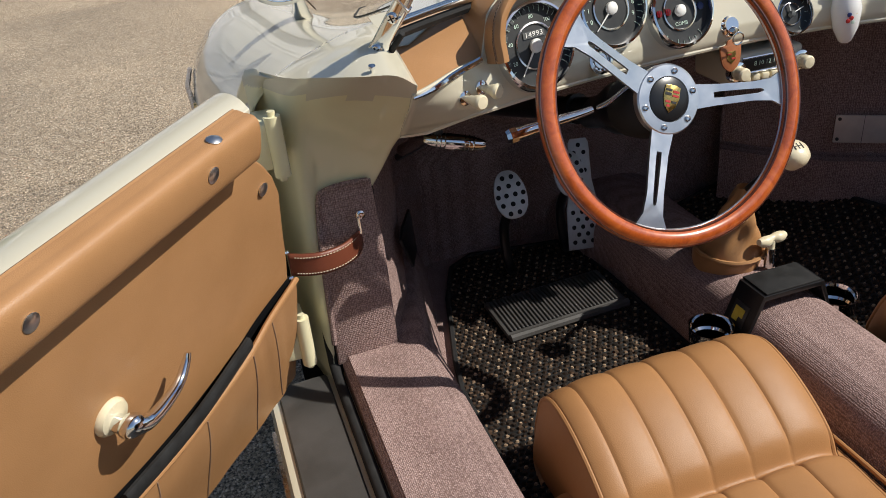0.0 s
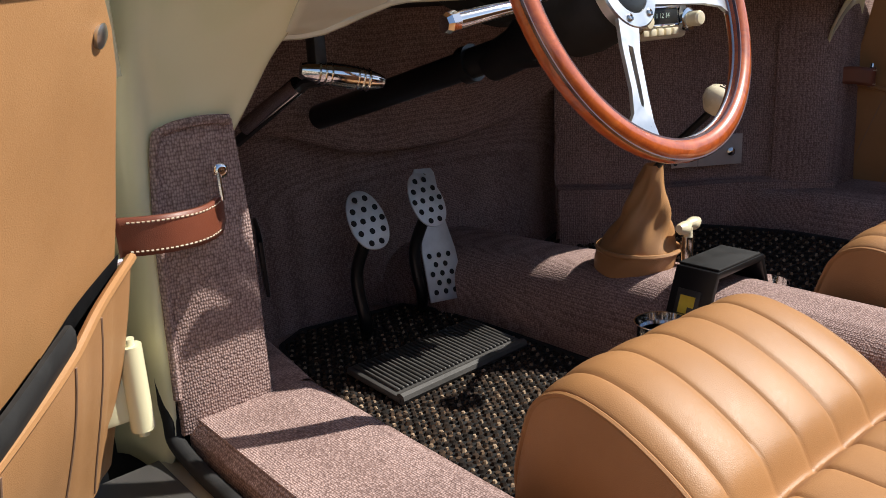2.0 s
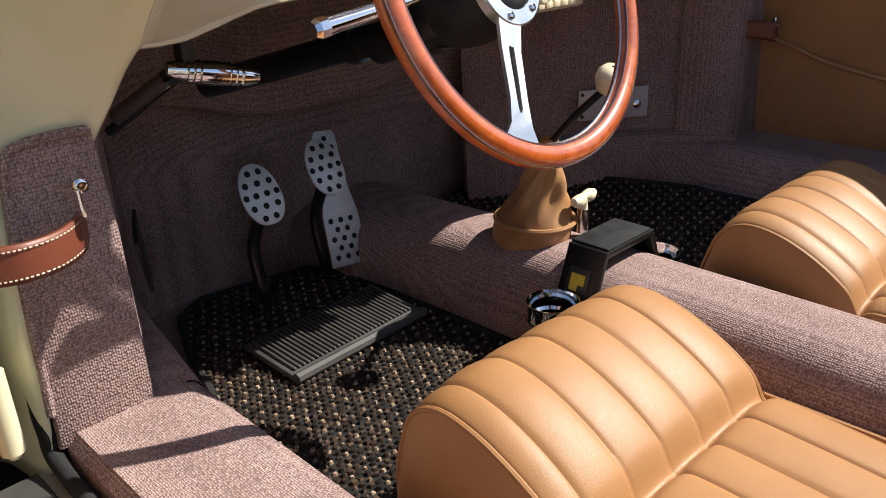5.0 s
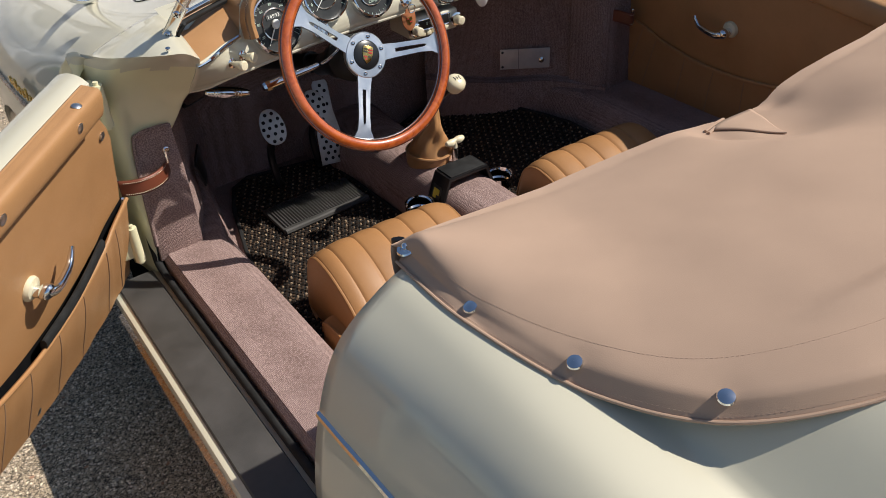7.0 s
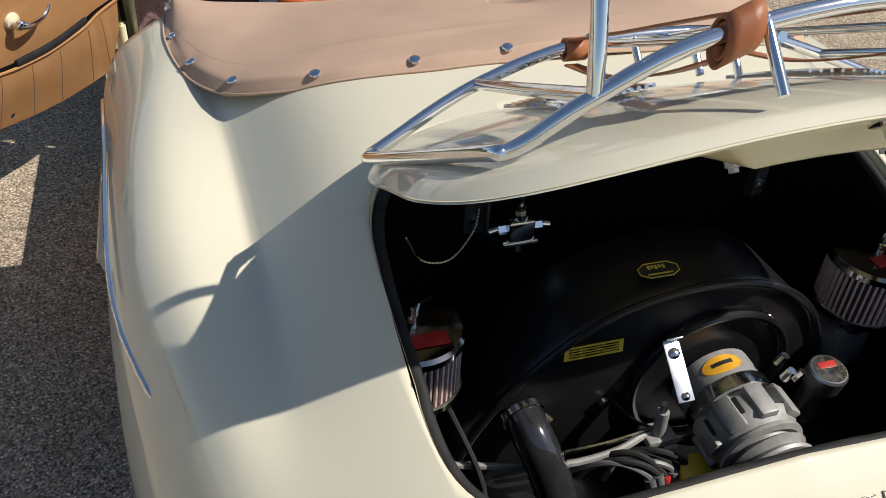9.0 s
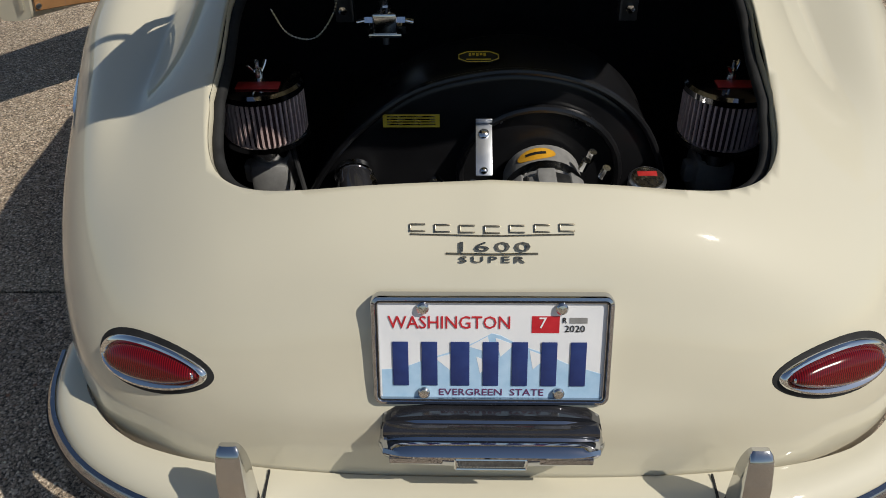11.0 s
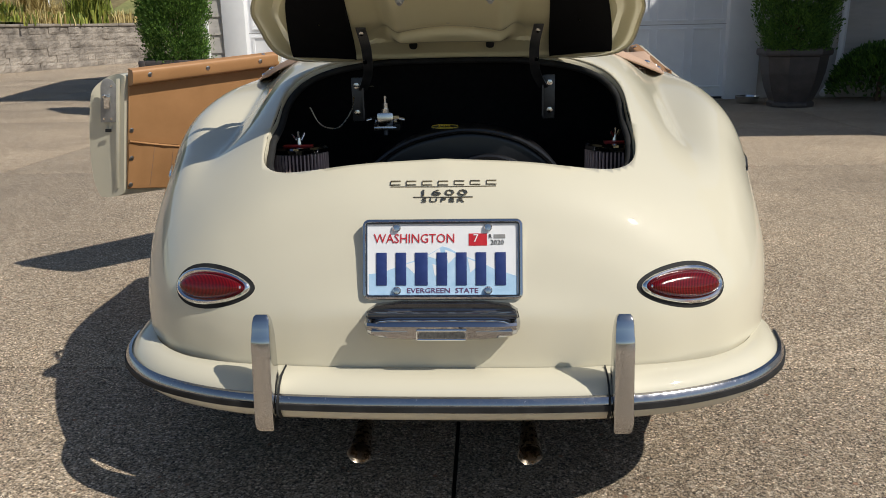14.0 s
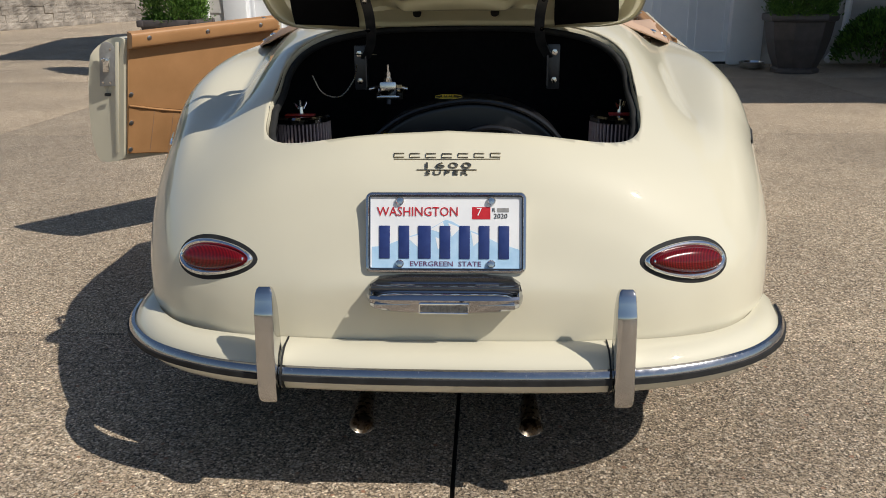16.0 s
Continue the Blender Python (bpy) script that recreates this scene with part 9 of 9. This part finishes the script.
def garage():
    house = thing("garage", "grey shingled garage with two white panelled doors", "garage")
    y = 10.0
    part("wall", join(block(-3.75, -3.52, y, y + 8, 0, 4.6), block(3.72, 13, y, y + 8, 0, 4.6), block(-3.75, 13, y + 0.02, y + 8, 2.55, 4.6), block(-0.32, 0.42, y, y + 0.3, 0, 2.6), block(-3.6, 3.8, y + 0.6, y + 8, 0, 2.6)), SIDING, house, "grey lap siding")
    part("roof", moved(prism([(-0.6, 4.5), (-0.6, 4.62), (4.2, 6.6), (9.0, 4.62), (9.0, 4.5), (4.2, 6.45)], 0, 17.6), Matrix(((0, 0, 1, -4.2), (1, 0, 0, y), (0, 1, 0, 0), (0, 0, 0, 1)))), ROOFING, house, "dark shingle roof")
    # siding boards, one by one, on the parts in view
    for x0, x1 in ((-3.75, -3.52), (3.72, 7.0)):
        for k in range(11):
            z = 0.02 + 0.24 * k
            v = [(x0 - 0.004, y - 0.024, z), (x1, y - 0.024, z), (x1, y - 0.006, z + 0.25), (x0 - 0.004, y - 0.006, z + 0.25), (x0 - 0.004, y + 0.01, z), (x1, y + 0.01, z)]
            if x0 < 0:
                part("siding_board", (v, [(0, 1, 2, 3), (0, 4, 5, 1)]), SIDING, house, "", False)
                continue
            # shingles, butted with narrow joints
            x, rng = x0 - 0.05 * (k % 3), random.Random(k)
            while x < x1:
                w = rng.uniform(0.18, 0.32)
                a, b, e = max(x0, x), min(x1, x + w - 0.006), rng.uniform(-0.004, 0.004)
                if b > a:
                    q = [(a, y - 0.026 - e, z + e), (b, y - 0.026 - e, z + e), (b, y - 0.006, z + 0.25), (a, y - 0.006, z + 0.25), (a, y + 0.01, z + e), (b, y + 0.01, z + e)]
                    part("shingle", (q, [(0, 1, 2, 3), (0, 4, 5, 1)]), SIDING, house, "", False)
                x += w
    for x0, x1 in ((-3.52, -3.20), (3.30, 3.72), (-0.32, 0.42)):
        part("door_trim", block(x0, x1, y - 0.05, y + 0.2, 0, 2.62, 0.008), WHITE_PAINT, house, "white painted trim")
    part("door_head", block(-3.52, 3.72, y - 0.05, y + 0.2, 2.45, 2.66, 0.008), WHITE_PAINT, house)
    for x0, x1 in ((-3.20, -0.32), (0.42, 3.30)):
        d = part("garage_door", block(x0, x1, y + 0.10, y + 0.14, 0.0, 2.45), WHITE_PAINT, house, "white panelled garage door")
        n = 6
        w = (x1 - x0) / n
        for row, (z0, z1) in enumerate(((0.15, 0.95), (1.03, 1.78), (1.86, 2.38))):
            for k in range(n):
                a = x0 + w * k + 0.045
                b = x0 + w * (k + 1) - 0.035
                part("door_panel", join(block(a, b, y + 0.085, y + 0.10, z0, z0 + 0.03, 0.004), block(a, b, y + 0.085, y + 0.10, z1 - 0.03, z1, 0.004), block(a, a + 0.03, y + 0.086, y + 0.10, z0 + 0.030, z1 - 0.030), block(b - 0.03, b, y + 0.086, y + 0.10, z0 + 0.030, z1 - 0.030)), WHITE_PAINT, d)
        for z in (0.99, 1.82):
            part("door_joint", block(x0, x1, y + 0.097, y + 0.101, z - 0.004, z + 0.004), CAST_ALU, d)
        part("bottom_seal", block(x0, x1, y + 0.09, y + 0.13, 0.0, 0.03), RUBBER, d)
    part("downspout", tube(spline([(4.80, y - 0.08, 3.0), (4.78, y - 0.08, 1.2), (4.75, y - 0.08, 0.42), (4.68, y - 0.10, 0.22), (4.53, y - 0.20, 0.06)], 30), 0.045, 8), WHITE_PAINT, house, "white downspout")
    part("corner_board", block(-3.80, -3.72, y - 0.06, y + 0.1, 0, 4.5, 0.006), WHITE_PAINT, house)
    # an unseen wing to the right, added to throw shade over the forecourt
    wing = thing("house_wing", "unseen grey house wing, added to shade the forecourt", "house")
    part("wall", block(6.3, 13, 4.6, 9.95, 0, 4.5), SIDING, wing)
    part("roof", moved(prism([(4.1, 4.42), (4.1, 4.58), (7.3, 5.9), (10.4, 4.58), (10.4, 4.42), (7.3, 5.75)], 0, 7.4), Matrix(((0, 0, 1, 5.9), (1, 0, 0, 0), (0, 1, 0, 0), (0, 0, 0, 1)))), ROOFING, wing)


def retaining_wall():
    # ground that climbs gently to the corner of the wall
    apron = part("rising_apron", sheet(lambda u, v: (-26 + 17.5 * u, 17.5 + (8.6 + 1.0 * u) * v, (0.004 + 0.16 * smooth(0.66, 0.98, u) * v ** 1.4 + 0.002)), 20, 8), CONCRETE)
    tagged(apron, "tan concrete drive rising to the wall", "driveway", kind="structure")
    wall = thing("retaining_wall", "weathered grey split-block garden retaining wall", "wall")
    rng = random.Random(3)
    runs = (((-14.95, 15.7), (-12.25, 25.05)), ((-12.25, 25.05), (-8.0, 28.6)))
    for (ax, ay), (bx, by) in runs:
        length = math.hypot(bx - ax, by - ay)
        m = pose(ax, ay, 0, 0, 0, math.degrees(math.atan2(by - ay, bx - ax)))
        part("backing", moved(block(0, length, 0.12, 0.5, -0.1, 1.27), m), BLOCK, wall)
        for r in range(6):
            x = -0.2 * (r % 3)
            z = 0.01 + 0.208 * r
            while x < length:
                w = rng.choice((0.30, 0.42, 0.46, 0.60))
                a, b = max(0, x) + 0.002, min(length, x + w) - 0.002
                if b > a + 0.05:
                    # rough split face
                    d = rng.uniform(-0.012, 0.02)
                    nx, nz = 5, 4
                    v = [(a + (b - a) * i / nx, -0.02 - d - (0.022 * rng.random() if 0 < i < nx and 0 < j < nz else 0.0), z + 0.206 * j / nz) for j in range(nz + 1) for i in range(nx + 1)]
                    f = [(j * 6 + i, j * 6 + i + 1, j * 6 + i + 7, j * 6 + i + 6) for j in range(nz) for i in range(nx)]
                    e = len(v)
                    v += [(a, 0.15, z), (b, 0.15, z), (b, 0.15, z + 0.206), (a, 0.15, z + 0.206)]
                    f += [(e, e + 1, 5, 0), (e + 3, 24, 29, e + 2), (e, 0, 24, e + 3), (e + 1, e + 2, 29, 5)]
                    part("block", moved((v, f), m), BLOCK, wall, "", False)
                x += w
        x = -0.05
        while x < length:
            part("cap", moved(block(x, min(length + 0.05, x + 0.60) - 0.006, -0.07 - rng.uniform(0, 0.012), 0.32, 1.262, 1.335 + rng.uniform(0, 0.008), 0.012), m), CAPSTONE, wall, "flat cap stone")
            x += 0.60

    def rise(x, y):
        away = max(0.0, (-12.25 - x) * 0.9, y - 25.5)
        return 1.27 + 0.80 * smooth(0, 7, away) + 0.05 * away + 0.08 * noise.noise((x * 0.8, y * 0.6, 0))

    def bank_left(u, v):
        y = 15.7 + 9.6 * v
        x1 = -14.95 + 2.70 * min(1, (y - 15.7) / 9.35) - 0.20
        x = x1 - 22 * (1 - u)
        return x, y, rise(x, y)

    def bank_back(u, v):
        x = -34.5 + 31 * u
        y = 25.3 + 0.835 * max(0, x + 12.0) + 24 * v
        return x, y, rise(x, y)

    bank = part("garden_bank", join(sheet(bank_left, 40, 24), sheet(bank_back, 60, 50)), SOIL)
    tagged(bank, "mulched bank with dry grass above the wall", "ground", kind="structure")
    lawn = part("dry_lawn", sheet(lambda u, v: (-13.6 + 6.5 * u, 27.6 + 5.5 * v + 2.6 * u, rise(-13.6 + 6.5 * u, 27.6 + 5.5 * v + 2.6 * u) + 0.05), 20, 20), LAWN)
    tagged(lawn, "patch of dry lawn on the bank", "lawn", kind="structure")
    # grasses and ferns
    for k, (x, y, n, h, mt, nm, lab) in enumerate(((-16.6, 26.3, 700, 1.3, STRAW, "golden_grass", "tall golden dry ornamental grass"), (-15.2, 26.6, 800, 1.5, STRAW, "golden_grass", "tall golden dry ornamental grass"), (-14.4, 26.4, 500, 0.8, STRAW, "golden_grass", "low golden dry grass"), (-12.3, 26.9, 260, 0.55, STRAW, "golden_grass", "low golden dry grass"), (-13.3, 26.6, 700, 1.15, FERN, "fern_bush", "yellow-green feathery bush"), (-17.9, 26.4, 600, 1.0, FERN, "fern_bush", "yellow-green feathery bush"), (-14.2, 22.6, 420, 0.42, FERN, "fern_bush", "low yellow-green ground cover"), (-13.7, 23.6, 420, 0.50, STRAW, "golden_grass", "low golden dry grass"), (-14.6, 21.4, 420, 0.40, FERN, "fern_bush", "low yellow-green ground cover"), (-13.6, 24.6, 420, 0.45, FERN, "fern_bush", "low yellow-green ground cover"), (-15.0, 24.2, 600, 0.75, FERN, "fern_bush", "yellow-green feathery bush"))):
        rng = random.Random(20 + k)
        verts, faces = [], []
        for _ in range(n):
            a, lean = rng.uniform(0, 6.28), rng.uniform(0.05, 0.55)
            wide = 0.42 if h < 0.6 else 0.24
            bx, by = x + rng.gauss(0, wide), y + rng.gauss(0, wide)
            hh = h * rng.uniform(0.55, 1.1)
            w = rng.uniform(0.010, 0.022) * (1.0 if mt is STRAW else 2.2)
            sx, sy = -math.sin(a) * w, math.cos(a) * w
            pts = [(bx + math.cos(a) * lean * hh * t * t, by + math.sin(a) * lean * hh * t * t, 1.28 + hh * t * (1 - 0.25 * lean * t)) for t in (0, 0.4, 0.75, 1)]
            q = len(verts)
            for j, p in enumerate(pts):
                f = (1, 0.9, 0.6, 0.1)[j]
                verts += [(p[0] - sx * f, p[1] - sy * f, p[2]), (p[0] + sx * f, p[1] + sy * f, p[2])]
            for j in range(3):
                faces.append((q + 2 * j, q + 2 * j + 1, q + 2 * j + 3, q + 2 * j + 2))
        g = part(nm, (verts, faces), mt)
        tagged(g, lab, "grass" if mt is STRAW else "bush", "bank planting", "stuff")
    for k in range(9):
        rng = random.Random(50 + k)
        s = part("rock", moved(ball(0, 0, 0, 0.16, 0.13, 0.10, 6), pose(-13.0 + 0.34 * k, 26.6 + 0.15 * k, 1.36, 10 * k, 20, 40 * k)), BLOCK)
        tagged(s, "small weathered garden rock on the bank", "rock", "garden rocks")
    fence = thing("chain_link_fence", "galvanised chain link fence with round posts", "fence")
    for x in (-22, -17.5, -14.2, -11.3, -8.0):
        part("post", tube([(x, 32.0, 1.5), (x, 32.0, 4.0)], 0.03, 8), CAST_ALU, fence)
    wires = []
    for k in range(110):
        x = -23 + 0.15 * k
        wires.append(tube([(x, 32.03, 1.6), (x + 1.2, 32.03, 3.9)], 0.004, 3))
        wires.append(tube([(x + 1.2, 32.04, 1.6), (x, 32.04, 3.9)], 0.004, 3))
    tagged(part("mesh_wire", join(*wires), CAST_ALU, fence), kind="stuff")
    part("rail", tube([(-23, 32.0, 3.95), (-7, 32.0, 3.95)], 0.022, 8), CAST_ALU, fence)
    stake = part("white_stake", tube([(-14.55, 26.5, 1.3), (-14.7, 26.5, 3.6)], 0.03, 8), WHITE_PAINT)
    tagged(stake, "thin white painted garden stake on the bank", "stake")
    # woods behind
    def place(rng):
        x = rng.uniform(-34, -4)
        h = 5.5 + 2.0 * noise.noise((x * 0.25, 0, 0)) + 1.2 * noise.noise((x * 0.9, 3, 0))
        t = rng.random()
        return (x, 35.5 + rng.uniform(-1.6, 2.0) + 0.8 * noise.noise((x * 0.7, t * 4, 1)), 1.6 + h * t), (rng.uniform(-0.4, 0.4), -0.6)

    w = part("far_hedge", sprays(16000, place, 0.42, 77, 0.3), HEDGE)
    tagged(w, "dense dark green bushes behind the fence", "hedge", kind="stuff")
    tagged(part("backdrop", sheet(lambda u, v: (-60 + 120 * u, 46, 9.0 * v), 20, 4), HEDGE_DARK), "dark distant woods", "backdrop", kind="structure")


HEDGE_DARK = mottled("woods_in_shade", (0.012, 0.02, 0.008), (0.04, 0.055, 0.02), 1.2, 0.95, fine=8, bump_strength=0.5, bump_distance=0.1)


def side_paving():
    edge = thing("brick_border", "row of red brick pavers edging the driveway", "paving")
    k = 0
    y = -4.0
    while y < 4.5:
        part("brick", block(3.305, 3.515, y, y + 0.098, -0.012, 0.002, 0.005, 1), BRICK, edge)
        y += 0.104
        k += 1
    walk = part("side_walk", block(3.522, 6.3, -12, 4.59, -0.0135, 0.0, 0.004), WALK)
    tagged(walk, "plain grey concrete walk beside the brick edging", "pavement", kind="structure")


garage()
planter(-3.77, 8.85, True, "dark square planter beside the garage", 11, 2.1, 0.345)
planter(3.80, 8.90, False, "dark eight-sided planter beside the garage, in shade", 12, 2.3, 0.40)
retaining_wall()
side_paving()
bowl = part("steel_bowl", moved(lathe([(0.09, 0.0), (0.13, 0.02), (0.15, 0.09), (0.158, 0.093), (0.15, 0.095), (0.125, 0.03), (0.001, 0.02)], 30), pose(3.42, 9.35, 0.0)), STEEL)
tagged(bowl, "steel pet bowl on the forecourt", "bowl")
hedge = thing("clipped_shrub", "low rounded green shrub against the house", "shrub")


def dome(rng):
    a, b = rng.uniform(0, 6.28), rng.random() ** 0.5
    z = math.sqrt(max(0, 1 - b * b))
    k = rng.uniform(0.85, 1.05)
    return (5.1 + 0.6 * b * k * math.cos(a), 9.45 + 0.45 * b * k * math.sin(a), 0.05 + 0.62 * z * k), (b * math.cos(a), b * math.sin(a))


tagged(part("crown", sprays(5000, dome, 0.07, 31, 0.7), CONIFER, hedge), kind="stuff")
part("trunk", tube([(5.1, 9.45, 0), (5.1, 9.45, 0.4)], [0.04, 0.02], 8), BARK, hedge)
